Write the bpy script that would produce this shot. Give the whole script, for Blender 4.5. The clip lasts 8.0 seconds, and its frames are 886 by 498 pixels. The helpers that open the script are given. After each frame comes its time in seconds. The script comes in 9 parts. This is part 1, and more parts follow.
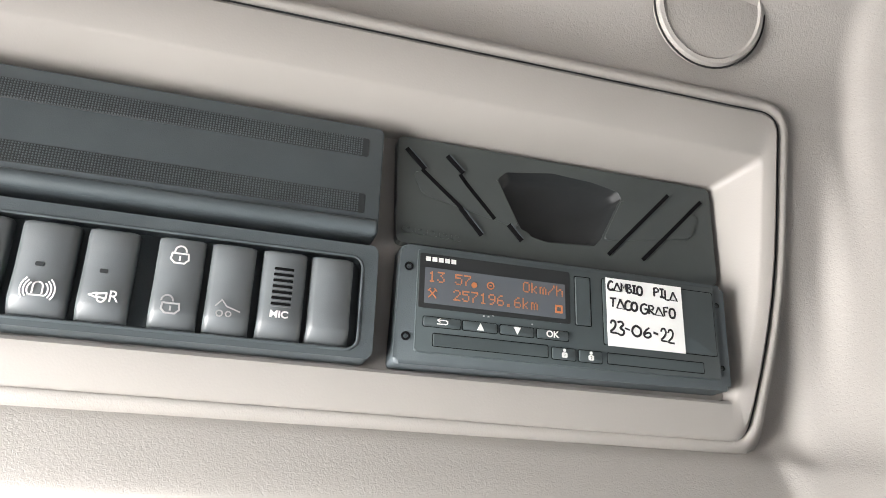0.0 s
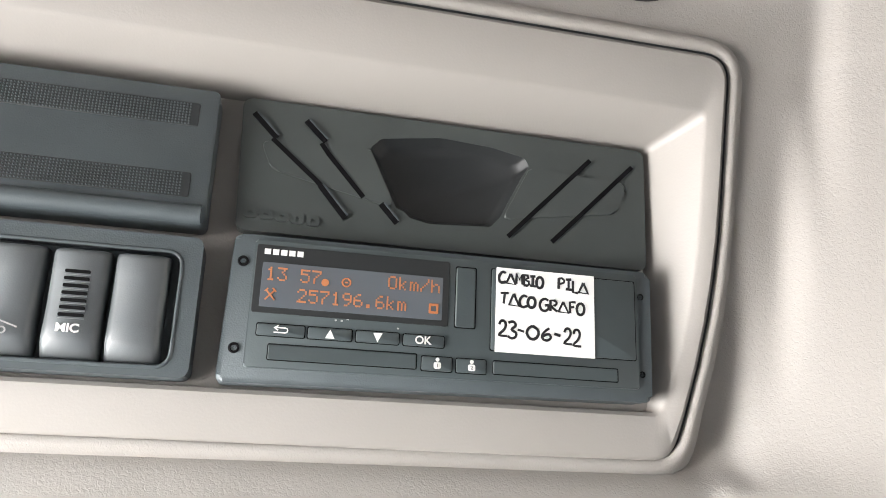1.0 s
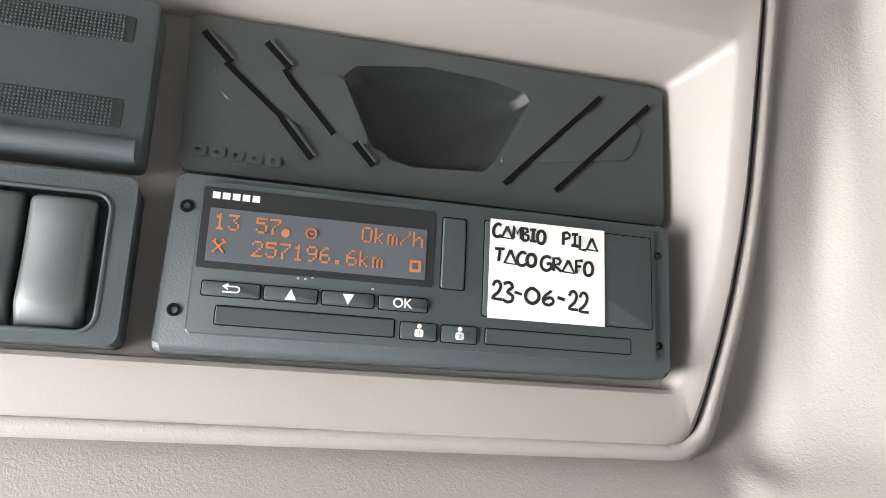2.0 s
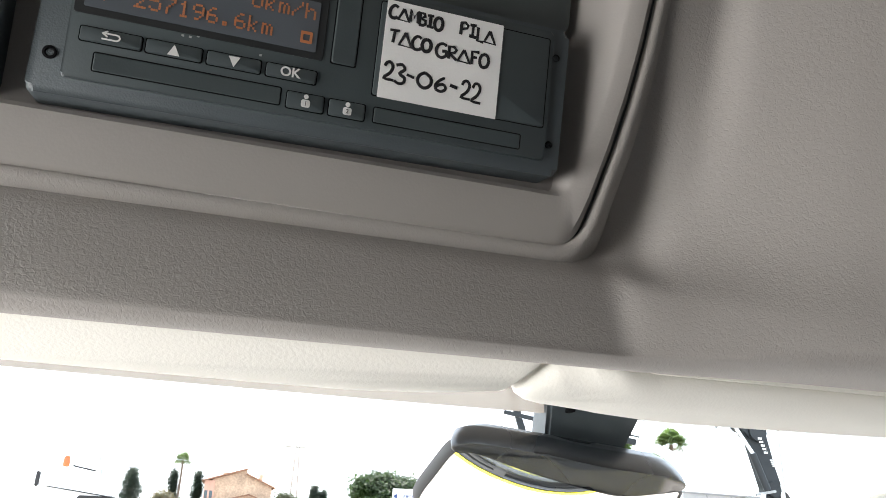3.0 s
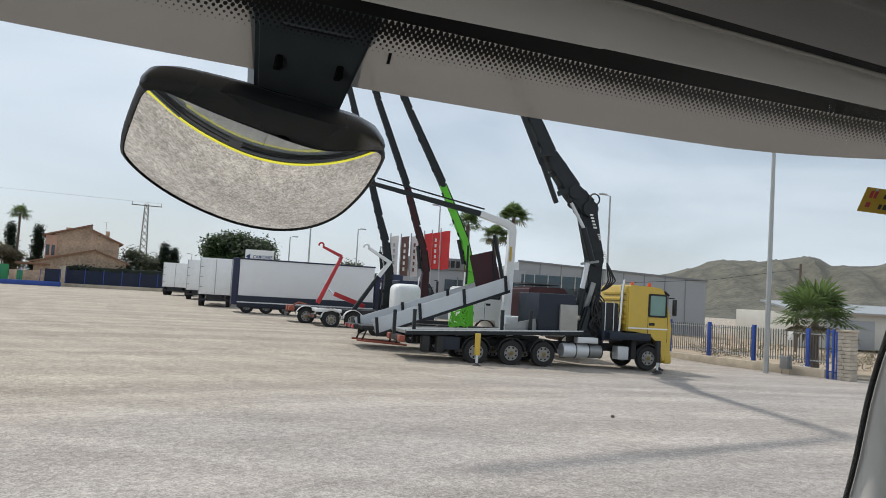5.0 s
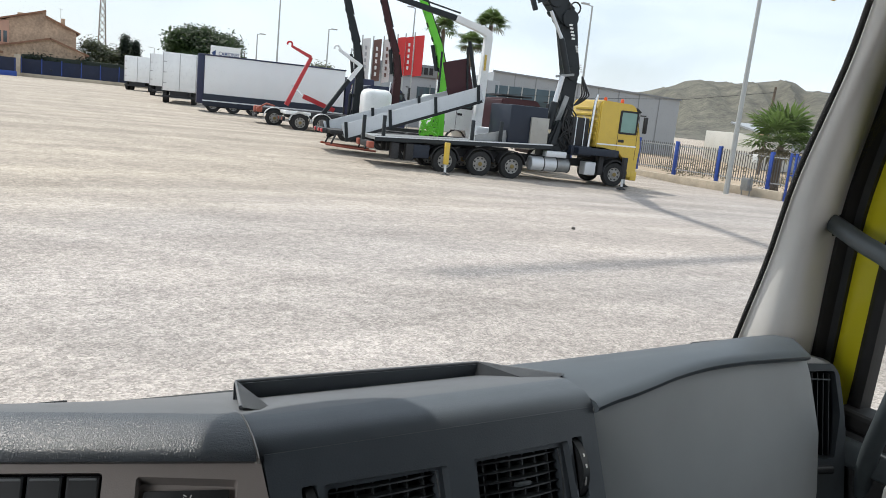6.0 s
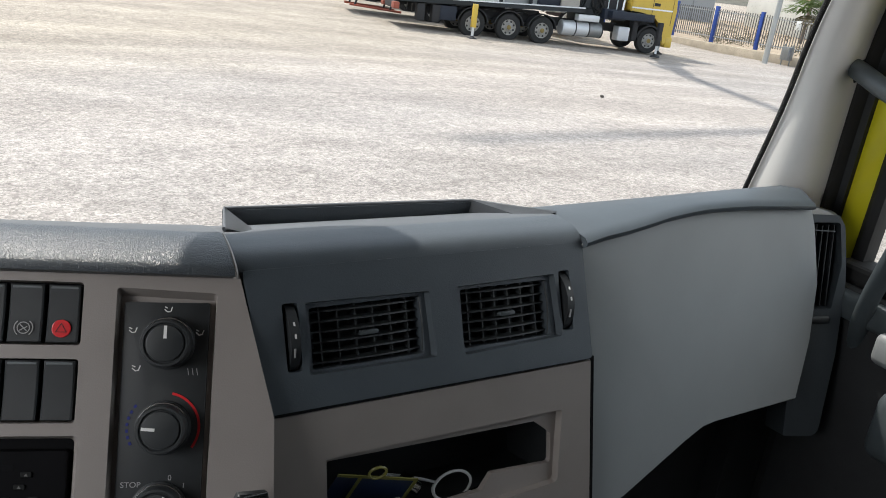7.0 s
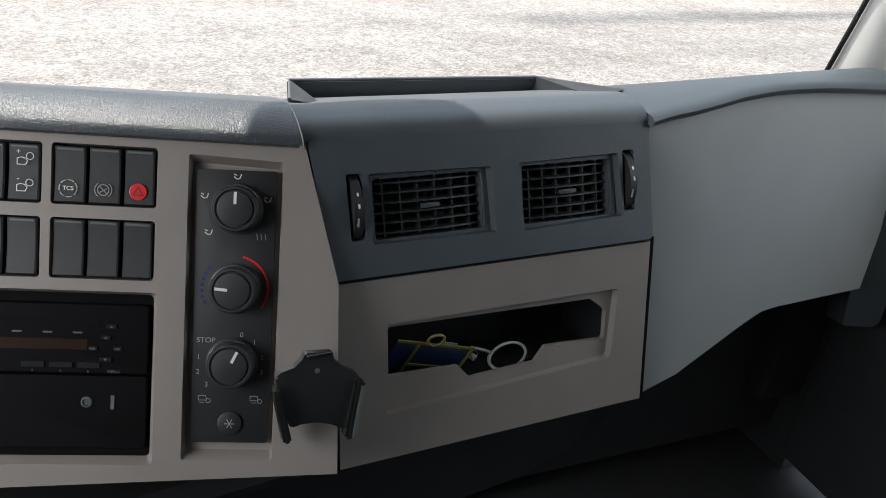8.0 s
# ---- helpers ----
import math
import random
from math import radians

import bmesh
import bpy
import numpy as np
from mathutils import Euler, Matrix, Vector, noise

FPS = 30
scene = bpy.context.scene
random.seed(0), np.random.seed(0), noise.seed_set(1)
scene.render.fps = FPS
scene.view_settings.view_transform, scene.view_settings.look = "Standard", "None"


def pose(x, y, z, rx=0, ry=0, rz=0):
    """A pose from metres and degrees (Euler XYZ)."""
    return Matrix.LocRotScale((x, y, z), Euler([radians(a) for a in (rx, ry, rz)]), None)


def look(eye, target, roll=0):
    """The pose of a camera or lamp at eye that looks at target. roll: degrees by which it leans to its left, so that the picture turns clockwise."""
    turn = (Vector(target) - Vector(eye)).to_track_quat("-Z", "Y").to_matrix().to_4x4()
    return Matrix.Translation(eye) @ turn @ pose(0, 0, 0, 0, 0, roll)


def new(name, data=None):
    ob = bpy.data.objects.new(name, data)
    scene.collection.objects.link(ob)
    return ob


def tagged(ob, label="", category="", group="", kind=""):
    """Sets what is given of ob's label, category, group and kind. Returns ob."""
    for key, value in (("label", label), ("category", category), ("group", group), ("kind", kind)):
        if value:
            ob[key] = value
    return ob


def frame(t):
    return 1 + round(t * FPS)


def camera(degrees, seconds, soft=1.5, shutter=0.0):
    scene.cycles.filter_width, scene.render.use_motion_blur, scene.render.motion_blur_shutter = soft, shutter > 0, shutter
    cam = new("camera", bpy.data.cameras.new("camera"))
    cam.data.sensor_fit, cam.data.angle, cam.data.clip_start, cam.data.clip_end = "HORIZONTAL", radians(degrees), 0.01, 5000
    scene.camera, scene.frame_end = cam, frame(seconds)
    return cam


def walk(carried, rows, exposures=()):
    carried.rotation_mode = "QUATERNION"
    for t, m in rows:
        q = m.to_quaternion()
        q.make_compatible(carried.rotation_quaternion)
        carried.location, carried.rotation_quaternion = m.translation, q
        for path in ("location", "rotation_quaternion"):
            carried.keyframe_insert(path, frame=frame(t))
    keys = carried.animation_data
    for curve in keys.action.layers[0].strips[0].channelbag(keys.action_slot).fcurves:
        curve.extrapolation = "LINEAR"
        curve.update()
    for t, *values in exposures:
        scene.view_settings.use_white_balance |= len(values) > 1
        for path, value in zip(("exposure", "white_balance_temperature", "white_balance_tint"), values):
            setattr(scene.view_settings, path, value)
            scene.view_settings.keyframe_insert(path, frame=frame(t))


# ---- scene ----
# The camera and its path: a phone held by hand inside a lorry cab.
cam = camera(60.0, 8.0, 0.9)
PATH = [
    (0, (-0.4539, 0.0160, 2.6585), (-0.0230, 1.6250, 3.7656), -2.02),
    (0.3, (-0.4177, 0.0125, 2.6657), (-0.0767, 1.6589, 3.7490), -0.68),
    (0.5, (-0.3928, 0.0189, 2.6812), (-0.0394, 1.6950, 3.7136), -0.94),
    (0.7, (-0.3779, 0.0343, 2.6888), (-0.0380, 1.7241, 3.7034), -0.85),
    (1, (-0.3567, 0.0451, 2.7170), (-0.0249, 1.7662, 3.6803), -0.72),
    (1.2, (-0.3438, 0.0513, 2.7331), (0.0031, 1.7796, 3.6778), -0.95),
    (2.3, (-0.3454, 0.1021, 2.7352), (0.0286, 1.8756, 3.5807), 0.15),
    (2.5, (-0.3462, 0.1030, 2.7253), (0.0467, 1.8862, 3.5412), 0.74),
    (2.7, (-0.3443, 0.1101, 2.7096), (0.0880, 1.8831, 3.5277), 0.84),
    (2.8, (-0.3386, 0.1116, 2.7023), (0.1187, 1.8874, 3.5006), 0.98),
    (3, (-0.3123, 0.1047, 2.6886), (0.1628, 1.9202, 3.3800), 2.08),
    (3.2, (-0.2921, 0.0980, 2.6725), (0.2171, 1.9220, 3.3158), 2.18),
    (3.5, (-0.2627, 0.1094, 2.6544), (0.3091, 1.9438, 3.2096), 2.45),
    (4, (-0.2256, 0.0742, 2.6310), (0.4645, 1.8995, 3.0688), 2.75),
    (4.2, (-0.2126, 0.0589, 2.6205), (0.5223, 1.8765, 3.0155), 2.76),
    (5.3, (-0.1424, 0.0660, 2.5684), (0.7732, 1.8441, 2.5642), 4.06),
    (5.5, (-0.1325, 0.0613, 2.5583), (0.8040, 1.8254, 2.4537), 4.73),
    (6, (-0.1073, 0.0384, 2.5382), (0.8573, 1.7547, 2.1861), 5.88),
    (6.5, (-0.0862, 0.0260, 2.5193), (0.8632, 1.7031, 1.9845), 6.44),
    (7, (-0.0655, 0.0210, 2.4978), (0.8325, 1.6714, 1.8125), 6.86),
    (7.5, (-0.0746, 0.0183, 2.4901), (0.7294, 1.6475, 1.6538), 7.01),
    (8, (-0.0702, 0.0112, 2.4890), (0.6638, 1.6004, 1.5217), 6.77),
]
EXPOSURES = [(0, 3.3), (0.5, 3.4), (1.2, 3.5), (2.5, 3.38), (2.8, 2.7), (3.0, 1.95), (3.3, 0.68), (3.5, -0.14), (4.2, -0.2), (5.5, -0.45), (6.0, 0.1), (6.5, 0.4), (7.0, 0.38), (8, 0.58)]
walk(cam, [(t, look(eye, target, roll)) for t, eye, target, roll in PATH], EXPOSURES)

# Hazy bright sky, high sun ahead of the lorry.
SUN_AZ, SUN_EL = radians(-25), radians(57)
world = bpy.data.worlds.new("world")
scene.world = world
world.use_nodes = True
wn = world.node_tree.nodes
sky = wn.new("ShaderNodeTexSky")
sky.sky_type, sky.sun_disc = "NISHITA", False
sky.sun_elevation, sky.sun_rotation = SUN_EL, SUN_AZ
sky.air_density, sky.dust_density, sky.ozone_density = 1.0, 2.0, 1.5
wc = wn.new("ShaderNodeTexCoord")
wm = wn.new("ShaderNodeMapping")
wm.inputs["Scale"].default_value = (1.2, 1.2, 3.2)
wz = wn.new("ShaderNodeTexNoise")
wz.inputs["Scale"].default_value, wz.inputs["Detail"].default_value, wz.inputs["Distortion"].default_value = 2.2, 6.0, 0.6
wr = wn.new("ShaderNodeValToRGB")
wr.color_ramp.elements[0].position, wr.color_ramp.elements[0].color = 0.30, (0.45, 0.45, 0.45, 1)
wr.color_ramp.elements[1].position, wr.color_ramp.elements[1].color = 0.66, (0.92, 0.92, 0.92, 1)
wx = wn.new("ShaderNodeMixRGB")
wx.inputs["Color2"].default_value = (8.6, 9.5, 10.6, 1)
wl = world.node_tree.links
wl.new(wc.outputs["Generated"], wm.inputs["Vector"])
wl.new(wm.outputs["Vector"], wz.inputs["Vector"])
wl.new(wz.outputs["Fac"], wr.inputs["Fac"])
wl.new(wr.outputs["Color"], wx.inputs["Fac"])
wl.new(sky.outputs["Color"], wx.inputs["Color1"])
wl.new(wx.outputs["Color"], wn["Background"].inputs["Color"])
wn["Background"].inputs["Strength"].default_value = 0.12
sun = new("sun", bpy.data.lights.new("sun", "SUN"))
sun.data.energy, sun.data.angle, sun.data.color = 3.6, radians(1.0), (1.0, 0.95, 0.88)
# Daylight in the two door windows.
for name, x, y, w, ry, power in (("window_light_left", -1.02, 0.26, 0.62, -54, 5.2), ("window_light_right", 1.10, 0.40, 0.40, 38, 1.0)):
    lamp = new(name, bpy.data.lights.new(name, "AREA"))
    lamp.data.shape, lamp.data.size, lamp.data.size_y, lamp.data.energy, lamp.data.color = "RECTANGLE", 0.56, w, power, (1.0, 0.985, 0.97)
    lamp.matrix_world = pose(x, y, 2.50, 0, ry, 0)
sun.matrix_world = look((0, 0, 60), (-60 * math.sin(SUN_AZ) * math.cos(SUN_EL), -60 * math.cos(SUN_AZ) * math.cos(SUN_EL), 60 - 60 * math.sin(SUN_EL)))


# ---- materials ----
def link(m, a, b):
    m.node_tree.links.new(a, b)


def material(name, base, rough=0.5, metal=0.0, var=0.12, scale=30.0, bump=0.0, bscale=300.0, spec=0.5, distort=0.0, stain=0.0, rnd=0.0, coat=0.0, squeeze=(1, 1, 1), depth=0.002):
    """A principled surface: colour varied at two sizes, grain as relief."""
    m = bpy.data.materials.new(name)
    m.use_nodes = True
    n = m.node_tree.nodes
    p = n["Principled BSDF"]
    p.inputs["Roughness"].default_value, p.inputs["Metallic"].default_value = rough, metal
    p.inputs["Specular IOR Level"].default_value = spec
    p.inputs["Coat Weight"].default_value = coat
    co = n.new("ShaderNodeTexCoord")
    mp = n.new("ShaderNodeMapping")
    mp.inputs["Scale"].default_value = squeeze
    link(m, co.outputs["Object"], mp.inputs["Vector"])
    fine, broad = n.new("ShaderNodeTexNoise"), n.new("ShaderNodeTexNoise")
    fine.inputs["Scale"].default_value, fine.inputs["Detail"].default_value = scale, 6.0
    broad.inputs["Scale"].default_value, broad.inputs["Detail"].default_value = scale * 0.13, 3.0
    for f in (fine, broad):
        link(m, mp.outputs["Vector"], f.inputs["Vector"])
    add = n.new("ShaderNodeMath")
    add.operation = "ADD"
    link(m, fine.outputs["Fac"], add.inputs[0])
    link(m, broad.outputs["Fac"], add.inputs[1])
    last = add.outputs[0]
    if rnd:
        info = n.new("ShaderNodeObjectInfo")
        mul = n.new("ShaderNodeMath")
        mul.operation, mul.inputs[1].default_value, mul.inputs[2].default_value = "MULTIPLY_ADD", rnd, -rnd / 2
        link(m, info.outputs["Random"], mul.inputs[0])
        two = n.new("ShaderNodeMath")
        link(m, last, two.inputs[0])
        link(m, mul.outputs[0], two.inputs[1])
        last = two.outputs[0]
    ramp = n.new("ShaderNodeMapRange")
    ramp.inputs["From Min"].default_value, ramp.inputs["From Max"].default_value = 0.6, 1.4
    ramp.inputs["To Min"].default_value, ramp.inputs["To Max"].default_value = 1 - var, 1 + var
    link(m, last, ramp.inputs["Value"])
    mix = n.new("ShaderNodeVectorMath")
    mix.operation = "SCALE"
    mix.inputs[0].default_value = base
    link(m, ramp.outputs["Result"], mix.inputs["Scale"])
    link(m, mix.outputs[0], p.inputs["Base Color"])
    rr = n.new("ShaderNodeMapRange")
    rr.inputs["From Min"].default_value, rr.inputs["From Max"].default_value = 0.3, 0.7
    rr.inputs["To Min"].default_value, rr.inputs["To Max"].default_value = max(0.02, rough - 0.08), min(1, rough + 0.08)
    link(m, broad.outputs["Fac"], rr.inputs["Value"])
    link(m, rr.outputs["Result"], p.inputs["Roughness"])
    if bump:
        g = n.new("ShaderNodeTexNoise")
        g.inputs["Scale"].default_value, g.inputs["Detail"].default_value, g.inputs["Distortion"].default_value = bscale, 2.0, distort
        link(m, mp.outputs["Vector"], g.inputs["Vector"])
        b = n.new("ShaderNodeBump")
        b.inputs["Strength"].default_value, b.inputs["Distance"].default_value = bump, depth
        link(m, g.outputs["Fac"], b.inputs["Height"])
        link(m, b.outputs["Normal"], p.inputs["Normal"])
    return m


def pane(name, tint, gloss=0.02):
    """Thin glass: it lets light straight through and mirrors a little at its face."""
    m = bpy.data.materials.new(name)
    m.use_nodes = True
    n = m.node_tree.nodes
    n.remove(n["Principled BSDF"])
    tr, gl, fr, mx = n.new("ShaderNodeBsdfTransparent"), n.new("ShaderNodeBsdfGlossy"), n.new("ShaderNodeFresnel"), n.new("ShaderNodeMixShader")
    tr.inputs["Color"].default_value = (*tint, 1)
    gl.inputs["Roughness"].default_value = gloss
    fr.inputs["IOR"].default_value = 1.12
    link(m, fr.outputs["Fac"], mx.inputs["Fac"])
    link(m, tr.outputs["BSDF"], mx.inputs[1])
    link(m, gl.outputs["BSDF"], mx.inputs[2])
    link(m, mx.outputs["Shader"], n["Material Output"].inputs["Surface"])
    return m


def leafy(name, base):
    """Leaves that let some of the light through."""
    m = material(name, base, 0.6, var=0.35, scale=1.5)
    n = m.node_tree.nodes
    tr, mx = n.new("ShaderNodeBsdfTranslucent"), n.new("ShaderNodeMixShader")
    tr.inputs["Color"].default_value = (base[0] * 1.5, base[1] * 1.7, base[2] * 1.1, 1)
    mx.inputs["Fac"].default_value = 0.45
    link(m, n["Principled BSDF"].outputs["BSDF"], mx.inputs[1])
    link(m, tr.outputs["BSDF"], mx.inputs[2])
    link(m, mx.outputs["Shader"], n["Material Output"].inputs["Surface"])
    return m


def glowing(name, colour, power):
    m = material(name, colour, 0.5)
    p = m.node_tree.nodes["Principled BSDF"]
    p.inputs["Emission Color"].default_value, p.inputs["Emission Strength"].default_value = (*colour, 1), power
    return m


LINER = material("grained_liner", (0.335, 0.316, 0.294), 0.6, var=0.05, scale=9, bump=0.30, bscale=640, distort=1.0, squeeze=(1.0, 0.7, 1.0), depth=0.0010)
BEZEL = material("smooth_grey_plastic", (0.300, 0.282, 0.263), 0.55, var=0.05, scale=14, bump=0.12, bscale=900, depth=0.0006)
LIDGREY = material("dull_lid_plastic", (0.075, 0.072, 0.066), 0.6, var=0.05, scale=10, bump=0.25, bscale=480, distort=1.0, depth=0.0008)
PILLAR = material("pale_pillar_plastic", (0.74, 0.725, 0.69), 0.55, var=0.05, scale=14, bump=0.12, bscale=900, depth=0.0006)
VISOR = material("visor_vinyl", (0.86, 0.845, 0.775), 0.7, var=0.05, scale=12, bump=0.1, bscale=700)
DARK = material("charcoal_plastic", (0.066, 0.080, 0.087), 0.45, var=0.15, scale=40, bump=0.2, bscale=1400, depth=0.0005)
SLAT = material("vent_slat_plastic", (0.033, 0.038, 0.040), 0.48, var=0.15, scale=40)
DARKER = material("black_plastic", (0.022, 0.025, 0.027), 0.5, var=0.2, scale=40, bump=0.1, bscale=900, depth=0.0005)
CAVE = material("black_cavity", (0.006, 0.006, 0.007), 0.8, var=0.2, spec=0.1)
CURTAINDARK = material("dark_cab_fabric", (0.10, 0.10, 0.105), 0.9, var=0.2, scale=12, bump=0.3, bscale=300)
TACHO = material("tachograph_plastic", (0.054, 0.068, 0.072), 0.42, var=0.12, scale=40, bump=0.1, bscale=1200, depth=0.0004)
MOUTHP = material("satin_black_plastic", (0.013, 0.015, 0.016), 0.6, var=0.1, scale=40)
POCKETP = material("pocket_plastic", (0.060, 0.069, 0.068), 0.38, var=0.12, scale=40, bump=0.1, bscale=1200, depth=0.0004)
KEYCAP = material("grey_key_plastic", (0.120, 0.132, 0.138), 0.42, var=0.12, scale=50, bump=0.15, bscale=1500, depth=0.0004)
GLOSSY = material("gloss_black_plastic", (0.018, 0.020, 0.019), 0.14, var=0.1, scale=30)
PRINT = material("white_print", (0.75, 0.75, 0.73), 0.6, var=0.03)
GREYPRINT = material("grey_print", (0.36, 0.36, 0.36), 0.6, var=0.05)
DIMPRINT = material("dim_worn_print", (0.11, 0.11, 0.11), 0.6, var=0.1)
BLACKKEY = material("black_radio_key", (0.009, 0.010, 0.010), 0.65, var=0.1, spec=0.2)
INK = material("black_ink", (0.012, 0.012, 0.014), 0.5, var=0.05)
PAPER = material("white_paper", (0.86, 0.86, 0.84), 0.75, var=0.03, scale=60, bump=0.05, bscale=1200)
LCD = material("grey_display", (0.098, 0.112, 0.128), 0.22, var=0.06, scale=20)
AMBER = glowing("amber_segments", (0.40, 0.150, 0.060), 0.014)
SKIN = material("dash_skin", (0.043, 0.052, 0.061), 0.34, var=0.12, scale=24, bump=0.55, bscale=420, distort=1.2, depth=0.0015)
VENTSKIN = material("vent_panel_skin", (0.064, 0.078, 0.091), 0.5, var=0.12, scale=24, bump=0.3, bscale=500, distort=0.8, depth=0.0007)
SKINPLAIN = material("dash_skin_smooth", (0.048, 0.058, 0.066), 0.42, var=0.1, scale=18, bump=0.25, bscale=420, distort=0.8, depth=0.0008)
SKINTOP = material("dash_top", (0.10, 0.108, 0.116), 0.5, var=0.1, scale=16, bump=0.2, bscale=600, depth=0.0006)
TRIM = material("taupe_fascia", (0.265, 0.238, 0.222), 0.5, var=0.07, scale=18, bump=0.25, bscale=700, depth=0.0006)
PADTOP = material("pad_top_vinyl", (0.052, 0.066, 0.078), 0.5, var=0.1, scale=16, bump=0.2, bscale=600, depth=0.0006)
PADGREY = material("grey_dash_pad", (0.255, 0.272, 0.275), 0.55, var=0.06, scale=12, bump=0.12, bscale=800, depth=0.0005)
FOOTWELL = material("black_footwell_plastic", (0.027, 0.029, 0.031), 0.7, var=0.25, scale=18, bump=0.3, bscale=260, depth=0.001)
RUBBER = material("black_rubber", (0.014, 0.014, 0.014), 0.65, var=0.2, scale=20)
HOODP = material("black_hood_plastic", (0.012, 0.013, 0.014), 0.3, var=0.1, scale=20)
YELLOW = material("yellow_paint", (0.66, 0.60, 0.02), 0.28, var=0.05, scale=6, coat=0.4)
REDLENS = material("red_symbol", (0.62, 0.02, 0.025), 0.35, var=0.06)
BLUEPRINT = material("blue_print", (0.02, 0.03, 0.22), 0.5)
CHROME = material("chrome", (0.7, 0.7, 0.7), 0.16, 1.0, var=0.03)
MIRROR = material("mirror_glass", (0.86, 0.87, 0.86), 0.02, 1.0, var=0.0)
MIRROR.node_tree.nodes["Principled BSDF"].inputs["Roughness"].default_value = 0.02
for l in list(MIRROR.node_tree.links):
    if l.to_socket.name == "Roughness":
        MIRROR.node_tree.links.remove(l)
FRIT = material("black_ceramic", (0.012, 0.012, 0.012), 0.5)
GLASS = pane("windscreen_glass", (0.96, 0.975, 0.965))
SIDEGLASS = pane("side_glass", (0.90, 0.92, 0.90))
SMOKED = pane("smoked_acrylic", (0.14, 0.130, 0.120), 0.08)
_sn = SMOKED.node_tree.nodes
_st, _sm = _sn.new("ShaderNodeBsdfTranslucent"), _sn.new("ShaderNodeMixShader")
_st.inputs["Color"].default_value = (0.25, 0.228, 0.205, 1)
_sm.inputs["Fac"].default_value = 0.8
link(SMOKED, _sn["Material Output"].inputs["Surface"].links[0].from_socket, _sm.inputs[1])
link(SMOKED, _st.outputs["BSDF"], _sm.inputs[2])
link(SMOKED, _sm.outputs["Shader"], _sn["Material Output"].inputs["Surface"])


# ---- building ----
def finish(name, bm, mat, parent=None, label="", smooth=False, m=None):
    me = bpy.data.meshes.new(name)
    bmesh.ops.recalc_face_normals(bm, faces=bm.faces)
    bm.to_mesh(me)
    bm.free()
    for mt in mat if isinstance(mat, (list, tuple)) else (mat,):
        me.materials.append(mt)
    if smooth:
        me.polygons.foreach_set("use_smooth", [True] * len(me.polygons))
        me.set_sharp_from_angle(angle=radians(smooth if smooth > 1 else 40))
    ob = new(name, me)
    ob.parent = parent
    if m is not None:
        ob.matrix_basis = m
    return tagged(ob, label)


def part(name, bm, mat, parent, label="", smooth=False, m=None):
    return finish(name, bm, mat, parent, label, smooth, m)


def thing(name, m, label, category, group="", kind=""):
    ob = new(name)
    ob.empty_display_size = 0.05
    ob.matrix_world = m
    return tagged(ob, label, category, group, kind)


def basis(o, u, v, n):
    u, n = Vector(u).normalized(), Vector(n).normalized()
    v = n.cross(u)
    return Matrix(((u.x, v.x, n.x, o[0]), (u.y, v.y, n.y, o[1]), (u.z, v.z, n.z, o[2]), (0, 0, 0, 1)))


def box(bm, lo, hi, bev=0.0, seg=2, m=None):
    r = bmesh.ops.create_cube(bm, size=1.0)
    vs = r["verts"]
    for v in vs:
        v.co = Vector([lo[k] + (v.co[k] + 0.5) * (hi[k] - lo[k]) for k in range(3)])
    if bev:
        es = list({e for v in vs for e in v.link_edges})
        b = bmesh.ops.bevel(bm, geom=es, offset=bev, segments=seg, affect="EDGES", profile=0.5)
        vs = list({v for f in b["faces"] for v in f.verts} | {v for v in vs if v.is_valid})
    if m is not None:
        bmesh.ops.transform(bm, matrix=m, verts=vs)
    return bm


def cube(lo, hi, bev=0.0, seg=2, m=None):
    return box(bmesh.new(), lo, hi, bev, seg, m)


def rod(bm, p, q, r, r2=None, n=12, caps=True):
    p, q = Vector(p), Vector(q)
    d = q - p
    m = Matrix.Translation((p + q) / 2) @ d.to_track_quat("Z", "Y").to_matrix().to_4x4()
    bmesh.ops.create_cone(bm, cap_ends=caps, segments=n, radius1=r, radius2=r if r2 is None else r2, depth=d.length, matrix=m)
    return bm


def beam(bm, p, q, w, h, w2=None, h2=None, up=(0, 0, 1), bev=0.0):
    """A square bar from p to q, w wide and h high, tapering to w2 and h2."""
    p, q = Vector(p), Vector(q)
    d = (q - p).normalized()
    s = d.cross(Vector(up)).normalized()
    t = s.cross(d)
    w2, h2 = w2 or w, h2 or h
    vs = [bm.verts.new(c + s * (a * ww / 2) + t * (b * hh / 2)) for c, ww, hh in ((p, w, h), (q, w2, h2)) for a, b in ((-1, -1), (1, -1), (1, 1), (-1, 1))]
    for f in ((0, 1, 2, 3), (7, 6, 5, 4), (0, 4, 5, 1), (1, 5, 6, 2), (2, 6, 7, 3), (3, 7, 4, 0)):
        bm.faces.new([vs[i] for i in f])
    if bev:
        bmesh.ops.bevel(bm, geom=list({e for v in vs for e in v.link_edges}), offset=bev, segments=2, affect="EDGES")
    return bm


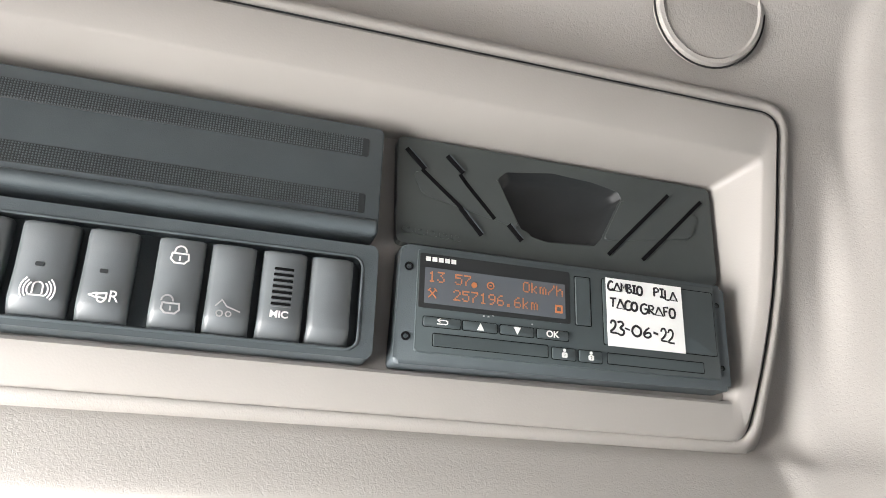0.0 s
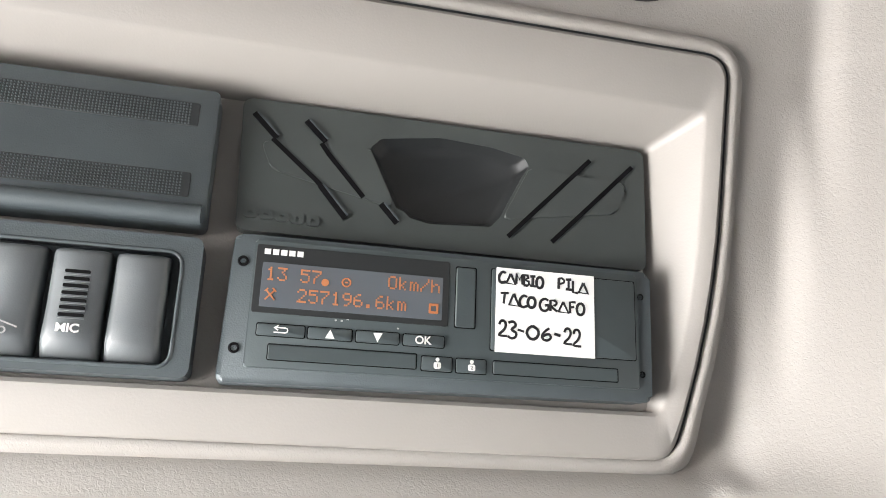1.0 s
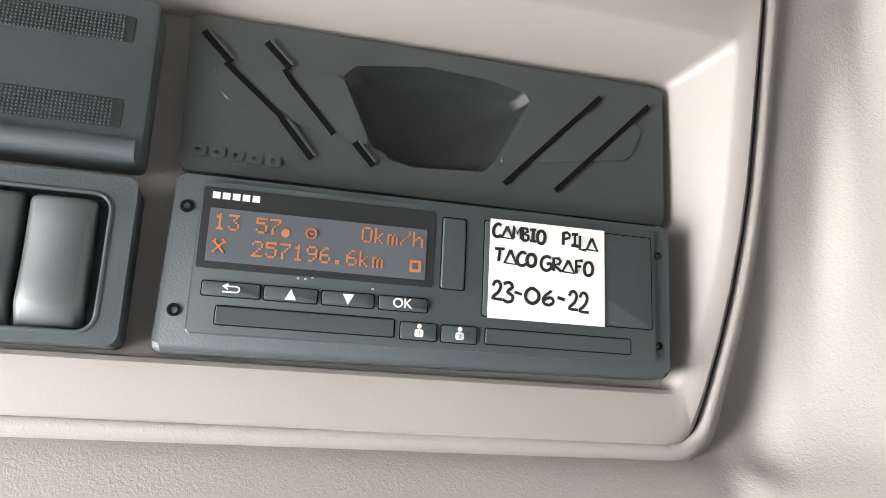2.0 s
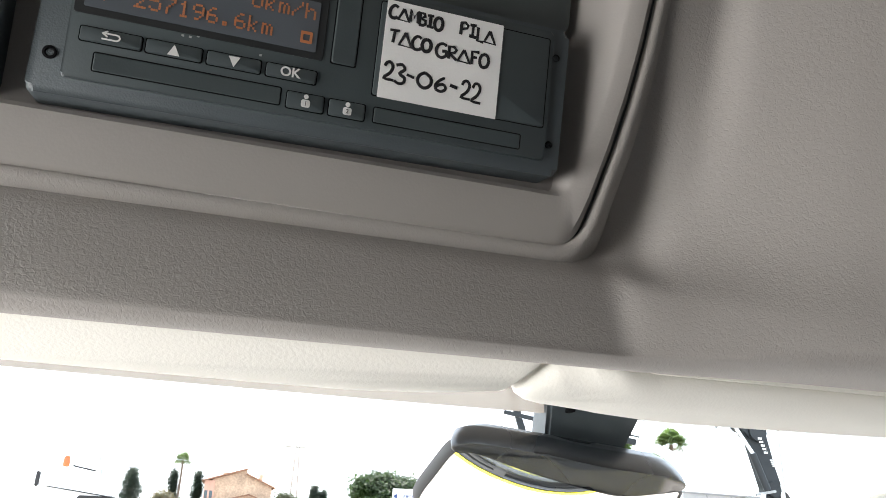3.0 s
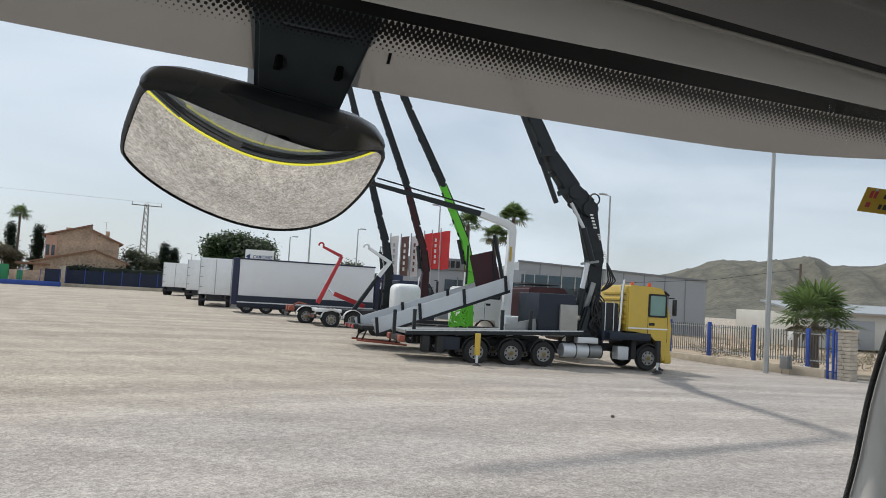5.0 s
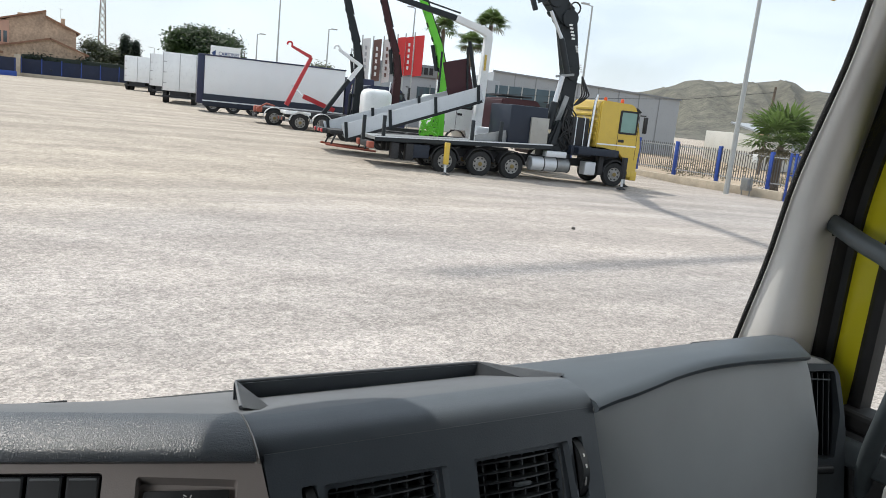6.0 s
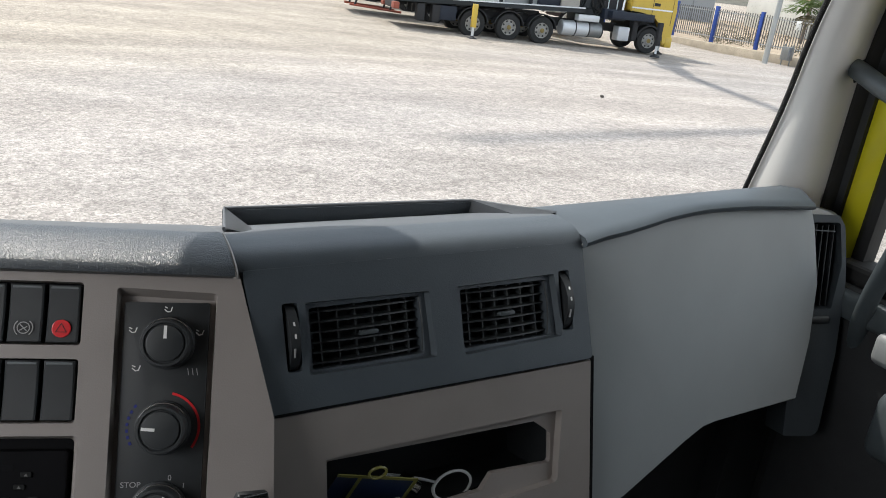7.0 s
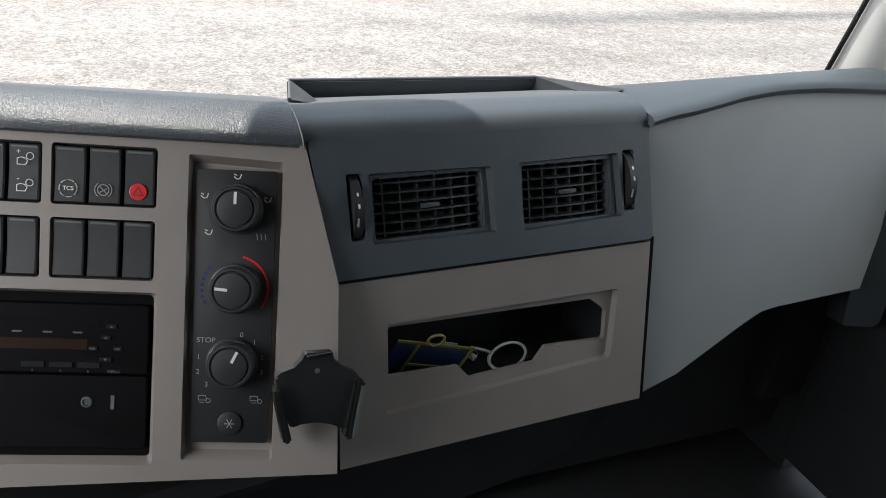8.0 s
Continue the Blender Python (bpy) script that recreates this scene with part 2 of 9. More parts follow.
def tube(bm, pts, r, n=8, closed=False):
    pts = [Vector(p) for p in pts]
    k = len(pts)
    rings = []
    prev = None
    for i, p in enumerate(pts):
        a, b = pts[(i - 1) % k if closed else max(i - 1, 0)], pts[(i + 1) % k if closed else min(i + 1, k - 1)]
        d = (b - a).normalized()
        s = d.orthogonal().normalized() if prev is None else (prev - d * prev.dot(d)).normalized()
        prev = s
        t = d.cross(s)
        rr = r[i] if isinstance(r, (list, tuple)) else r
        rings.append([bm.verts.new(p + (s * math.cos(6.2832 * j / n) + t * math.sin(6.2832 * j / n)) * rr) for j in range(n)])
    for i in range(k if closed else k - 1):
        A, B = rings[i], rings[(i + 1) % k]
        for j in range(n):
            bm.faces.new((A[j], A[(j + 1) % n], B[(j + 1) % n], B[j]))
    if not closed:
        bm.faces.new(rings[0][::-1])
        bm.faces.new(rings[-1])
    return bm


def smooth_line(pts, per=6):
    """Points on a smooth curve through pts."""
    pts = [Vector(p) for p in pts]
    out = []
    for i in range(len(pts) - 1):
        a, b, c, d = pts[max(i - 1, 0)], pts[i], pts[i + 1], pts[min(i + 2, len(pts) - 1)]
        for j in range(per):
            t = j / per
            out.append(0.5 * ((2 * b) + (c - a) * t + (2 * a - 5 * b + 4 * c - d) * t * t + (3 * b - a - 3 * c + d) * t ** 3))
    return out + [pts[-1]]


def rrect(x0, y0, x1, y1, r, n=4):
    out = []
    for cx, cy, a in ((x1 - r, y1 - r, 0), (x0 + r, y1 - r, 90), (x0 + r, y0 + r, 180), (x1 - r, y0 + r, 270)):
        for i in range(n + 1):
            b = radians(a + 90 * i / n)
            out.append((cx + r * math.cos(b), cy + r * math.sin(b)))
    return out


def rounded(poly, r, n=4):
    """A polygon with its corners rounded; r: one radius, or one for each corner."""
    out = []
    k = len(poly)
    for i, p in enumerate(poly):
        rad = r[i] if isinstance(r, (list, tuple)) else r
        p, a, b = Vector(p), Vector(poly[i - 1]), Vector(poly[(i + 1) % k])
        if not rad:
            out.append(tuple(p))
            continue
        da, db = (a - p).normalized(), (b - p).normalized()
        d = rad / max(math.tan(da.angle(db) / 2), 0.05)
        s, e = p + da * d, p + db * d
        for j in range(n + 1):
            t = j / n
            out.append(tuple(s * (1 - t) ** 2 + p * 2 * t * (1 - t) + e * t * t))
    return out


def plate(bm, outline, z0, z1, bev=0.0, seg=2, back=True):
    """An outline in x and y, from z0 to z1, its front edge at z1 rounded."""
    lo = [bm.verts.new((x, y, z0)) for x, y in outline]
    hi = [bm.verts.new((x, y, z1)) for x, y in outline]
    k = len(outline)
    for i in range(k):
        bm.faces.new((lo[i], lo[(i + 1) % k], hi[(i + 1) % k], hi[i]))
    top = bm.faces.new(hi)
    if back:
        bm.faces.new(lo[::-1])
    if bev:
        bmesh.ops.bevel(bm, geom=list(top.edges), offset=bev, segments=seg, affect="EDGES", profile=0.5)
    return bm


def rings(bm, loops, closed=True, cap0=False, cap1=False):
    """Skins loops of as many points each, one after another."""
    vv = [[bm.verts.new(p) for p in loop] for loop in loops]
    k = len(vv[0])
    for A, B in zip(vv, vv[1:]):
        for j in range(k if closed else k - 1):
            bm.faces.new((A[j], A[(j + 1) % k], B[(j + 1) % k], B[j]))
    if cap0:
        bm.faces.new(vv[0][::-1])
    if cap1:
        bm.faces.new(vv[-1])
    return bm


def dial(bm, c, profile, n=28):
    """A turned shape about local z at c: (radius, height) from foot to top."""
    loops = [[(c[0] + r * math.cos(6.2832 * j / n), c[1] + r * math.sin(6.2832 * j / n), c[2] + z) for j in range(n)] for r, z in profile]
    return rings(bm, loops, True, False, True)


def writing(text, size, x, y, z, mat, parent, name="lettering", align="LEFT", bold=0.0, width=0.0, turn=0.0, spacing=1.0, label=""):
    """Words in the built-in font, as a thin mesh on local z."""
    cu = bpy.data.curves.new(name, "FONT")
    cu.body, cu.size, cu.align_x, cu.align_y, cu.extrude, cu.offset, cu.space_character = text, size, align, "CENTER", 0.00012, bold, spacing
    tmp = bpy.data.objects.new(name, cu)
    scene.collection.objects.link(tmp)
    dg = bpy.context.evaluated_depsgraph_get()
    me = bpy.data.meshes.new_from_object(tmp.evaluated_get(dg))
    bpy.data.objects.remove(tmp)
    bpy.data.curves.remove(cu)
    xs = [v.co.x for v in me.vertices]
    sx = width / (max(xs) - min(xs)) if width else 1.0
    me.transform(pose(x, y, z, 0, 0, turn) @ Matrix.Diagonal((sx, 1, 1, 1)))
    me.materials.clear()
    me.materials.append(mat)
    ob = new(name, me)
    ob.parent = parent
    return tagged(ob, label)


def stroke(bm, pts, w, z, h=0.0002):
    """A drawn line of width w on local z."""
    for a, b in zip(pts, pts[1:]):
        a, b = Vector((*a, z)), Vector((*b, z))
        d = (b - a)
        if d.length < 1e-6:
            continue
        beam(bm, a - d.normalized() * w * 0.3, b + d.normalized() * w * 0.3, w, h)
    return bm


def arc(cx, cy, r, a0, a1, n=10):
    return [(cx + r * math.cos(radians(a0 + (a1 - a0) * i / n)), cy + r * math.sin(radians(a0 + (a1 - a0) * i / n))) for i in range(n + 1)]


def rounder(pts, times=2):
    """A closed outline with its corners cut, again and again."""
    for _ in range(times):
        pts = [q for i in range(len(pts)) for a, b in ((pts[i], pts[(i + 1) % len(pts)]),) for q in ((a[0] * 0.75 + b[0] * 0.25, a[1] * 0.75 + b[1] * 0.25), (a[0] * 0.25 + b[0] * 0.75, a[1] * 0.25 + b[1] * 0.75))]
    return pts


def sheet(xs, ys, f):
    bm = bmesh.new()
    g = [[bm.verts.new(f(x, y)) for x in xs] for y in ys]
    for j in range(len(ys) - 1):
        for i in range(len(xs) - 1):
            bm.faces.new((g[j][i], g[j][i + 1], g[j + 1][i + 1], g[j + 1][i]))
    return bm


def span(a, b, n):
    return [a + (b - a) * i / n for i in range(n + 1)]


def mix(a, b, t):
    return a + (b - a) * t


def ease(t):
    t = min(1.0, max(0.0, t))
    return t * t * (3 - 2 * t)


def holed(bm, outer, holes, z0, z1, mouth=0.0):
    """A plate with openings right through it."""
    loops = [[bm.verts.new((x, y, z1)) for x, y in loop] for loop in (outer, *holes)]
    edges = []
    for loop in loops:
        for i in range(len(loop)):
            edges.append(bm.edges.new((loop[i], loop[(i + 1) % len(loop)])))
    bmesh.ops.triangle_fill(bm, use_beauty=True, use_dissolve=False, edges=edges)
    for k, loop in enumerate(loops):
        src = (outer, *holes)[k]
        low = []
        cx, cy = sum(p[0] for p in src) / len(src), sum(p[1] for p in src) / len(src)
        for x, y in src:
            s = 1.0 if k == 0 else 1.0 - mouth
            low.append(bm.verts.new((cx + (x - cx) * s, cy + (y - cy) * s, z0)))
        for i in range(len(loop)):
            j = (i + 1) % len(loop)
            bm.faces.new((loop[i], loop[j], low[j], low[i]))
    return bm


# ================= THE CAB =================
def glass_y(x, z):
    return 1.10 - 0.10 * (x - 0.03) ** 2 - 0.55 * (z - 2.16)


# Header over the windscreen, running up into the roof lining.
# (y, z) up the profile: over the driver, and at the bulge over the passenger side.
LEFT_LOW = [(0.690, 2.945), (0.520, 2.870), (0.425, 2.830), (0.412, 2.800), (0.402, 2.772), (0.396, 2.762), (0.389, 2.7545), (0.379, 2.7515), (0.3705, 2.7540), (0.3685, 2.7600), (0.3725, 2.787)]
RIGHT_LOW = [(0.690, 2.945), (0.520, 2.870), (0.425, 2.830), (0.414, 2.800), (0.405, 2.774), (0.400, 2.764), (0.394, 2.7570), (0.385, 2.7545), (0.364, 2.7550), (0.346, 2.7590), (0.3350, 2.766)]
UPPER = [(0.3785, 2.818, 1), (0.345, 2.892, 1), (0.3105, 2.968, 1), (0.301, 2.988, 1), (0.285, 3.018, 1), (0.250, 3.052, 0.9), (0.20, 3.085, 0.7), (0.10, 3.115, 0.35), (-0.1, 3.135, 0.05), (-0.5, 3.14, 0), (-1.05, 3.14, 0)]
LOW = len(LEFT_LOW)
HX = sorted(set(span(-1.03, -0.35, 8) + span(-0.35, -0.182, 16) + span(-0.180, -0.04, 42) + span(-0.02, 0.14, 12) + span(0.18, 1.06, 12)))


def swept(t):
    """A tight inner corner, a slanting face, and a long soft end."""
    t = min(1.0, max(0.0, t))
    return (1 - (1 - t) ** 2.2) * ease(t / 0.07)


def skewed(x, low):
    """The header over the driver runs a little askew, along the console."""
    lean, rest = (0.0492, 0.0103) if low else (0.035, -0.002)
    return rest + lean * (x + 0.172) if x < -0.172 else rest * (1 - ease((x + 0.172) / 0.16))


def header_y(x, k):
    if k < LOW:
        (y0, z0), (y1, z1) = LEFT_LOW[k], RIGHT_LOW[k]
        e = swept((x + 0.172) / 0.20) if k >= LOW - 2 else ease((x + 0.172) / 0.11)
        return y0 + (y1 - y0) * e + skewed(x, True) * max(0.0, k - LOW + 3) / 3, z0 + (z1 - z0) * e
    y, z, w = UPPER[k - LOW]
    return y - 0.066 * swept((x + 0.172 - 0.26 * min(0.2, z - 2.756)) / 0.260) * w + (skewed(x, k == LOW) if k < LOW + 4 else 0.0), z


# The place of the overhead console, whose opening is cut from the lining.
CM = basis((-0.3861, 0.3431, 2.8708), (0.9988, 0.0492, 0.0062), None, (0.0492, -0.9715, -0.2319))
CM_BACK = CM.inverted()


def rim_u(v):
    """The console's end, bowed in towards its lower corner."""
    return 0.2203 - 1.25 * max(0.0, 0.045 - v) ** 2


def in_console(p):
    u, v, n = CM_BACK @ p
    return -0.59 < u < rim_u(v) + 0.003 and -0.079 < v < 0.119 and -0.06 < n < 0.09


bm = bmesh.new()
cols = [smooth_line([Vector((x, *header_y(x, k))) for k in range(LOW + len(UPPER))], 8) for x in HX]
grid = [[bm.verts.new(c[k]) for c in cols] for k in range(len(cols[0]))]
for k in range(len(grid) - 1):
    for i in range(len(HX) - 1):
        if any(in_console(v.co) for v in (grid[k][i], grid[k][i + 1], grid[k + 1][i + 1], grid[k + 1][i])):
            continue
        bm.faces.new((grid[k][i], grid[k][i + 1], grid[k + 1][i + 1], grid[k + 1][i]))
tagged(finish("ceiling", bm, LINER, smooth=80), "warm grey grained moulded roof lining of a lorry cab", "ceiling", kind="structure")

# Round cover in the lining.
cm = basis((-0.213, 0.2700, 3.0320), (0.999, 0.03, 0), None, (0.02, -0.87, -0.49))
cover = thing("ceiling_cover", cm, "round grey plastic cover set in the grained roof lining", "cover")
bm = bmesh.new()
dial(bm, (0, 0, -0.004), [(0.037, 0), (0.037, 0.003), (0.0355, 0.0052), (0.033, 0.0058), (0.0318, 0.0045), (0.012, 0.0052)], 40)
part("disc", bm, LINER, cover, smooth=30)
bm = bmesh.new()
tube(bm, [(*p, -0.001) for p in arc(0, 0, 0.0376, 0, 354, 47)], 0.0006, 6, True)
part("gap", bm, RUBBER, cover, "dark shadow gap round the cover")

# Side walls, back wall and floor close the cab; the side windows let the day in.
bm = bmesh.new()
box(bm, (-1.08, -1.10, 1.42), (1.12, -1.05, 3.2))
tagged(finish("wall_back", bm, CURTAINDARK), "dark fabric-lined rear wall of the cab", "wall", kind="structure")
bm = bmesh.new()
box(bm, (-1.10, -1.05, 1.42), (-1.045, 0.78, 2.10))
box(bm, (-1.10, -1.05, 2.10), (-1.045, -0.30, 3.14))
box(bm, (-1.10, -0.30, 2.86), (-1.045, 0.60, 3.14))
tagged(finish("wall_left", bm, CURTAINDARK), "dark grey lined side wall of the cab with a window", "wall", kind="structure")
bm = bmesh.new()
box(bm, (1.125, -1.05, 1.42), (1.18, 0.62, 2.105))
box(bm, (1.125, -1.05, 2.105), (1.18, -0.30, 3.14))
box(bm, (1.125, -0.30, 2.90), (1.18, 0.50, 3.14))
tagged(finish("wall_right", bm, CURTAINDARK), "dark lined side wall of the cab with a window", "wall", kind="structure")
tagged(finish("floor", cube((-1.1, -1.1, 1.38), (1.18, 1.05, 1.42)), FOOTWELL), "black rubber cab floor", "floor", kind="structure")
tagged(finish("wall_side_right", cube((1.09, 0.78, 1.40), (1.14, 1.06, 2.10)), FOOTWELL), "dark side panel below the windscreen pillar", "wall", kind="structure")
tagged(finish("firewall", cube((-1.05, 1.00, 1.42), (1.12, 1.04, 2.02)), FOOTWELL), "black bulkhead behind the dashboard", "wall", kind="structure")

# Windscreen with its printed dots.
bm = sheet(span(-1.10, 1.16, 26), span(2.02, 2.90, 12), lambda x, z: (x * (1 - 0.10 * max(0, z - 2.5)) , glass_y(x, z), z))
ob = finish("window_1", bm, GLASS, smooth=60)
ob.visible_shadow = False
tagged(ob, "curved clear windscreen of the lorry", "windscreen", kind="structure")
bm = bmesh.new()
def dots_z(x):
    return 2.8135 - 0.010 * max(0.0, x - 0.15) + 0.006 * max(0.0, -0.15 - x)


verts, faces = [], []
for r in range(9):
    size = min(0.0027, 0.0005 + 0.0019 * r / 5)
    for i in range(300):
        x = -0.95 + 0.0063 * (i + 0.5 * (r % 2))
        z = dots_z(x) + r * 0.0031
        y = glass_y(x, z) - 0.003
        b = len(verts)
        verts += [(x + size * math.cos(a), y - 0.48 * size * math.sin(a), z + 0.876 * size * math.sin(a)) for a in [radians(36 * q) for q in range(10)]]
        faces.append(tuple(range(b, b + 10)))
me = bpy.data.meshes.new("windscreen_dots")
me.from_pydata(verts, [], faces)
me.materials.append(FRIT)
tagged(new("windscreen_dots", me), "black ceramic dots printed along the windscreen top", "print", kind="stuff")
bm = sheet(span(-0.95, 0.95, 40), [0.0, 0.5, 1.0], lambda x, t: (x, glass_y(x, mix(dots_z(x) + 0.0270, 2.95, t)) - 0.003, mix(dots_z(x) + 0.0270, 2.95, t)))
tagged(finish("trim_windscreen_top", bm, FRIT), "solid black printed border of the windscreen", "trim", kind="structure")
bm = bmesh.new()
box(bm, (0.1005, -0.0012, -0.007), (0.1035, 0.0, 0.004))
mark = finish("glass_mark", bm, INK, m=pose(0, glass_y(0.102, 2.808) - 0.002, 2.812, 29, 0, 0))
tagged(mark, "short black mark on the windscreen", "mark")

# Smoked sun shield outside, over the glass.
bm = bmesh.new()
xs = span(-1.0, 1.0, 32)


def shield_z(x):
    return 2.806 + 0.10 * max(0.0, x - 0.60) ** 1.6 + 0.10 * max(0.0, -x - 0.55) ** 1.6


def shield_pt(x, k):
    z = shield_z(x) + k * 0.30
    return (x, glass_y(x, shield_z(x)) + 0.10 - 0.12 * k, z)


grid = [[bm.verts.new(shield_pt(x, k / 5)) for x in xs] for k in range(6)]
for k in range(5):
    for i in range(len(xs) - 1):
        bm.faces.new((grid[k][i], grid[k][i + 1], grid[k + 1][i + 1], grid[k + 1][i]))
bmesh.ops.solidify(bm, geom=bm.faces[:], thickness=0.004)
tagged(finish("sun_shield", bm, SMOKED, smooth=50), "smoked translucent acrylic sun shield outside the windscreen", "sun shield")


# Folded sun visors under the header.
def sun_visor(outline, z, label, slim=False):
    v = thing("sun_visor", pose(0, 0.455, z, -3, 0, 0), label, "sun visor", "sun visors")
    line = [(x, y - 0.455) for x, y in outline]
    for _ in range(3):
        line = [q for i in range(len(line)) for q in (line[i], ((line[i][0] + line[(i + 1) % len(line)][0]) / 2, (line[i][1] + line[(i + 1) % len(line)][1]) / 2))]
    cx, cy = sum(p[0] for p in line) / len(line), sum(p[1] for p in line) / len(line)
    inset = lambda d: [(x - math.copysign(d, x - cx), y - math.copysign(d, y - cy) * min(1, abs(y - cy) / 0.02)) for x, y in line]
    far = lambda x: ease((x + 0.172) / 0.03) if slim else 0.0
    lift = lambda x, y: mix(0.6, 0.25, far(x)) * max(0.0, -0.028 - y)
    thin = lambda x, y: 1.0 - 0.55 * far(x) * ease((-0.016 - y) / 0.024)
    loops = [[(x, y, h * thin(x, y) + lift(x, y)) for x, y in inset(d)] for d, h in ((0.0065, 0.020), (0.0018, 0.0185), (0.0, 0.014), (0.0005, 0.007), (0.003, 0.0025), (0.0075, 0.0), (0.014, -0.0006))]
    part("panel", rings(bmesh.new(), loops, True, True, True), VISOR, v, smooth=70)
    seam = [(x, y, 0.0165 * thin(x, y) + lift(x, y)) for x, y in line]
    part("welt", tube(bmesh.new(), seam, 0.0016, 6, True), VISOR, v, "stitched welt along the edge")
    return v


left = sun_visor(rounded([(-1.0, 0.402), (-0.176, 0.402), (-0.182, 0.410), (-0.196, 0.430), (-0.220, 0.450), (-0.255, 0.458), (-0.30, 0.4575), (-0.42, 0.452), (-1.0, 0.43)], [0.005, 0.004, 0.004, 0.02, 0.03, 0.04, 0.05, 0.1, 0.02]), 2.7470, "light grey vinyl sun visor folded up under the header")
right = sun_visor(rounded([(-0.166, 0.404), (-0.13, 0.410), (0.92, 0.413), (0.92, 0.425), (0.60, 0.430), (0.30, 0.444), (0.14, 0.456), (0.0, 0.467), (-0.107, 0.470), (-0.150, 0.459), (-0.184, 0.443), (-0.196, 0.431), (-0.180, 0.411)], [0.004, 0.02, 0.004, 0.01, 0.1, 0.1, 0.1, 0.08, 0.05, 0.02, 0.008, 0.006, 0.004]), 2.7455, "light grey vinyl sun visor folded up beside the mirror arm", True)
bm = bmesh.new()
tube(bm, [(-0.150, 0.40, 2.785), (-0.180, 0.44, 2.785), (-0.205, 0.47, 2.780)], 0.006, 8)
tagged(finish("visor_hook", bm, DARKER), "black hook between the two sun visors", "hook")

# Lid of the right-hand overhead locker.
face = [Vector((0, *header_y(0.3, LOW - 1))), Vector((0, *header_y(0.3, LOW + 1)))]
up = (face[1] - face[0]).normalized()
lid_m = basis((0, *header_y(0.3, LOW)), (1, 0, 0), None, up.cross(Vector((-1, 0, 0))) if up.cross(Vector((-1, 0, 0))).y < 0 else up.cross(Vector((1, 0, 0))))
locker = thing("overhead_locker", lid_m, "closed grey lid of an overhead locker with a dark gap", "locker")
bm = bmesh.new()
plate(bm, rounded([(-0.0685, -0.0195), (0.90, -0.0195), (0.90, 0.135), (-0.0470, 0.135)], [0.020, 0.03, 0.03, 0.02], 6), -0.006, 0.0030, 0.001)
part("gap", bm, DARKER, locker, "dark gap round the lid")
bm = bmesh.new()
plate(bm, rounded([(-0.0665, -0.0175), (0.89, -0.0175), (0.89, 0.130), (-0.0445, 0.130)], [0.018, 0.03, 0.03, 0.018], 6), -0.004, 0.0095, 0.0045, 4)
part("lid", bm, LIDGREY, locker, smooth=50)


# Pillar at the right of the windscreen and the painted door frame behind it.
def along(pts, per=5):
    return smooth_line(pts, per)


INNER = along([(1.135, 1.05, 2.02), (1.083, 0.990, 2.155), (1.024, 0.903, 2.34), (0.965, 0.832, 2.49), (0.917, 0.748, 2.66), (0.885, 0.700, 2.78), (0.86, 0.64, 2.90)])
OUTER = along([(1.13, 0.875, 2.02), (1.105, 0.856, 2.195), (1.062, 0.822, 2.44), (1.022, 0.768, 2.62), (0.972, 0.712, 2.78), (0.95, 0.66, 2.86), (0.93, 0.62, 2.92)])


def pillar(inner, outer):
    loops = []
    for a, b in zip(inner, outer):
        d = b - a
        nrm = Vector((-0.72, -0.69, 0))
        loop = [a + Vector((0.01, 0.012, 0))]
        for t in span(0.0, 1.0, 16):
            loop.append(a + d * t + nrm * 0.055 * math.sin(math.pi * min(1, t * 1.02)) ** 0.85)
        loop.append(b + Vector((0.02, 0.0, 0)))
        loops.append(loop)
    return rings(bmesh.new(), loops, False)


tagged(finish("trim_pillar_right", pillar(INNER, OUTER), PILLAR, smooth=60), "pale grey moulded windscreen pillar trim", "pillar trim", kind="structure")
mir = lambda pts: [Vector((-p.x + 0.06, p.y, p.z)) for p in pts]
pl_ob = finish("trim_pillar_left", pillar(mir(INNER), mir(OUTER)), PILLAR, smooth=60)
tagged(pl_ob, "pale grey moulded windscreen pillar trim on the driver's side", "pillar trim", kind="structure")
bm = bmesh.new()
tube(bm, [p + Vector((-0.004, 0.004, 0)) for p in INNER], 0.0045, 8)
tagged(finish("trim_windscreen_seal", bm, RUBBER, smooth=60), "black rubber seal of the windscreen edge", "seal", kind="structure")


def strip(off0, off1, dx0, dx1, mat, name, label, lift=0.0, low=0):
    loops = []
    for p in OUTER[low:]:
        a, b = p + Vector((dx0, off0, 0)), p + Vector((dx1, off1, 0))
        mid = (a + b) / 2 + Vector((-lift, 0, 0))
        loops.append([a + Vector((0.03, 0, 0)), a, mid, b, b + Vector((0.03, 0, 0))])
    return tagged(finish(name, rings(bmesh.new(), loops, False), mat, smooth=60), label, "door frame", kind="structure")


strip(0.0, -0.016, 0.010, 0.018, RUBBER, "trim_door_seal", "black rubber door seal", 0.006)
strip(-0.017, -0.030, 0.022, 0.022, DARKER, "trim_door_channel", "black door channel", 0.0)
strip(-0.031, -0.075, 0.030, 0.026, YELLOW, "trim_door_frame", "yellow painted steel door frame", 0.008)
strip(-0.076, -0.104, 0.022, 0.014, RUBBER, "trim_window_seal", "black rubber side window seal", 0.006)
bm = bmesh.new()
box(bm, (1.10, -0.3, 2.085), (1.165, 0.79, 2.118), 0.008)
tagged(finish("trim_window_sill", bm, RUBBER), "black rubber sill of the side window", "sill", kind="structure")
bm = bmesh.new()
vs = [bm.verts.new(p) for p in ((1.145, -0.30, 2.10), (1.145, 0.79, 2.10), (1.10, 0.70, 2.55), (1.03, 0.56, 2.90), (1.08, -0.30, 2.90))]
bm.faces.new(vs)
ob = finish("window_2", bm, SIDEGLASS)
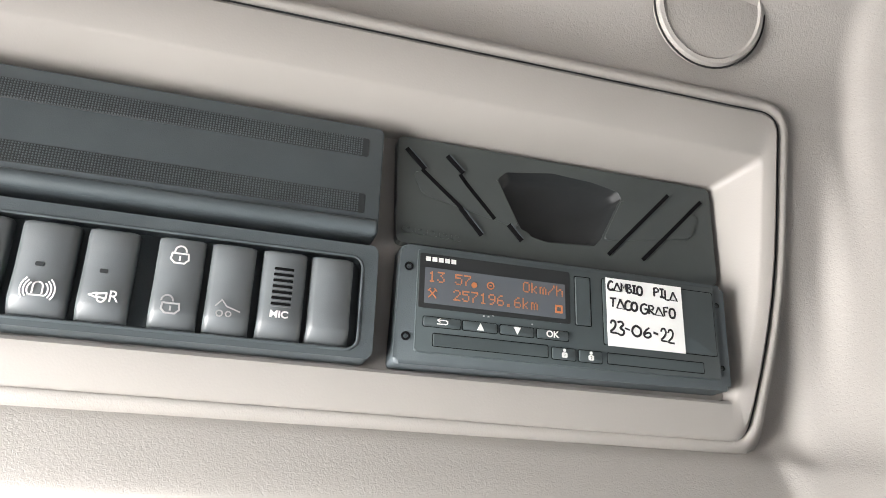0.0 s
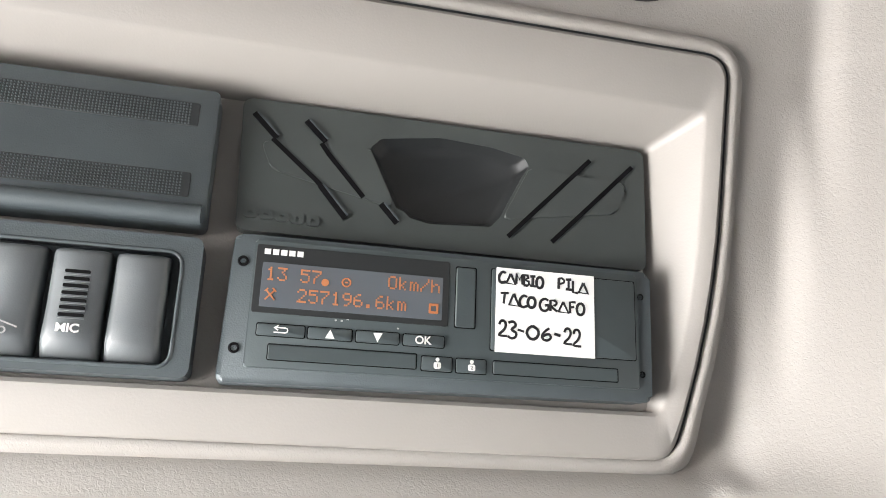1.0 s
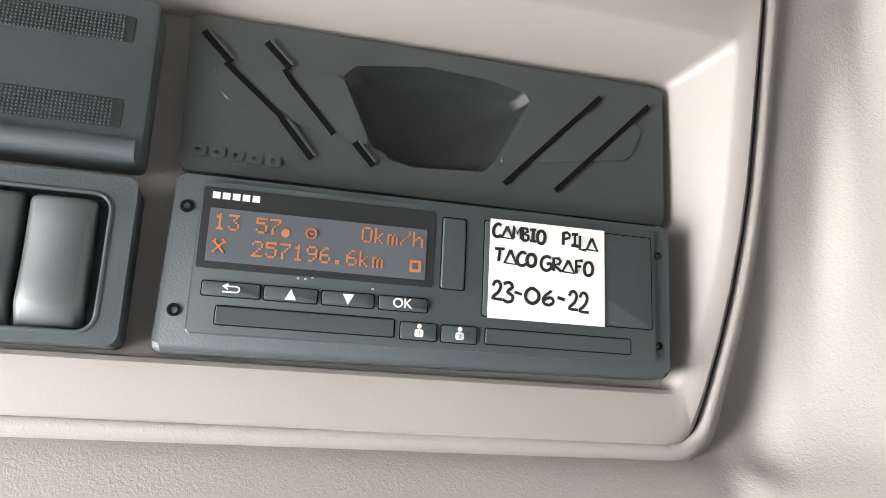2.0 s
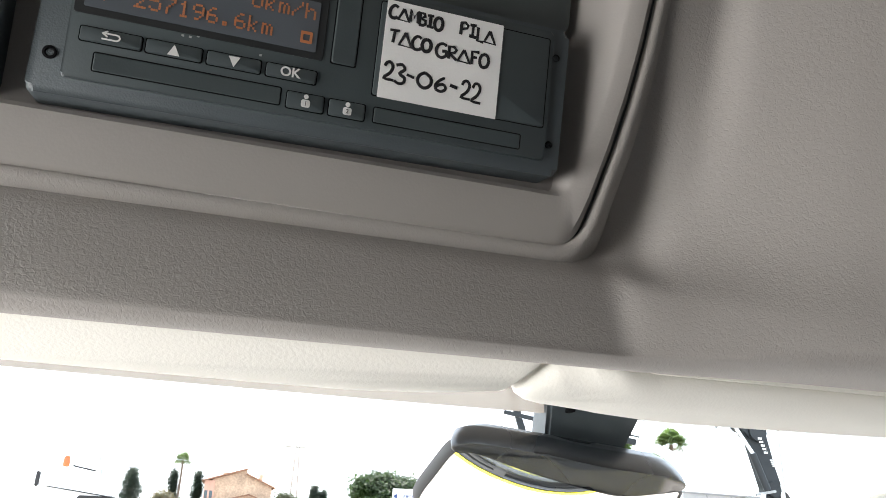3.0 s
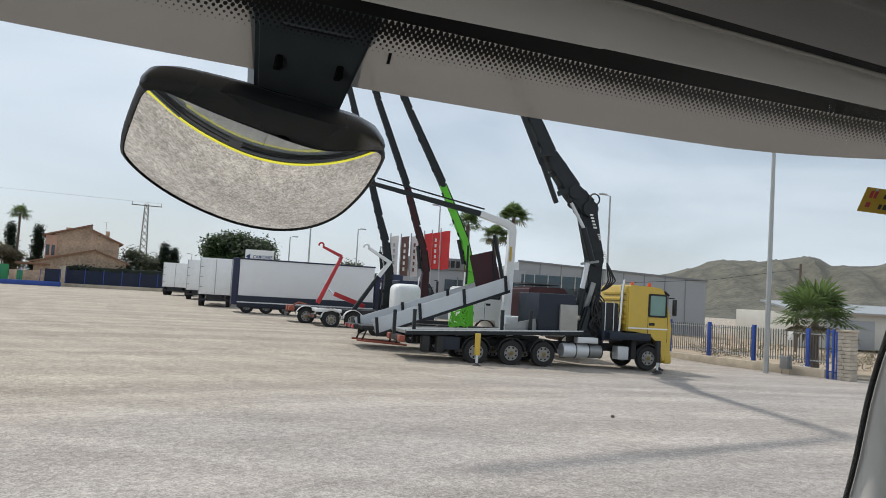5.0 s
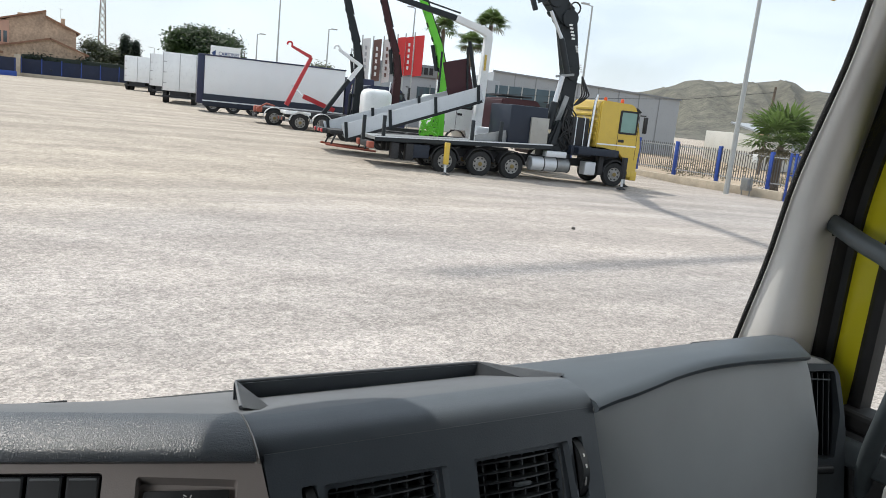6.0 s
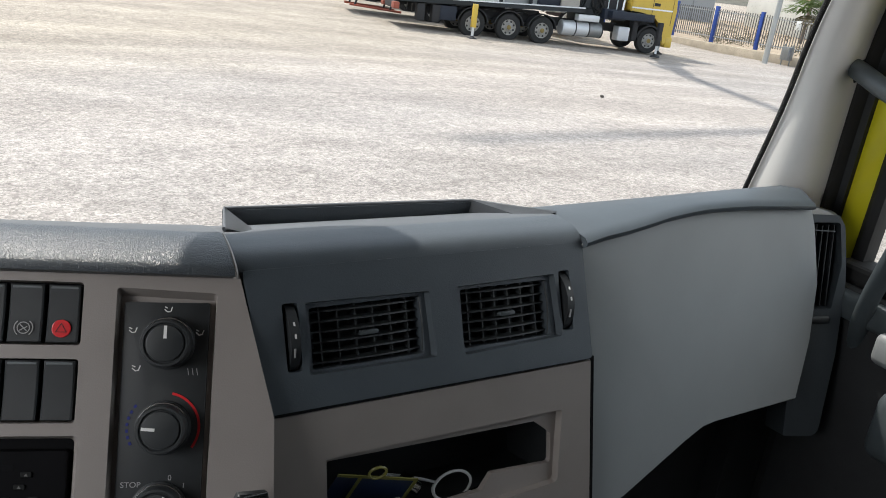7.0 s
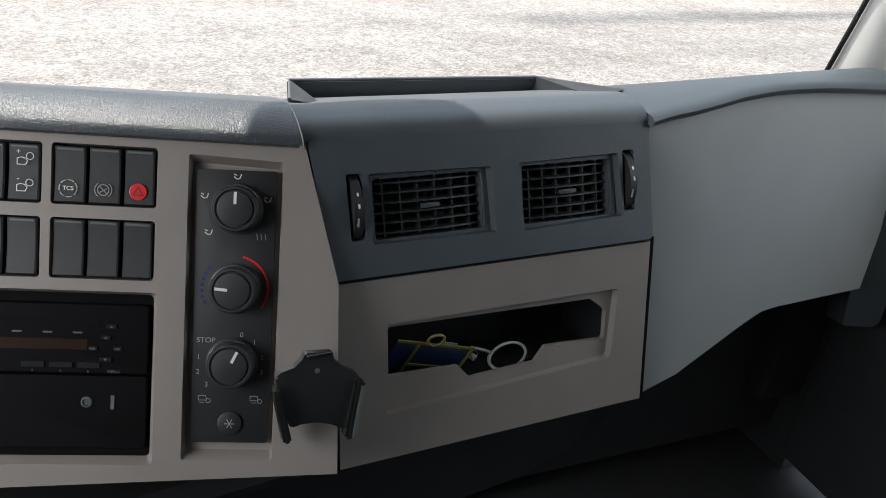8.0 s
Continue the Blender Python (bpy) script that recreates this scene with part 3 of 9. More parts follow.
ob.visible_shadow = False
tagged(ob, "clear side window of the passenger door", "window", kind="structure")

# Grab handle on the pillar and the door below it.
grab = thing("grab_handle", pose(0, 0, 0), "dark grey plastic grab handle fixed to the windscreen pillar", "grab handle")
bm = bmesh.new()
tube(bm, smooth_line([(1.062, 0.835, 2.425), (1.035, 0.795, 2.420), (1.02, 0.745, 2.405), (1.006, 0.68, 2.385), (1.004, 0.635, 2.34), (1.010, 0.630, 2.26), (1.026, 0.652, 2.19), (1.058, 0.688, 2.085), (1.085, 0.705, 2.02), (1.12, 0.715, 1.96)], 5), 0.0145, 12)
part("bar", bm, DARK, grab, smooth=60)
bm = bmesh.new()
dial(bm, (0, 0, 0), [(0.028, 0), (0.027, 0.008), (0.02, 0.013), (0.014, 0.015)], 20)
part("upper_foot", bm, DARKER, grab, m=Matrix.Translation((1.066, 0.842, 2.424)) @ Vector((-0.6, -0.79, -0.05)).to_track_quat("Z", "Y").to_matrix().to_4x4(), smooth=40)
door = thing("cab_door", pose(0, 0, 0), "grey and black passenger door with a moulded armrest", "door", kind="")
bm = bmesh.new()
box(bm, (1.085, -0.28, 1.45), (1.124, 0.80, 2.085), 0.012)
part("panel", bm, FOOTWELL, door)
bm = bmesh.new()
box(bm, (1.068, 0.10, 2.035), (1.118, 0.775, 2.080), 0.012, 3)
part("ledge", bm, DARK, door, "blue-grey ledge under the window", smooth=40)
bm = bmesh.new()
box(bm, (1.045, 0.46, 2.000), (1.090, 0.655, 2.052), 0.012, 3)
part("handle_cover", bm, PADGREY, door, "light grey cover at the foot of the grab handle", smooth=40)
bm = bmesh.new()
box(bm, (1.0, 0.05, 1.88), (1.09, 0.60, 1.99), 0.02, 3)
part("armrest", bm, DARK, door, smooth=40)

# ---- overhead console ----
def tilt_n(v):
    return 0.0278 + (v - 0.108) * 0.2068


def lifted(outline, f):
    return [(u, v, f(v)) for u, v in outline]


console = thing("overhead_console", CM, "pale grey plastic overhead console frame round dark instrument panels", "console")


def lip_u(v):
    return 0.2105 - 2.0 * max(0.0, 0.030 - v) ** 2


def console_loop(edge, low, high, grow, r_low, r_high):
    """An outline of the console: straight along its length, bowed at its end."""
    rise = [low + (high - low) * k / 9 for k in range(10)]
    pts = [(-0.60 - grow, low - grow), *[(edge(v) + grow, v + (-grow if k == 0 else grow if k == 9 else 0)) for k, v in enumerate(rise)], (-0.60 - grow, high + grow)]
    return rounded(pts, [0.03, r_low, *[0] * 8, r_high, 0.03], 7)


out_c = console_loop(rim_u, -0.0757, 0.1165, 0.0, 0.014, 0.013)
out_b = console_loop(rim_u, -0.0757, 0.1165, -0.0028, 0.013, 0.012)
mid_c = console_loop(lip_u, -0.0555, 0.0900, 0.0, 0.007, 0.006)
mid_b = console_loop(lip_u, -0.0555, 0.0900, -0.0018, 0.006, 0.005)
in_c = console_loop(lambda v: 0.1925, -0.0530, 0.0790, 0.0, 0.004, 0.004)
bm = rings(bmesh.new(), [lifted(out_c, lambda v: tilt_n(v) - 0.012), lifted(out_c, lambda v: tilt_n(v) - 0.001), lifted(out_b, lambda v: tilt_n(v) + 0.0018), lifted(mid_c, lambda v: tilt_n(v) + 0.0006),
                         lifted(mid_b, lambda v: tilt_n(v) - 0.0012), lifted(in_c, lambda v: -0.0130)], True, False, True)
part("frame", bm, BEZEL, console, smooth=42)
gap_o = console_loop(rim_u, -0.0730, 0.1165, 0.0014, 0.015, 0.014)
bm = rings(bmesh.new(), [lifted(out_c, lambda v: tilt_n(v) - 0.0025), lifted(gap_o, lambda v: tilt_n(v) - 0.0016), lifted(gap_o, lambda v: tilt_n(v) - 0.010)], True)
part("gap", bm, DARKER, console, "dark gap round the console frame")
bead = [(0.0014, -0.006, 0.015), (0.0018, -0.0006, 0.015), (0.0032, 0.0008, 0.016), (0.0054, 0.0008, 0.018), (0.0085, -0.0015, 0.021), (0.0125, -0.0070, 0.025), (0.016, -0.014, 0.028), (0.020, -0.026, 0.03), (0.0215, -0.060, 0.03)]
bm = rings(bmesh.new(), [lifted(console_loop(rim_u, -0.0730, 0.1165, g, r, r), lambda v, h=h: tilt_n(v) + h) for g, h, r in bead], True)
part("lining_bead", bm, LINER, console, "grained lining rolled up round the console", smooth=70)

# Storage tray front with two ribbed strips.
tray = thing("storage_flap", CM, "charcoal plastic flap with two strips of fine mesh", "flap")
bm = bmesh.new()
plate(bm, rrect(-0.57, 0.0125, -0.0165, 0.0745, 0.003, 4), -0.0125, 0.0035, 0.0012)
part("flap", bm, DARK, tray, smooth=40)
bm = bmesh.new()
tube(bm, [(-0.57, 0.0168, 0.0030), (-0.0185, 0.0168, 0.0030)], 0.0042, 12)
part("lip", bm, DARK, tray, smooth=60)
for v0, v1 in ((0.0563, 0.0672), (0.0240, 0.0350)):
    bm = bmesh.new()
    plate(bm, rrect(-0.56, v0, -0.0245, v1, 0.001, 2), 0.003, 0.0039, 0.0003, 1)
    part("mesh_strip", bm, DARKER, tray, "fine black mesh strip")
    verts, faces = [], []
    nv = 8
    for i in range(int(0.533 / 0.00135)):
        for j in range(nv):
            u, v = -0.559 + i * 0.00135, v0 + 0.0009 + j * (v1 - v0 - 0.0018) / (nv - 1)
            b = len(verts)
            verts += [(u - 0.00042, v - 0.00042, 0.0039), (u + 0.00042, v - 0.00042, 0.0039), (u + 0.00042, v + 0.00042, 0.0039), (u - 0.00042, v + 0.00042, 0.0039), (u, v, 0.0045)]
            faces += [(b, b + 1, b + 4), (b + 1, b + 2, b + 4), (b + 2, b + 3, b + 4), (b + 3, b, b + 4)]
    me = bpy.data.meshes.new("mesh_strip_studs")
    me.from_pydata(verts, [], faces)
    me.materials.append(DARK)
    st = new("mesh_strip_studs", me)
    st.parent = tray
    tagged(st, "tiny studs of the mesh strip", kind="stuff")


# Switch row.
def key_shape(bm, u0, u1, v0, v1, z0=0.0, h=0.0075, bow=0.0014):
    """A rocker key, its face bowed and its edges rounded."""
    us = span(u0, u1, 6)
    vs_ = span(v0, v1, 8)
    loops = []
    for v in vs_:
        t = (v - v0) / (v1 - v0)
        z = z0 + h - bow * (1 - (2 * t - 1) ** 2) + 0.0012 * (1 - t)
        loops.append([(u0, v, z0 - 0.004), (u0 + 0.0002, v, z - 0.0014), (u0 + 0.0016, v, z), (u1 - 0.0016, v, z), (u1 - 0.0002, v, z - 0.0014), (u1, v, z0 - 0.004)])
    e = 0.0014
    first = [(a, v0, z0 - 0.004) for a, *_ in loops[0]]
    last = [(a, v1, z0 - 0.004) for a, *_ in loops[-1]]
    lo = [(a, v0 + 0.0001, min(z, z0 + h - e)) for a, _, z in loops[0]]
    hi = [(a, v1 - 0.0001, min(z, z0 + h - e)) for a, _, z in loops[-1]]
    loops = [first, lo] + [[(a, min(max(b, v0 + e), v1 - e), z) for a, b, z in lp] for lp in loops] + [hi, last]
    return rings(bm, loops, False)


def console_key(u0, u1, v0, v1):
    """A tall rocker key, its corners rounded, its lower end sloping back."""
    loops = []
    for v, h, inset in ((v0, -0.012, 0.0), (v0 + 0.0002, 0.0005, 0.0003), (v0 + 0.0016, 0.0028, 0.0009), (v0 + 0.0068, 0.0066, 0.0012), (v0 + 0.0088, 0.0075, 0.0014), (v0 + 0.016, 0.0068, 0.0014), ((v0 + v1) / 2, 0.0064, 0.0014), (v1 - 0.010, 0.0070, 0.0014), (v1 - 0.0030, 0.0074, 0.0014), (v1 - 0.0010, 0.0064, 0.0018), (v1 - 0.0002, 0.0040, 0.0012), (v1, -0.012, 0.0006)):
        side = max(-0.012, h - 0.0012)
        loops.append([(u0 + inset * 0.4, v, -0.012), (u0 + inset * 0.4 + 0.0001, v, side - 0.0014 if h > 0 else -0.012), (u0 + inset + 0.0006, v, side), (u0 + inset + 0.0020, v, h), (u1 - inset - 0.0020, v, h), (u1 - inset - 0.0006, v, side), (u1 - inset * 0.4 - 0.0001, v, side - 0.0014 if h > 0 else -0.012), (u1 - inset * 0.4, v, -0.012)])
    return rings(bmesh.new(), loops, False)


def rocker(name, parent, u0, u1, v0, v1, mat, z0=0.0, h=0.0075, label=""):
    return part(name, key_shape(bmesh.new(), u0, u1, v0, v1, z0, h), mat, parent, label, smooth=40)


row = thing("switch_panel", CM, "charcoal switch panel with a row of grey rocker switches", "switch panel")
bm = holed(bmesh.new(), rrect(-0.57, -0.0515, -0.0157, 0.0065, 0.004), [rrect(-0.56, -0.0478, -0.0232, -0.0002, 0.006)], -0.0125, 0.0045)
part("surround", bm, DARK, row)
part("lip", tube(bmesh.new(), [(x, y, 0.0042) for x, y in rrect(-0.56, -0.0478, -0.0232, -0.0002, 0.006, 5)], 0.0009, 8, True), DARK, row, "rounded lip of the switch well", smooth=70)
part("well", plate(bmesh.new(), rrect(-0.565, -0.0490, -0.020, 0.0015, 0.002), -0.0128, -0.0040), DARK, row)
ROCKERS = [(-0.2290, -0.2075), (-0.2050, -0.1830), (-0.1775, -0.1545), (-0.1500, -0.1292), (-0.1196, -0.0992), (-0.0957, -0.0757), (-0.0717, -0.0514), (-0.0484, -0.0286)]
caps = [part("switch", console_key(a - 0.0006, b + 0.0012, -0.0472, -0.0026), KEYCAP, row, smooth=60) for a, b in ROCKERS]
ZK = 0.0077


def symbol(strokes, parent, mat=PRINT, w=0.0008, z=ZK, name="symbol"):
    bm = bmesh.new()
    for s in strokes:
        stroke(bm, s, w, z)
    return part(name, bm, mat, parent)


def padlock(cx, cy, s, is_open):
    body = [(cx - s, cy - s * 0.2), (cx - s * 1.1, cy - s), (cx - s * 0.6, cy - s * 1.5), (cx + s * 0.6, cy - s * 1.5), (cx + s * 1.1, cy - s), (cx + s, cy - s * 0.2), (cx - s, cy - s * 0.2)]
    shift = -s * 0.5 if is_open else 0
    return [body, [(x + shift, y) for x, y in arc(cx, cy + s * 0.1, s * 0.7, 0, 180)] + ([(cx + shift - s * 0.7, cy - 0.2 * s)] if not is_open else []), [(cx, cy - s * 0.6), (cx, cy - s * 1.1)]]


k3 = (ROCKERS[4][0] + ROCKERS[4][1]) / 2
symbol(padlock(k3, -0.0105, 0.0036, False), caps[4])
symbol(padlock(k3 - 0.0008, -0.0345, 0.0036, True), caps[4], GREYPRINT)
k2 = (ROCKERS[3][0] + ROCKERS[3][1]) / 2 + 0.001
symbol([[(k2 - 0.0062, -0.0352), (k2 - 0.003, -0.0340), (k2 - 0.003, -0.0362), (k2 - 0.0062, -0.0352)], [(k2 - 0.003, -0.0345), (k2 + 0.001, -0.0338), (k2 + 0.001, -0.0364), (k2 - 0.003, -0.0358)], arc(k2 - 0.001, -0.0365, 0.0016, 180, 360)], caps[3])
writing("R", 0.0075, k2 + 0.004, -0.0353, ZK, PRINT, caps[3], "symbol", "CENTER")
k1 = (ROCKERS[2][0] + ROCKERS[2][1]) / 2 + 0.0005
symbol([[(k1 - 0.003, -0.038), (k1 + 0.003, -0.038)], [(k1 - 0.002, -0.037), (k1 - 0.002, -0.034)] + arc(k1, -0.034, 0.002, 180, 0) + [(k1 + 0.002, -0.037)]] + [arc(k1, -0.0355, r, a, b, 5) for r in (0.0042, 0.0056, 0.007) for a, b in ((-35, 45), (135, 215))], caps[2], w=0.0007)
k4 = (ROCKERS[5][0] + ROCKERS[5][1]) / 2
symbol([[(k4 - 0.005, -0.034), (k4 - 0.0025, -0.031), (k4, -0.034), (k4 + 0.006, -0.036)], arc(k4 - 0.003, -0.0375, 0.0014, 0, 360), arc(k4 + 0.001, -0.0375, 0.0012, 0, 360)], caps[5], GREYPRINT, w=0.0006)
for k, mt in ((2, DARKER), (3, DARKER)):
    kc = (ROCKERS[k][0] + ROCKERS[k][1]) / 2 - 0.001
    part("lamp_window", plate(bmesh.new(), rrect(kc - 0.0018, -0.0245, kc + 0.0018, -0.0225, 0.0006), 0.0060, 0.0068), mt, caps[k])
k5 = (ROCKERS[6][0] + ROCKERS[6][1]) / 2
for j in range(7):
    v = -0.0125 - j * 0.0029
    part("slot", plate(bmesh.new(), rrect(k5 - 0.0047, v - 0.0007, k5 + 0.0047, v + 0.0007, 0.0006), 0.0055, 0.0073), CAVE, caps[6])
    part("slot_rib", plate(bmesh.new(), rrect(k5 - 0.0047, v - 0.0014, k5 + 0.0050, v - 0.0008, 0.0002), 0.0055, 0.0076), KEYCAP, caps[6])
writing("MIC", 0.0046, k5 - 0.0004, -0.0352, ZK, PRINT, caps[6], "lettering", "CENTER", 0.00015, 0.0085)

# Document pocket above the tachograph.
pocket = thing("document_pocket", CM, "charcoal plastic pocket cover with slanting slots and a dark mouth", "pocket")
mouth = rounded([(0.0815, 0.0265), (0.1110, 0.0283), (0.1156, 0.0336), (0.1267, 0.0560), (0.1300, 0.0612), (0.1275, 0.0655), (0.1107, 0.0688), (0.0852, 0.0703), (0.0568, 0.0660), (0.0517, 0.0606), (0.0593, 0.0452), (0.0655, 0.0325), (0.0695, 0.0312), (0.0722, 0.0285)], [0.01, 0.003, 0.006, 0.004, 0.002, 0.003, 0.02, 0.02, 0.004, 0.003, 0.02, 0.002, 0.001, 0.001], 4)
outer = rounded([(-0.0048, 0.0150), (0.1908, 0.0143), (0.1913, 0.0770), (-0.0074, 0.0778)], 0.0045)
ZP = -0.0060
bm = holed(bmesh.new(), outer, [mouth], -0.0125, ZP)
part("cover", bm, POCKETP, pocket)
# The shallow mouth is coloured near-black for the shade of a deeper recess.
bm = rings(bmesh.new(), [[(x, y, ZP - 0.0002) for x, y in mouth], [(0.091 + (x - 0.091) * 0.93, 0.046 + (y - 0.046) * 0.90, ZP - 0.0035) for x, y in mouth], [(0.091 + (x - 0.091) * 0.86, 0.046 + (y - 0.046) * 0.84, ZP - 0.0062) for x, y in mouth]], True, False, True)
part("mouth", bm, MOUTHP, pocket, "mouth of the pocket, its shade put into a near-black colour", smooth=80)
bm = bmesh.new()
plate(bm, rounded([(0.0020, 0.0578), (0.0080, 0.0443), (0.0285, 0.0398), (0.0650, 0.0320), (0.0517, 0.0600)], [0.003, 0.006, 0.006, 0.002, 0.002]), ZP - 0.0008, ZP + 0.0007, 0.0006, 1)
part("raised_wing", bm, POCKETP, pocket, smooth=40)
bm = bmesh.new()
plate(bm, rounded([(0.1165, 0.0325), (0.1748, 0.0415), (0.1822, 0.0585), (0.1300, 0.0600)], [0.002, 0.005, 0.004, 0.002]), ZP - 0.0008, ZP + 0.0007, 0.0006, 1)
part("raised_wing", bm, POCKETP, pocket, smooth=40)
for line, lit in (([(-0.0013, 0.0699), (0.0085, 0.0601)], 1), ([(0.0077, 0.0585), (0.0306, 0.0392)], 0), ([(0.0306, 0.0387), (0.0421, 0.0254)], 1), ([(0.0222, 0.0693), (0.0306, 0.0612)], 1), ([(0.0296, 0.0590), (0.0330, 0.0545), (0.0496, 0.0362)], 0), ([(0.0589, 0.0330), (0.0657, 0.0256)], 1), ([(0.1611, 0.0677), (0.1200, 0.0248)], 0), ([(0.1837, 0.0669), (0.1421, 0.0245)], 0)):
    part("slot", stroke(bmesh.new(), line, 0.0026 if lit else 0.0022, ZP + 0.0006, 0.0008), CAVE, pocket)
    # The light caught on a slot's edge is laid on as a paler strip.
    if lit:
        part("slot_edge", stroke(bmesh.new(), [(x + 0.0011, y + 0.0010) for x, y in line], 0.0008, ZP + 0.0008, 0.0010), DARK, pocket, "paler strip for the lit edge of the slot")
for j in range(5):
    u = -0.0018 + j * 0.0068
    emb = part("embossed_mark", holed(bmesh.new(), rrect(u, 0.0208 - 0.0003 * j, u + 0.0058, 0.0250 - 0.0003 * j, 0.0016), [rrect(u + 0.0019, 0.0222 - 0.0003 * j, u + 0.0039, 0.0238 - 0.0003 * j, 0.0007)], ZP - 0.0002, ZP + 0.0007), POCKETP, pocket, "embossed maker's mark")

# Tachograph.
tacho = thing("tachograph", CM, "black digital tachograph with an amber display and small caps", "tachograph")
bm = bmesh.new()
plate(bm, rounded([(-0.0054, -0.0518), (0.1868, -0.0500), (0.1875, 0.0108), (-0.0036, 0.0108)], [0.003, 0.003, 0.003, 0.003]), -0.0125, 0.0030, 0.0024, 3)
part("surround", bm, DARK, tacho, smooth=40)
bm = bmesh.new()
plate(bm, rounded([(0.0050, -0.0455), (0.1800, -0.0445), (0.1800, 0.0085), (0.0050, 0.0085)], 0.0015), 0.0025, 0.0046, 0.0008)
part("body", bm, TACHO, tacho, smooth=40)
bm = bmesh.new()
plate(bm, rrect(0.0058, -0.0228, 0.0896, 0.0064, 0.001), 0.0046, 0.0050, 0.0002, 1)
part("display_frame", bm, MOUTHP, tacho)
bm = bmesh.new()
plate(bm, rrect(0.0088, -0.0203, 0.0866, -0.0012, 0.0006), 0.0050, 0.0053, 0.0001, 1)
disp = part("display", bm, LCD, tacho, "grey display with amber characters")


# Five dots by seven for each character, a row a pair of hex digits.
DOTS = {"0": "0E11111111110E", "1": "040C040404040E", "2": "0E11010204081F", "3": "1F02040201110E", "5": "1F101E0101110E", "6": "0608101E11110E", "7": "1F010204080808", "9": "0E11110F01020C", ".": "00000000000C0C", "k": "10101214181412", "m": "00001A15151515", "/": "01010204081010", "h": "10101619111111"}
PITCH = 0.00079


def reading(text, u, v):
    """Characters of small square dots, each character a part of the display."""
    for i, ch in enumerate(text):
        if ch == " ":
            continue
        verts, faces = [], []
        for r in range(7):
            bits = int(DOTS[ch][2 * r:2 * r + 2], 16)
            for c in range(5):
                if bits & (16 >> c):
                    x, y, b = u + (6 * i + c) * PITCH, v - r * PITCH * 1.06, len(verts)
                    verts += [(x, y, 0.0056), (x + PITCH * 0.93, y, 0.0056), (x + PITCH * 0.93, y - PITCH, 0.0056), (x, y - PITCH, 0.0056)]
                    faces.append((b, b + 3, b + 2, b + 1))
        me = bpy.data.meshes.new("character")
        me.from_pydata(verts, [], faces)
        me.materials.append(AMBER)
        ob = new("character", me)
        ob.parent = disp


reading("13 57", 0.0105, -0.0032)
reading("0km/h", 0.0622, -0.0026)
reading("257196.6km", 0.0240, -0.0117)
part("sign", plate(bmesh.new(), [(0.0352 + 0.0016 * math.cos(radians(30 * q)), -0.0080 + 0.0016 * math.sin(radians(30 * q))) for q in range(12)], 0.0053, 0.0056), AMBER, disp)
part("sign", holed(bmesh.new(), rrect(0.0806, -0.0176, 0.0848, -0.0132, 0.0003), [rrect(0.0815, -0.0166, 0.0839, -0.0142, 0.0002)], 0.0053, 0.0056), AMBER, disp)
symbol([arc(0.0442, -0.0072, 0.0018, 0, 360), [(0.0437, -0.0072), (0.0447, -0.0072)]], disp, AMBER, 0.0006, 0.0055, "sign")
symbol([[(0.0110, -0.0172), (0.0148, -0.0130)], [(0.0148, -0.0172), (0.0112, -0.0132)], [(0.0140, -0.0124), (0.0152, -0.0136)], [(0.0108, -0.0136), (0.0118, -0.0126)]], disp, AMBER, 0.0006, 0.0055, "sign")
bm = bmesh.new()
for j in range(5):
    box(bm, (0.0090 + j * 0.0034, 0.0022, 0.0049), (0.0116 + j * 0.0034, 0.0046, 0.0051))
part("maker_mark", bm, PRINT, tacho, "small white maker's mark")
bkeys = []
for u0, u1 in ((0.0090, 0.0284), (0.0298, 0.0481), (0.0499, 0.0682), (0.0702, 0.0880)):
    bkeys.append(part("key", plate(bmesh.new(), rrect(u0, -0.0321, u1, -0.0273, 0.0008), 0.0044, 0.0056, 0.0005), TACHO, tacho, smooth=40))
ZB = 0.0058
symbol([[(0.0160, -0.0307), (0.0205, -0.0307)] + arc(0.0205, -0.0297, 0.0010, -90, 90, 4) + [(0.0165, -0.0287)], [(0.0175, -0.0279), (0.0160, -0.0288), (0.0175, -0.0297)]], bkeys[0], PRINT, 0.0005, ZB)
for k, s in ((1, 1), (2, -1)):
    c = (0.0389, 0.0590)[k - 1]
    bm = bmesh.new()
    plate(bm, [(c - 0.0020, -0.0298 - s * 0.0019), (c + 0.0020, -0.0298 - s * 0.0019), (c, -0.0298 + s * 0.0019)][::s], ZB - 0.0003, ZB)
    part("symbol", bm, PRINT, bkeys[k])
writing("OK", 0.0048, 0.0786, -0.0297, ZB, PRINT, bkeys[3], "lettering", "CENTER", 0.0001)
for u0, v0, u1, v1 in ((0.1090, -0.0315, 0.1782, 0.0050), (0.0143, -0.0418, 0.0762, -0.0356), (0.1105, -0.0418, 0.1690, -0.0362), (0.0926, -0.0226, 0.1016, 0.0044), (0.0090, -0.0321, 0.0284, -0.0273), (0.0298, -0.0321, 0.0481, -0.0273), (0.0499, -0.0321, 0.0682, -0.0273), (0.0702, -0.0321, 0.0880, -0.0273), (0.0786, -0.0422, 0.0918, -0.0362), (0.0938, -0.0422, 0.1070, -0.0362)):
    part("joint", plate(bmesh.new(), rrect(u0 - 0.0004, v0 - 0.0004, u1 + 0.0004, v1 + 0.0004, 0.0009), 0.0044, 0.00475), CAVE, tacho)
part("paper_door", plate(bmesh.new(), rrect(0.1090, -0.0315, 0.1782, 0.0050, 0.001), 0.0044, 0.0054, 0.0006), TACHO, tacho, smooth=40)
part("card_slot", plate(bmesh.new(), rrect(0.0143, -0.0418, 0.0762, -0.0356, 0.0005), 0.0044, 0.0050, 0.0003, 1), TACHO, tacho)
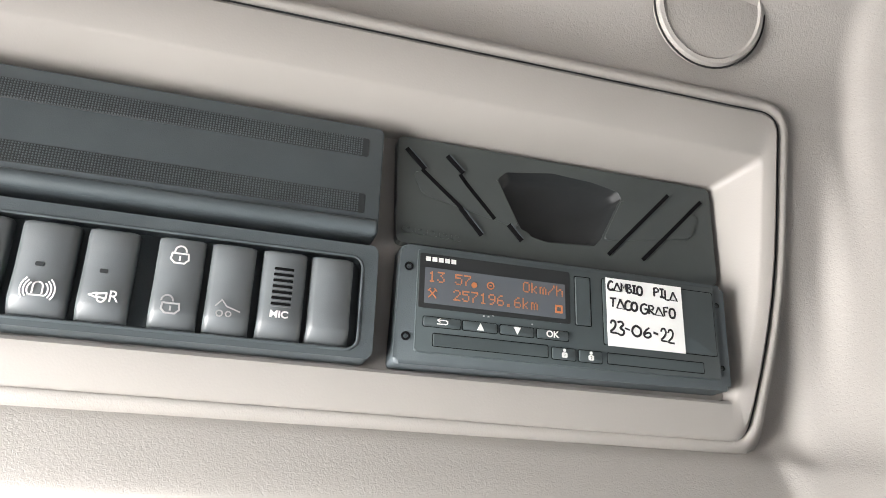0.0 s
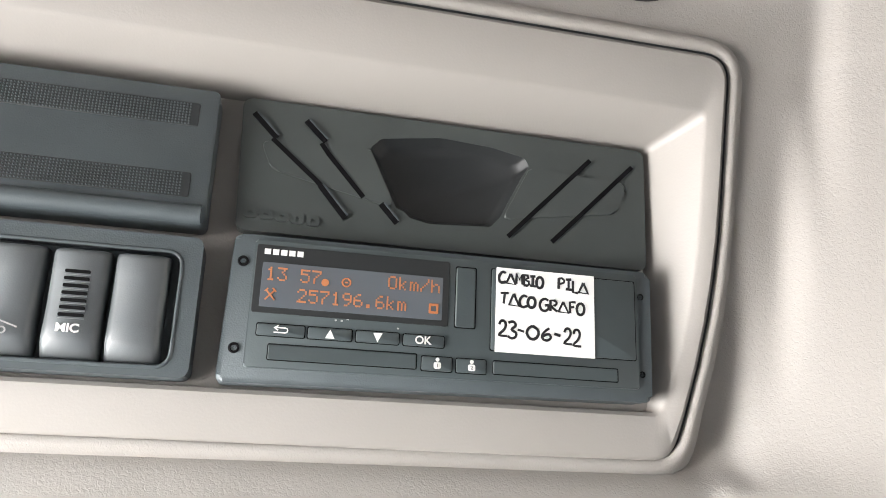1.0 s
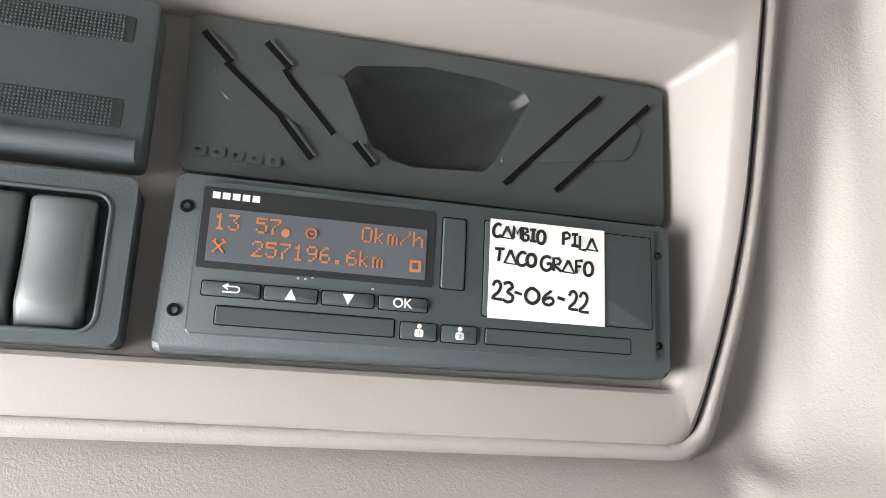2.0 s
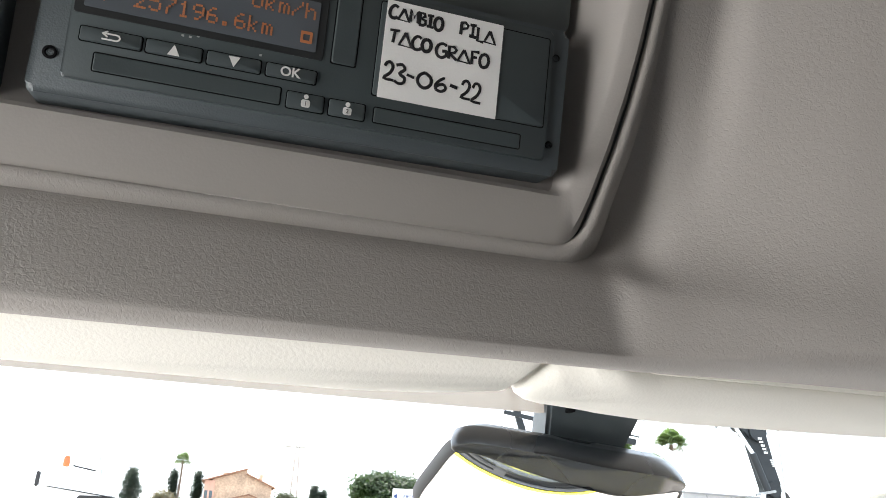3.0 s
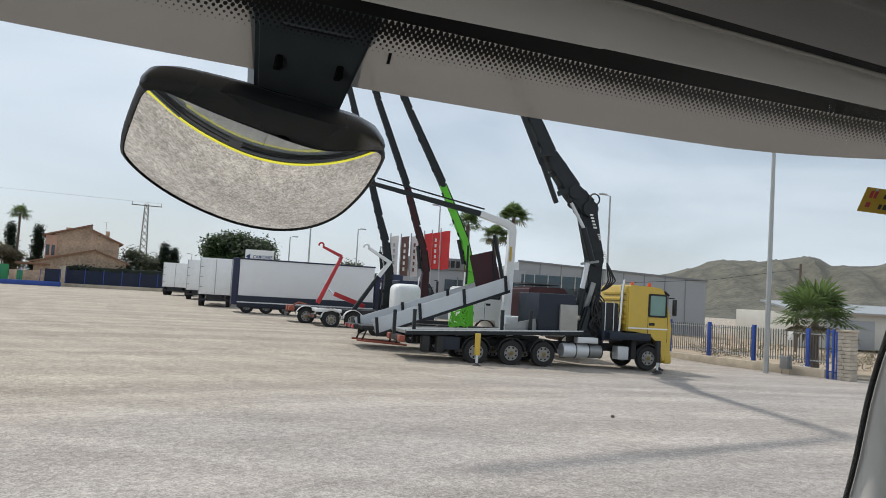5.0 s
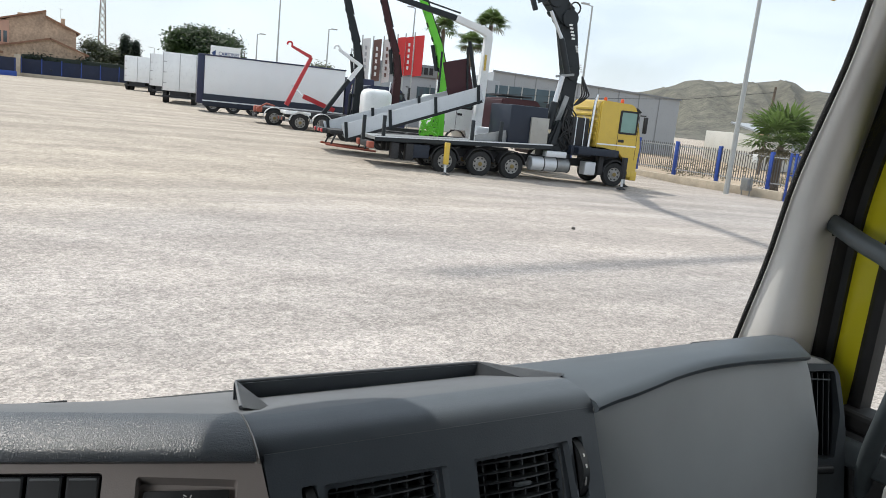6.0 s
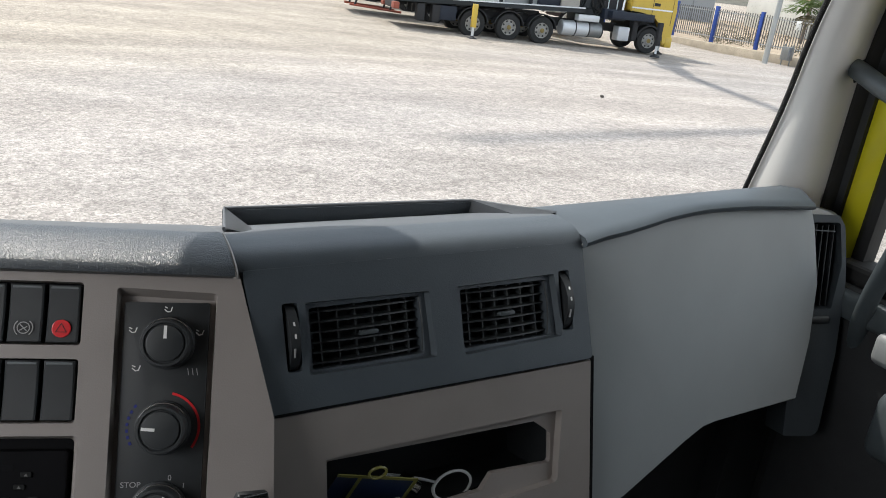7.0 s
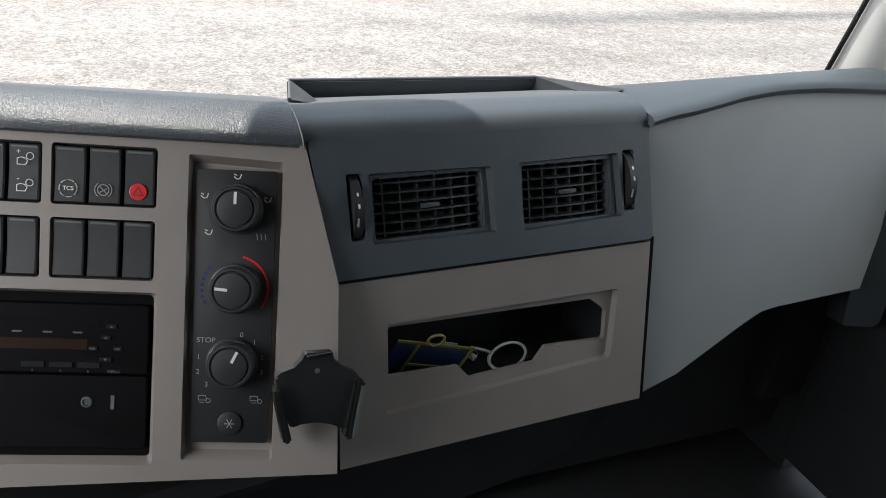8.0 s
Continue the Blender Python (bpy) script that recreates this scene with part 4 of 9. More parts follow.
part("card_slot", plate(bmesh.new(), rrect(0.1105, -0.0418, 0.1690, -0.0362, 0.0005), 0.0044, 0.0050, 0.0003, 1), TACHO, tacho)
part("port_cover", plate(bmesh.new(), rrect(0.0926, -0.0226, 0.1016, 0.0044, 0.001), 0.0044, 0.0052, 0.0005, 1), TACHO, tacho)
for c, d in ((0.0853, "1"), (0.1005, "2")):
    kk = part("key", plate(bmesh.new(), rrect(c - 0.0067, -0.0422, c + 0.0065, -0.0362, 0.0008), 0.0044, 0.0056, 0.0005), TACHO, tacho, smooth=40)
    bm = bmesh.new()
    plate(bm, rrect(c - 0.0016, -0.0413, c + 0.0016, -0.0385, 0.0008), ZB - 0.0003, ZB)
    plate(bm, [(c + 0.0009 * math.cos(radians(45 * q)), -0.0374 + 0.0009 * math.sin(radians(45 * q))) for q in range(8)], ZB - 0.0003, ZB)
    part("symbol", bm, PRINT, kk)
    writing(d, 0.0022, c, -0.0400, ZB + 0.0001, INK, kk, "lettering", "CENTER")
for u, v in ((0.0006, -0.0012), (0.0006, -0.0378), (0.1822, -0.0014), (0.1820, -0.0376)):
    bm = bmesh.new()
    dial(bm, (u, v, 0.0026), [(0.0023 if u < 0.1 else 0.0014, 0), (0.0023 if u < 0.1 else 0.0014, 0.0008), (0.0015, 0.0009), (0.0012, 0.0004)], 14)
    part("screw_hole", bm, CAVE, tacho)
for u, v in ((0.0405, -0.0240), (0.0430, -0.0240), (0.0455, -0.0232), (0.0672, -0.0255), (0.0790, -0.0228), (0.0812, -0.0228), (0.0834, -0.0228), (0.0856, -0.0228)):
    part("print_mark", cube((u, v, 0.0045), (u + 0.0009, v + 0.0007, 0.0048)), GREYPRINT, tacho)

# Handwritten note stuck on the tachograph.
note = thing("paper_note", CM @ pose(0, 0, 0.0056, 0, 0, 0), "white paper label with handwriting in black marker", "note")
bm = bmesh.new()
plate(bm, [(0.1107, -0.0323), (0.1577, -0.0322), (0.1577, 0.0058), (0.1109, 0.0058)], 0.0, 0.00035)
part("paper", bm, PAPER, note)


# Marker capitals as strokes in a unit cell; a bar parts one stroke from the next.
PEN = {
    "C": "95,88 70,100 40,95 12,70 2,40 12,12 40,0 75,4 98,15", "A": "48,100 0,6 100,0 48,100", "M": "4,0 12,98 50,40 88,96 100,0",
    "B": "10,0 14,98 70,92 82,72 30,52 88,40 92,14 60,0 6,2", "I": "8,94 92,98|50,96 48,4|4,4 98,0", "O": "55,98 20,86 2,50 14,12 48,0 84,14 98,52 84,86 55,98",
    "P": "12,0 16,96|8,92 60,100 92,80 84,58 16,44", "L": "10,100 8,2 96,0", "T": "0,94 100,100|52,96 38,0", "G": "94,88 60,100 18,84 0,44 20,8 60,0 94,20 96,48 56,46",
    "R": "10,0 12,96 64,98 90,78 70,54 14,46 96,0", "F": "14,0 10,96 96,100|12,52 76,56", "2": "8,74 26,96 62,98 82,74 60,40 4,6 98,2", "3": "6,92 60,100 88,78 42,52 92,34 84,8 40,0 0,12",
    "0": "50,100 14,80 0,40 24,6 64,0 98,30 94,74 50,100", "6": "78,98 34,70 6,34 20,6 60,0 92,22 78,48 40,44 10,24", "-": "0,70 100,20",
}


def handwritten(text, u, v, w, h, gap, fall):
    """One letter after another along a line that falls away slightly."""
    for ch in text:
        wide = w * {"I": 0.80, "B": 0.82, "L": 0.74, "F": 0.78, "A": 1.18, "G": 1.05, "-": 0.66, "0": 1.22, "6": 1.1}.get(ch, 0.92)
        tall = h * {"-": 0.25}.get(ch, 1.0) * pen_rnd.uniform(0.93, 1.07)
        if ch != " ":
            bm = bmesh.new()
            base = v - tall / 2 + pen_rnd.uniform(-0.0003, 0.0003)
            for run in PEN[ch].split("|"):
                pts = [(u + int(a) / 100 * wide, base + int(b) / 100 * tall, 0.0) for a, b in (q.split(",") for q in run.split())]
                tube(bm, smooth_line(pts, 3) if ch in "CO0263G" else pts, 0.00062 + pen_rnd.uniform(-0.00006, 0.0001), 6)
            bmesh.ops.transform(bm, matrix=Matrix.Translation((0, 0, 0.00045)) @ Matrix.Diagonal((1, 1, 0.25, 1)), verts=bm.verts[:])
            part("handwriting", bm, INK, note)
        u += wide + gap
        v += fall


pen_rnd = random.Random(12)
handwritten("CAMBIO", 0.1119, 0.0013, 0.0036, 0.0050, 0.0002, -0.0001)
handwritten("PILA", 0.1399, 0.0010, 0.0038, 0.0052, 0.0003, -0.0004)
handwritten("TACO", 0.1129, -0.0082, 0.0040, 0.0052, 0.0002, -0.0003)
handwritten("GRAFO", 0.1313, -0.0097, 0.0041, 0.0052, 0.0004, -0.0001)
handwritten("23", 0.1121, -0.0217, 0.0045, 0.0072, 0.0002, -0.0002)
handwritten("-06", 0.1210, -0.0222, 0.0044, 0.0060, 0.0014, -0.0003)
handwritten("-", 0.1382, -0.0227, 0.0044, 0.0060, 0.0014, 0)
handwritten("22", 0.1427, -0.0234, 0.0044, 0.0072, 0.0003, -0.0001)

# ================= DASHBOARD =================
FM = basis((0.0148, 0.6535, 2.1682), (0.9613, -0.2756, 0.0), None, (-0.2477, -0.864, 0.4384))
VM = basis((0.0926, 0.6119, 2.1011), (0.9988, 0.0483, 0.0), None, (0.0447, -0.9238, 0.3801))
BM = basis((0.0926, 0.6119, 2.1011), (0.9986, 0.0523, 0.0), None, (0.051, -0.973, 0.225))
RM = basis((0.4707, 0.6772, 2.2219), (0.9824, 0.1866, 0.0), None, (0.1808, -0.9521, 0.2466))
S = 1.075


def scaled(pts):
    return [(x * S, y * S) for x, y in pts]


def front_y(x):
    """The line along which the dashboard's top meets its upright panels."""
    if x < 0.079:
        return 0.662 + (0.079 - x) * 0.287
    if x < 0.470:
        return 0.660 + (x - 0.079) * 0.044
    return 0.6772 + (x - 0.470) * 0.176


def back_z(x):
    return 2.098 + 0.060 * max(0.0, (x - 0.05) / 1.0) ** 2


def top_z(x, y):
    yf, yb = front_y(x) + 0.055, glass_y(x, 2.12)
    return mix(2.2370, back_z(x), min(1.0, max(0.0, (y - yf) / (yb - yf))) ** 1.15)


def top_band(x0, x1, n, lip, drop, bulge=0.0, rise=0.0, slant=0.0):
    """A stretch of padded dashboard top: a rolled front edge, then back to the glass."""
    loops = []
    for x in span(x0, x1, n):
        yf, zz = front_y(x), rise
        rr = []
        for a, b in lip:
            rr.append((x, yf + a - bulge * 0.6, 2.2475 + b + zz - drop(x) * (1.0 if a < 0.02 else max(0.0, 1 - (a - 0.02) * 12))))
        for t in span(0.0, 1.0, 9)[1:]:
            y = mix(yf + 0.07, glass_y(x, 2.10) - 0.012, t)
            rr.append((x, y, top_z(x, y) + zz * (1 - t)))
        k = slant * max(0.0, (x - x0) / (x1 - x0) - 0.8) * 5
        loops.append([(a + k * min(0.05, max(0.0, b - yf)), b, c) for a, b, c in rr])
    bm = rings(bmesh.new(), loops, False)
    bm.faces.ensure_lookup_table()
    row = len(loops[0]) - 1
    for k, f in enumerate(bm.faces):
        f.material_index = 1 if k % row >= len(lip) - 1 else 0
    return bm


LIP = [(0.006, -0.034), (-0.002, -0.033), (-0.0065, -0.029), (-0.0060, -0.0245), (0.0, -0.0205), (0.015, -0.0150), (0.035, -0.0112), (0.055, -0.0105)]
THIN = [(0.006, -0.032), (-0.004, -0.031), (-0.0085, -0.0275), (-0.0090, -0.0230), (-0.004, -0.0195), (0.008, -0.0180), (0.030, -0.0170), (0.055, -0.0160)]
FLUSH = [(-0.002, -0.034), (0.0012, -0.0265), (0.0045, -0.0205), (0.0095, -0.0160), (0.017, -0.0128), (0.027, -0.0114), (0.040, -0.0108), (0.055, -0.0105)]
dash = thing("dashboard", pose(0, 0, 0), "dark blue-grey lorry dashboard with taupe and grey panels", "dashboard")
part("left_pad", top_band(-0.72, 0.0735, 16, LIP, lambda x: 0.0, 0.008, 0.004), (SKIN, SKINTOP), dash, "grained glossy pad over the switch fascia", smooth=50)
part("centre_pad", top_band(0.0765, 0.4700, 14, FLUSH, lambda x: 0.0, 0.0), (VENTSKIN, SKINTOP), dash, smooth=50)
EDGE = [(0.47, 0.0), (0.50, 0.005), (0.537, 0.007), (0.576, 0.0115), (0.617, 0.017), (0.652, 0.019), (0.69, 0.020), (0.737, 0.018), (0.788, 0.015), (0.879, 0.007), (0.98, -0.0025), (1.10, -0.014)]


def swell(x):
    """How far the passenger pad's front edge swells up along its length."""
    for (a, e0), (b, e1) in zip(EDGE, EDGE[1:]):
        if x <= b:
            return mix(e0, e1, (x - a) / (b - a))
    return 0.0


bm = top_band(0.4715, 0.966, 28, THIN, lambda x: -swell(x), 0.0, 0.0, 0.75)
yf = front_y(0.4715)
bm.faces.new([bm.verts.new((0.4714, yf + a, 2.2475 + b)) for a, b in THIN + [(0.055, -0.045), (0.006, -0.045)]])
part("right_pad", bm, (PADTOP, PADTOP), dash, "blue-grey rolled top edge of the passenger pad", smooth=50)
bm = bmesh.new()
box(bm, (0.985, 0.800, 1.60), (1.088, 1.02, 2.165), 0.012)
part("end_body", bm, FOOTWELL, dash, "dark end of the dashboard beside the door", smooth=40)
bm = bmesh.new()
box(bm, (0.452, 0.694, 2.12), (0.492, 0.745, 2.224), 0.003)
part("joint_backing", bm, DARKER, dash, "dark backing behind the pad joint")
# Worn seam between the pads.
bm = bmesh.new()
tube(bm, [(0.075, front_y(0.075) + a - 0.002, 2.2475 + b + 0.001) for a, b in LIP[2:]], 0.0022, 6)
part("worn_seam", bm, BEZEL, dash, "pale worn seam between two pads")

# Upright panels.
hole_a = rrect(-0.1475, -0.0072, -0.0640, 0.0430, 0.003)
hole_l = rrect(-0.1475, -0.0682, -0.0645, -0.0180, 0.003)
hole_b = rrect(-0.2360, -0.0072, -0.1545, 0.0430, 0.003)
hole_m = rrect(-0.2360, -0.0682, -0.1550, -0.0180, 0.003)
radio_h = rrect(-0.2750, -0.2250, -0.0612, -0.0780, 0.004)
clim_h = rounded([(-0.0380, -0.2210), (0.0385, -0.2210), (0.0392, 0.0370), (-0.0390, 0.0400)], 0.003)
fas_o = [(-0.70, -0.2640), (-0.40, -0.2550), (0.0953, -0.2322), (0.0895, -0.0660), (0.0560, 0.0530), (-0.70, 0.0530)]
bm = holed(bmesh.new(), scaled(fas_o), [scaled(h) for h in (hole_a, hole_l, hole_b, hole_m, radio_h, clim_h)], -0.014, 0.0, 0.05)
part("switch_fascia", bm, TRIM, dash, "taupe plastic fascia round switches and radio", m=FM)

# The vent panel.
V_OUT = [(0.0034, -0.0018), (0.3830, -0.0030), (0.3806, 0.1305), (-0.0085, 0.1316)]
VENTS = [((0.0464, 0.0290), (0.1822, 0.0272), (0.1788, 0.0950), (0.0465, 0.0972)), ((0.2155, 0.0243), (0.3430, 0.0280), (0.3375, 0.0980), (0.2104, 0.0960))]
WHEELS = [((0.0255, 0.0340), (0.0400, 0.0340), (0.0400, 0.0985), (0.0245, 0.0985)), ((0.3440, 0.0330), (0.3590, 0.0330), (0.3585, 0.1005), (0.3432, 0.1005))]
bm = holed(bmesh.new(), rounded(V_OUT, [0.006, 0.006, 0.002, 0.002]), [rounded(v, 0.003) for v in VENTS] + [rounded(w, 0.003) for w in WHEELS], -0.020, 0.002, 0.10)
part("vent_panel", bm, VENTSKIN, dash, "dark panel holding two air vents", m=VM)
bm = bmesh.new()
plate(bm, [(0.0, 0.0), (0.385, 0.0), (0.385, 0.128), (-0.006, 0.128)], -0.06, -0.048)
part("vent_cavity", bm, DARK, dash, m=VM)


def air_vent(quad, wheel, n_slats, bars):
    lo_u, hi_u = (quad[0][0] + quad[3][0]) / 2 + 0.007, (quad[1][0] + quad[2][0]) / 2 - 0.009
    lo_v, hi_v = (quad[0][1] + quad[1][1]) / 2 + 0.005, (quad[2][1] + quad[3][1]) / 2 - 0.006
    v = thing("air_vent", VM, "black adjustable air vent with horizontal slats and a thumbwheel", "air vent", "air vents")
    part("duct", plate(bmesh.new(), rounded(quad, 0.003), -0.047, -0.042), DARK, v)
    bm = holed(bmesh.new(), rrect(lo_u - 0.006, lo_v - 0.006, hi_u + 0.007, hi_v + 0.007, 0.004), [rrect(lo_u - 0.001, lo_v - 0.001, hi_u + 0.001, hi_v + 0.001, 0.003)], -0.030, -0.006, 0.02)
    part("frame", bm, VENTSKIN, v)
    bm = bmesh.new()
    tube(bm, [(hi_u + 0.0015, vv, -0.0120 + 0.004 * math.sin(math.pi * (vv - lo_v) / (hi_v - lo_v))) for vv in span(lo_v, hi_v, 8)], 0.0016, 8)
    part("end_cheek", bm, SLAT, v, "rounded cheek of the vent barrel", smooth=60)
    for i in range(n_slats):
        vv = mix(lo_v + 0.004, hi_v - 0.004, i / (n_slats - 1))
        sag = [(mix(lo_u, hi_u, t), -0.0150 + 0.0090 * math.sin(math.pi * t)) for t in span(0, 1, 10)]
        loops = []
        for u, z in sag:
            loops.append([(u, vv - 0.0008, z), (u, vv + 0.0008, z), (u, vv + 0.0026, z - 0.014), (u, vv + 0.0012, z - 0.014)])
        part("slat", rings(bmesh.new(), loops, True, True, True), SLAT, v)
    for i in range(bars):
        uu = mix(lo_u + 0.012, hi_u - 0.012, i / (bars - 1))
        part("upright_blade", cube((uu - 0.0008, lo_v, -0.034), (uu + 0.0008, hi_v, -0.0150)), SLAT, v)
    cu, cv = (lo_u + hi_u) / 2, mix(lo_v, hi_v, 0.5)
    bm = bmesh.new()
    plate(bm, rounded([(cu - 0.010, cv - 0.0026), (cu + 0.010, cv - 0.0020), (cu + 0.009, cv + 0.0020), (cu - 0.009, cv + 0.0020)], 0.0012), -0.010, -0.0035, 0.001)
    part("slider", bm, DARK, v, "grey vent slider", smooth=40)
    uc, v0, v1 = (wheel[0][0] + wheel[1][0]) / 2, wheel[0][1], wheel[2][1]
    vc, r = (v0 + v1) / 2, (v1 - v0) * 0.60
    depth = r * 0.72
    bm = bmesh.new()
    rod(bm, (uc - 0.0045, vc, -depth), (uc + 0.0045, vc, -depth), r, n=40)
    w = part("thumbwheel", bm, DARKER, v, smooth=40)
    for k, (a, b) in enumerate(((22, 17), (6, 0), (-14, -27))):
        mt = PRINT if k < 2 else GREYPRINT
        bm = bmesh.new()
        pa = [(uc - (0.0012 if k == 2 else 0.0), vc + (r + 0.0003) * math.sin(radians(q)), -depth + (r + 0.0003) * math.cos(radians(q))) for q in span(a, b, 5)]
        tube(bm, pa, 0.0011, 4)
        part("mark", bm, mt, w)
    return v


air_vent(VENTS[0], WHEELS[0], 6, 6)
air_vent(VENTS[1], WHEELS[1], 6, 6)

# Lower panel with an open cubby.
B_OUT = [(0.0050, -0.2068), (0.3890, -0.2095), (0.3838, -0.0075), (0.0085, -0.0055)]
REC = rounded([(0.0572, -0.1560), (0.3392, -0.1445), (0.3437, -0.0588), (0.0588, -0.0550)], [0.004, 0.006, 0.004, 0.004])
bm = holed(bmesh.new(), B_OUT, [REC], -0.010, 0.0, 0.012)
part("lower_panel", bm, TRIM, dash, "taupe lower panel with an open cubby", m=BM)
MOUTH = rounded([(0.0625, -0.1175), (0.1440, -0.1215), (0.1585, -0.1385), (0.2405, -0.1358), (0.2545, -0.1188), (0.3345, -0.1236), (0.3345, -0.0870), (0.3110, -0.0695), (0.0628, -0.0620)], [0.002, 0.003, 0.003, 0.003, 0.003, 0.004, 0.006, 0.004, 0.003])
bm = holed(bmesh.new(), rrect(0.0560, -0.1575, 0.3445, -0.0530, 0.002), [MOUTH], -0.016, -0.009, 0.0)
part("cubby_front", bm, TRIM, dash, m=BM)
# Shade inside the cubby is put into the walls' dark colour.
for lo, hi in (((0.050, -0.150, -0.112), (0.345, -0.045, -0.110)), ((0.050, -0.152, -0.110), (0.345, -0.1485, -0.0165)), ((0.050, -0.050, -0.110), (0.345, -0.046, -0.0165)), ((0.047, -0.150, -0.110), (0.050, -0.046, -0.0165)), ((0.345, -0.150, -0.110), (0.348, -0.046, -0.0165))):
    part("cubby_wall", cube(lo, hi), DARKER, dash, "inside of the cubby, coloured dark for its shade", m=BM)

# Right-hand pad in front of the passenger.
R_OUT = [(0.0022, -0.3410), (0.0706, -0.3316), (0.1344, -0.3134), (0.2019, -0.2941), (0.2400, -0.2855), (0.2700, -0.2835), (0.4870, -0.3085), (0.5234, -0.2190), (0.5440, -0.1306), (0.5290, -0.0367), (0.5180, -0.0080), (0.42, 0.0030), (0.323, 0.0112), (0.272, 0.0145), (0.2238, 0.0165), (0.1856, 0.0155), (0.149, 0.0133), (0.107, 0.0078), (0.067, 0.0030), (0.036, 0.0005), (-0.003, 0.0000)]
bm = bmesh.new()
plate(bm, R_OUT, -0.02, 0.0, 0.0025)
part("passenger_pad", bm, PADGREY, dash, "plain grey pad in front of the passenger seat", smooth=30, m=RM)
bm = bmesh.new()
for a, b in (((0.0005, -0.0005), (0.0037, -0.2070)), ((0.0036, -0.0030), (0.3832, -0.0030))):
    stroke(bm, [a, b], 0.0032, 0.0002 if a[0] > 0.002 else -0.002, 0.003)
part("panel_gap", bm, CAVE, dash, "dark gap between panels", m=BM)
bm = bmesh.new()
stroke(bm, [(0.3865, -0.0030), (0.3915, -0.2090)], 0.0030, -0.001, 0.003)
part("panel_gap", bm, CAVE, dash, m=BM)
# Dark underside below the panels.
low = [(-0.72, 0.42, 1.93), (0.10, 0.545, 1.915), (0.485, 0.60, 1.900), (0.62, 0.64, 1.93), (0.95, 0.71, 1.925)]
loops = []
for x, y, z in low:
    loops.append([(x, y + 0.040, z + 0.01), (x, y + 0.04, z - 0.02), (x, y + 0.16, z - 0.16), (x, y + 0.20, 1.55)])
part("underside", rings(bmesh.new(), loops, False), FOOTWELL, dash, "black lower dashboard")
bm = bmesh.new()
box(bm, (-0.75, 0.84, 1.5), (1.10, 0.99, 2.10))
part("core", bm, FOOTWELL, dash)

# Tray standing on the dashboard top.
tray2 = thing("dash_tray", pose(0, 0, 0), "dark grey plastic tray moulded on the dashboard top", "tray")
zt = 2.2165


def wall(a, b, t, z0a, z0b, z1a, z1b, mat, name):
    a, b = Vector((*a, 0)), Vector((*b, 0))
    s = (b - a).normalized().cross(Vector((0, 0, 1))) * t
    bm = bmesh.new()
    vs = [bm.verts.new(p) for p in (a + Vector((0, 0, z0a)), b + Vector((0, 0, z0b)), b + s + Vector((0, 0, z0b)), a + s + Vector((0, 0, z0a)), a + Vector((0, 0, z1a)), b + Vector((0, 0, z1b)), b + s + Vector((0, 0, z1b)), a + s + Vector((0, 0, z1a)))]
    for f in ((0, 1, 2, 3), (7, 6, 5, 4), (0, 4, 5, 1), (1, 5, 6, 2), (2, 6, 7, 3), (3, 7, 4, 0)):
        bm.faces.new([vs[i] for i in f])
    bmesh.ops.bevel(bm, geom=bm.edges[:], offset=0.0022, segments=2, affect="EDGES")
    return part(name, bm, mat, tray2, smooth=40)


wall((0.104, 0.858), (0.430, 0.858), -0.007, 2.165, 2.165, zt, zt, SKIN, "back_wall")
def flared(name, pts, mat):
    """A sloping side of the tray, a thin moulded skin."""
    bm = bmesh.new()
    bm.faces.new([bm.verts.new(q) for q in pts])
    bmesh.ops.solidify(bm, geom=bm.faces[:], thickness=0.003)
    return part(name, bm, mat, tray2)


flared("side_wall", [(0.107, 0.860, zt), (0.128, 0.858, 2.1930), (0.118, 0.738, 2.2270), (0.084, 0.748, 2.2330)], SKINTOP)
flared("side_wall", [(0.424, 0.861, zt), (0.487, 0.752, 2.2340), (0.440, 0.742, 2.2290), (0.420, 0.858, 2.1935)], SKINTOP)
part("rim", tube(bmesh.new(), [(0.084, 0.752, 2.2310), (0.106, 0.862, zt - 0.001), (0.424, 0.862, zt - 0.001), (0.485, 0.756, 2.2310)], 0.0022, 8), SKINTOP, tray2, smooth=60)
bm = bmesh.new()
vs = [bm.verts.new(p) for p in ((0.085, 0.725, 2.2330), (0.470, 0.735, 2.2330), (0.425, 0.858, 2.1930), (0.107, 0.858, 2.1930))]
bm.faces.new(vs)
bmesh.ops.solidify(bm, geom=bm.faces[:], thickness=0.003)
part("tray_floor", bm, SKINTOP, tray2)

# ---- switches, climate panel and radio in the fascia ----
def fascia_switch(u0, u1, v0, v1, label, group="dashboard switches"):
    sw = thing("dash_switch", FM, label, "switch", group)
    body = rocker("key", sw, u0 * S, u1 * S, v0 * S, v1 * S, DARKER, -0.006, 0.0065)
    bm = bmesh.new()
    box(bm, (u0 * S + 0.002, v1 * S - 0.0035, -0.0004), (u1 * S - 0.002, v1 * S - 0.0012, 0.0008), 0.0005, 1)
    part("top_edge", bm, KEYCAP, sw, "paler grey strip along the upper edge")
    return sw, body


for h in (hole_a, hole_l, hole_b, hole_m):
    part("switch_well", plate(bmesh.new(), scaled(h), -0.0145, -0.0135), CAVE, dash, m=FM)
ZS = 0.0016
sw_a = [fascia_switch(u0, u1, -0.0058, 0.0405, lab) for u0, u1, lab in ((-0.1450, -0.1205, "black rocker switch with a white traction control symbol"), (-0.1180, -0.0930, "black rocker switch with a grey round symbol"), (-0.0900, -0.0660, "black rocker switch with a red hazard warning triangle"))]
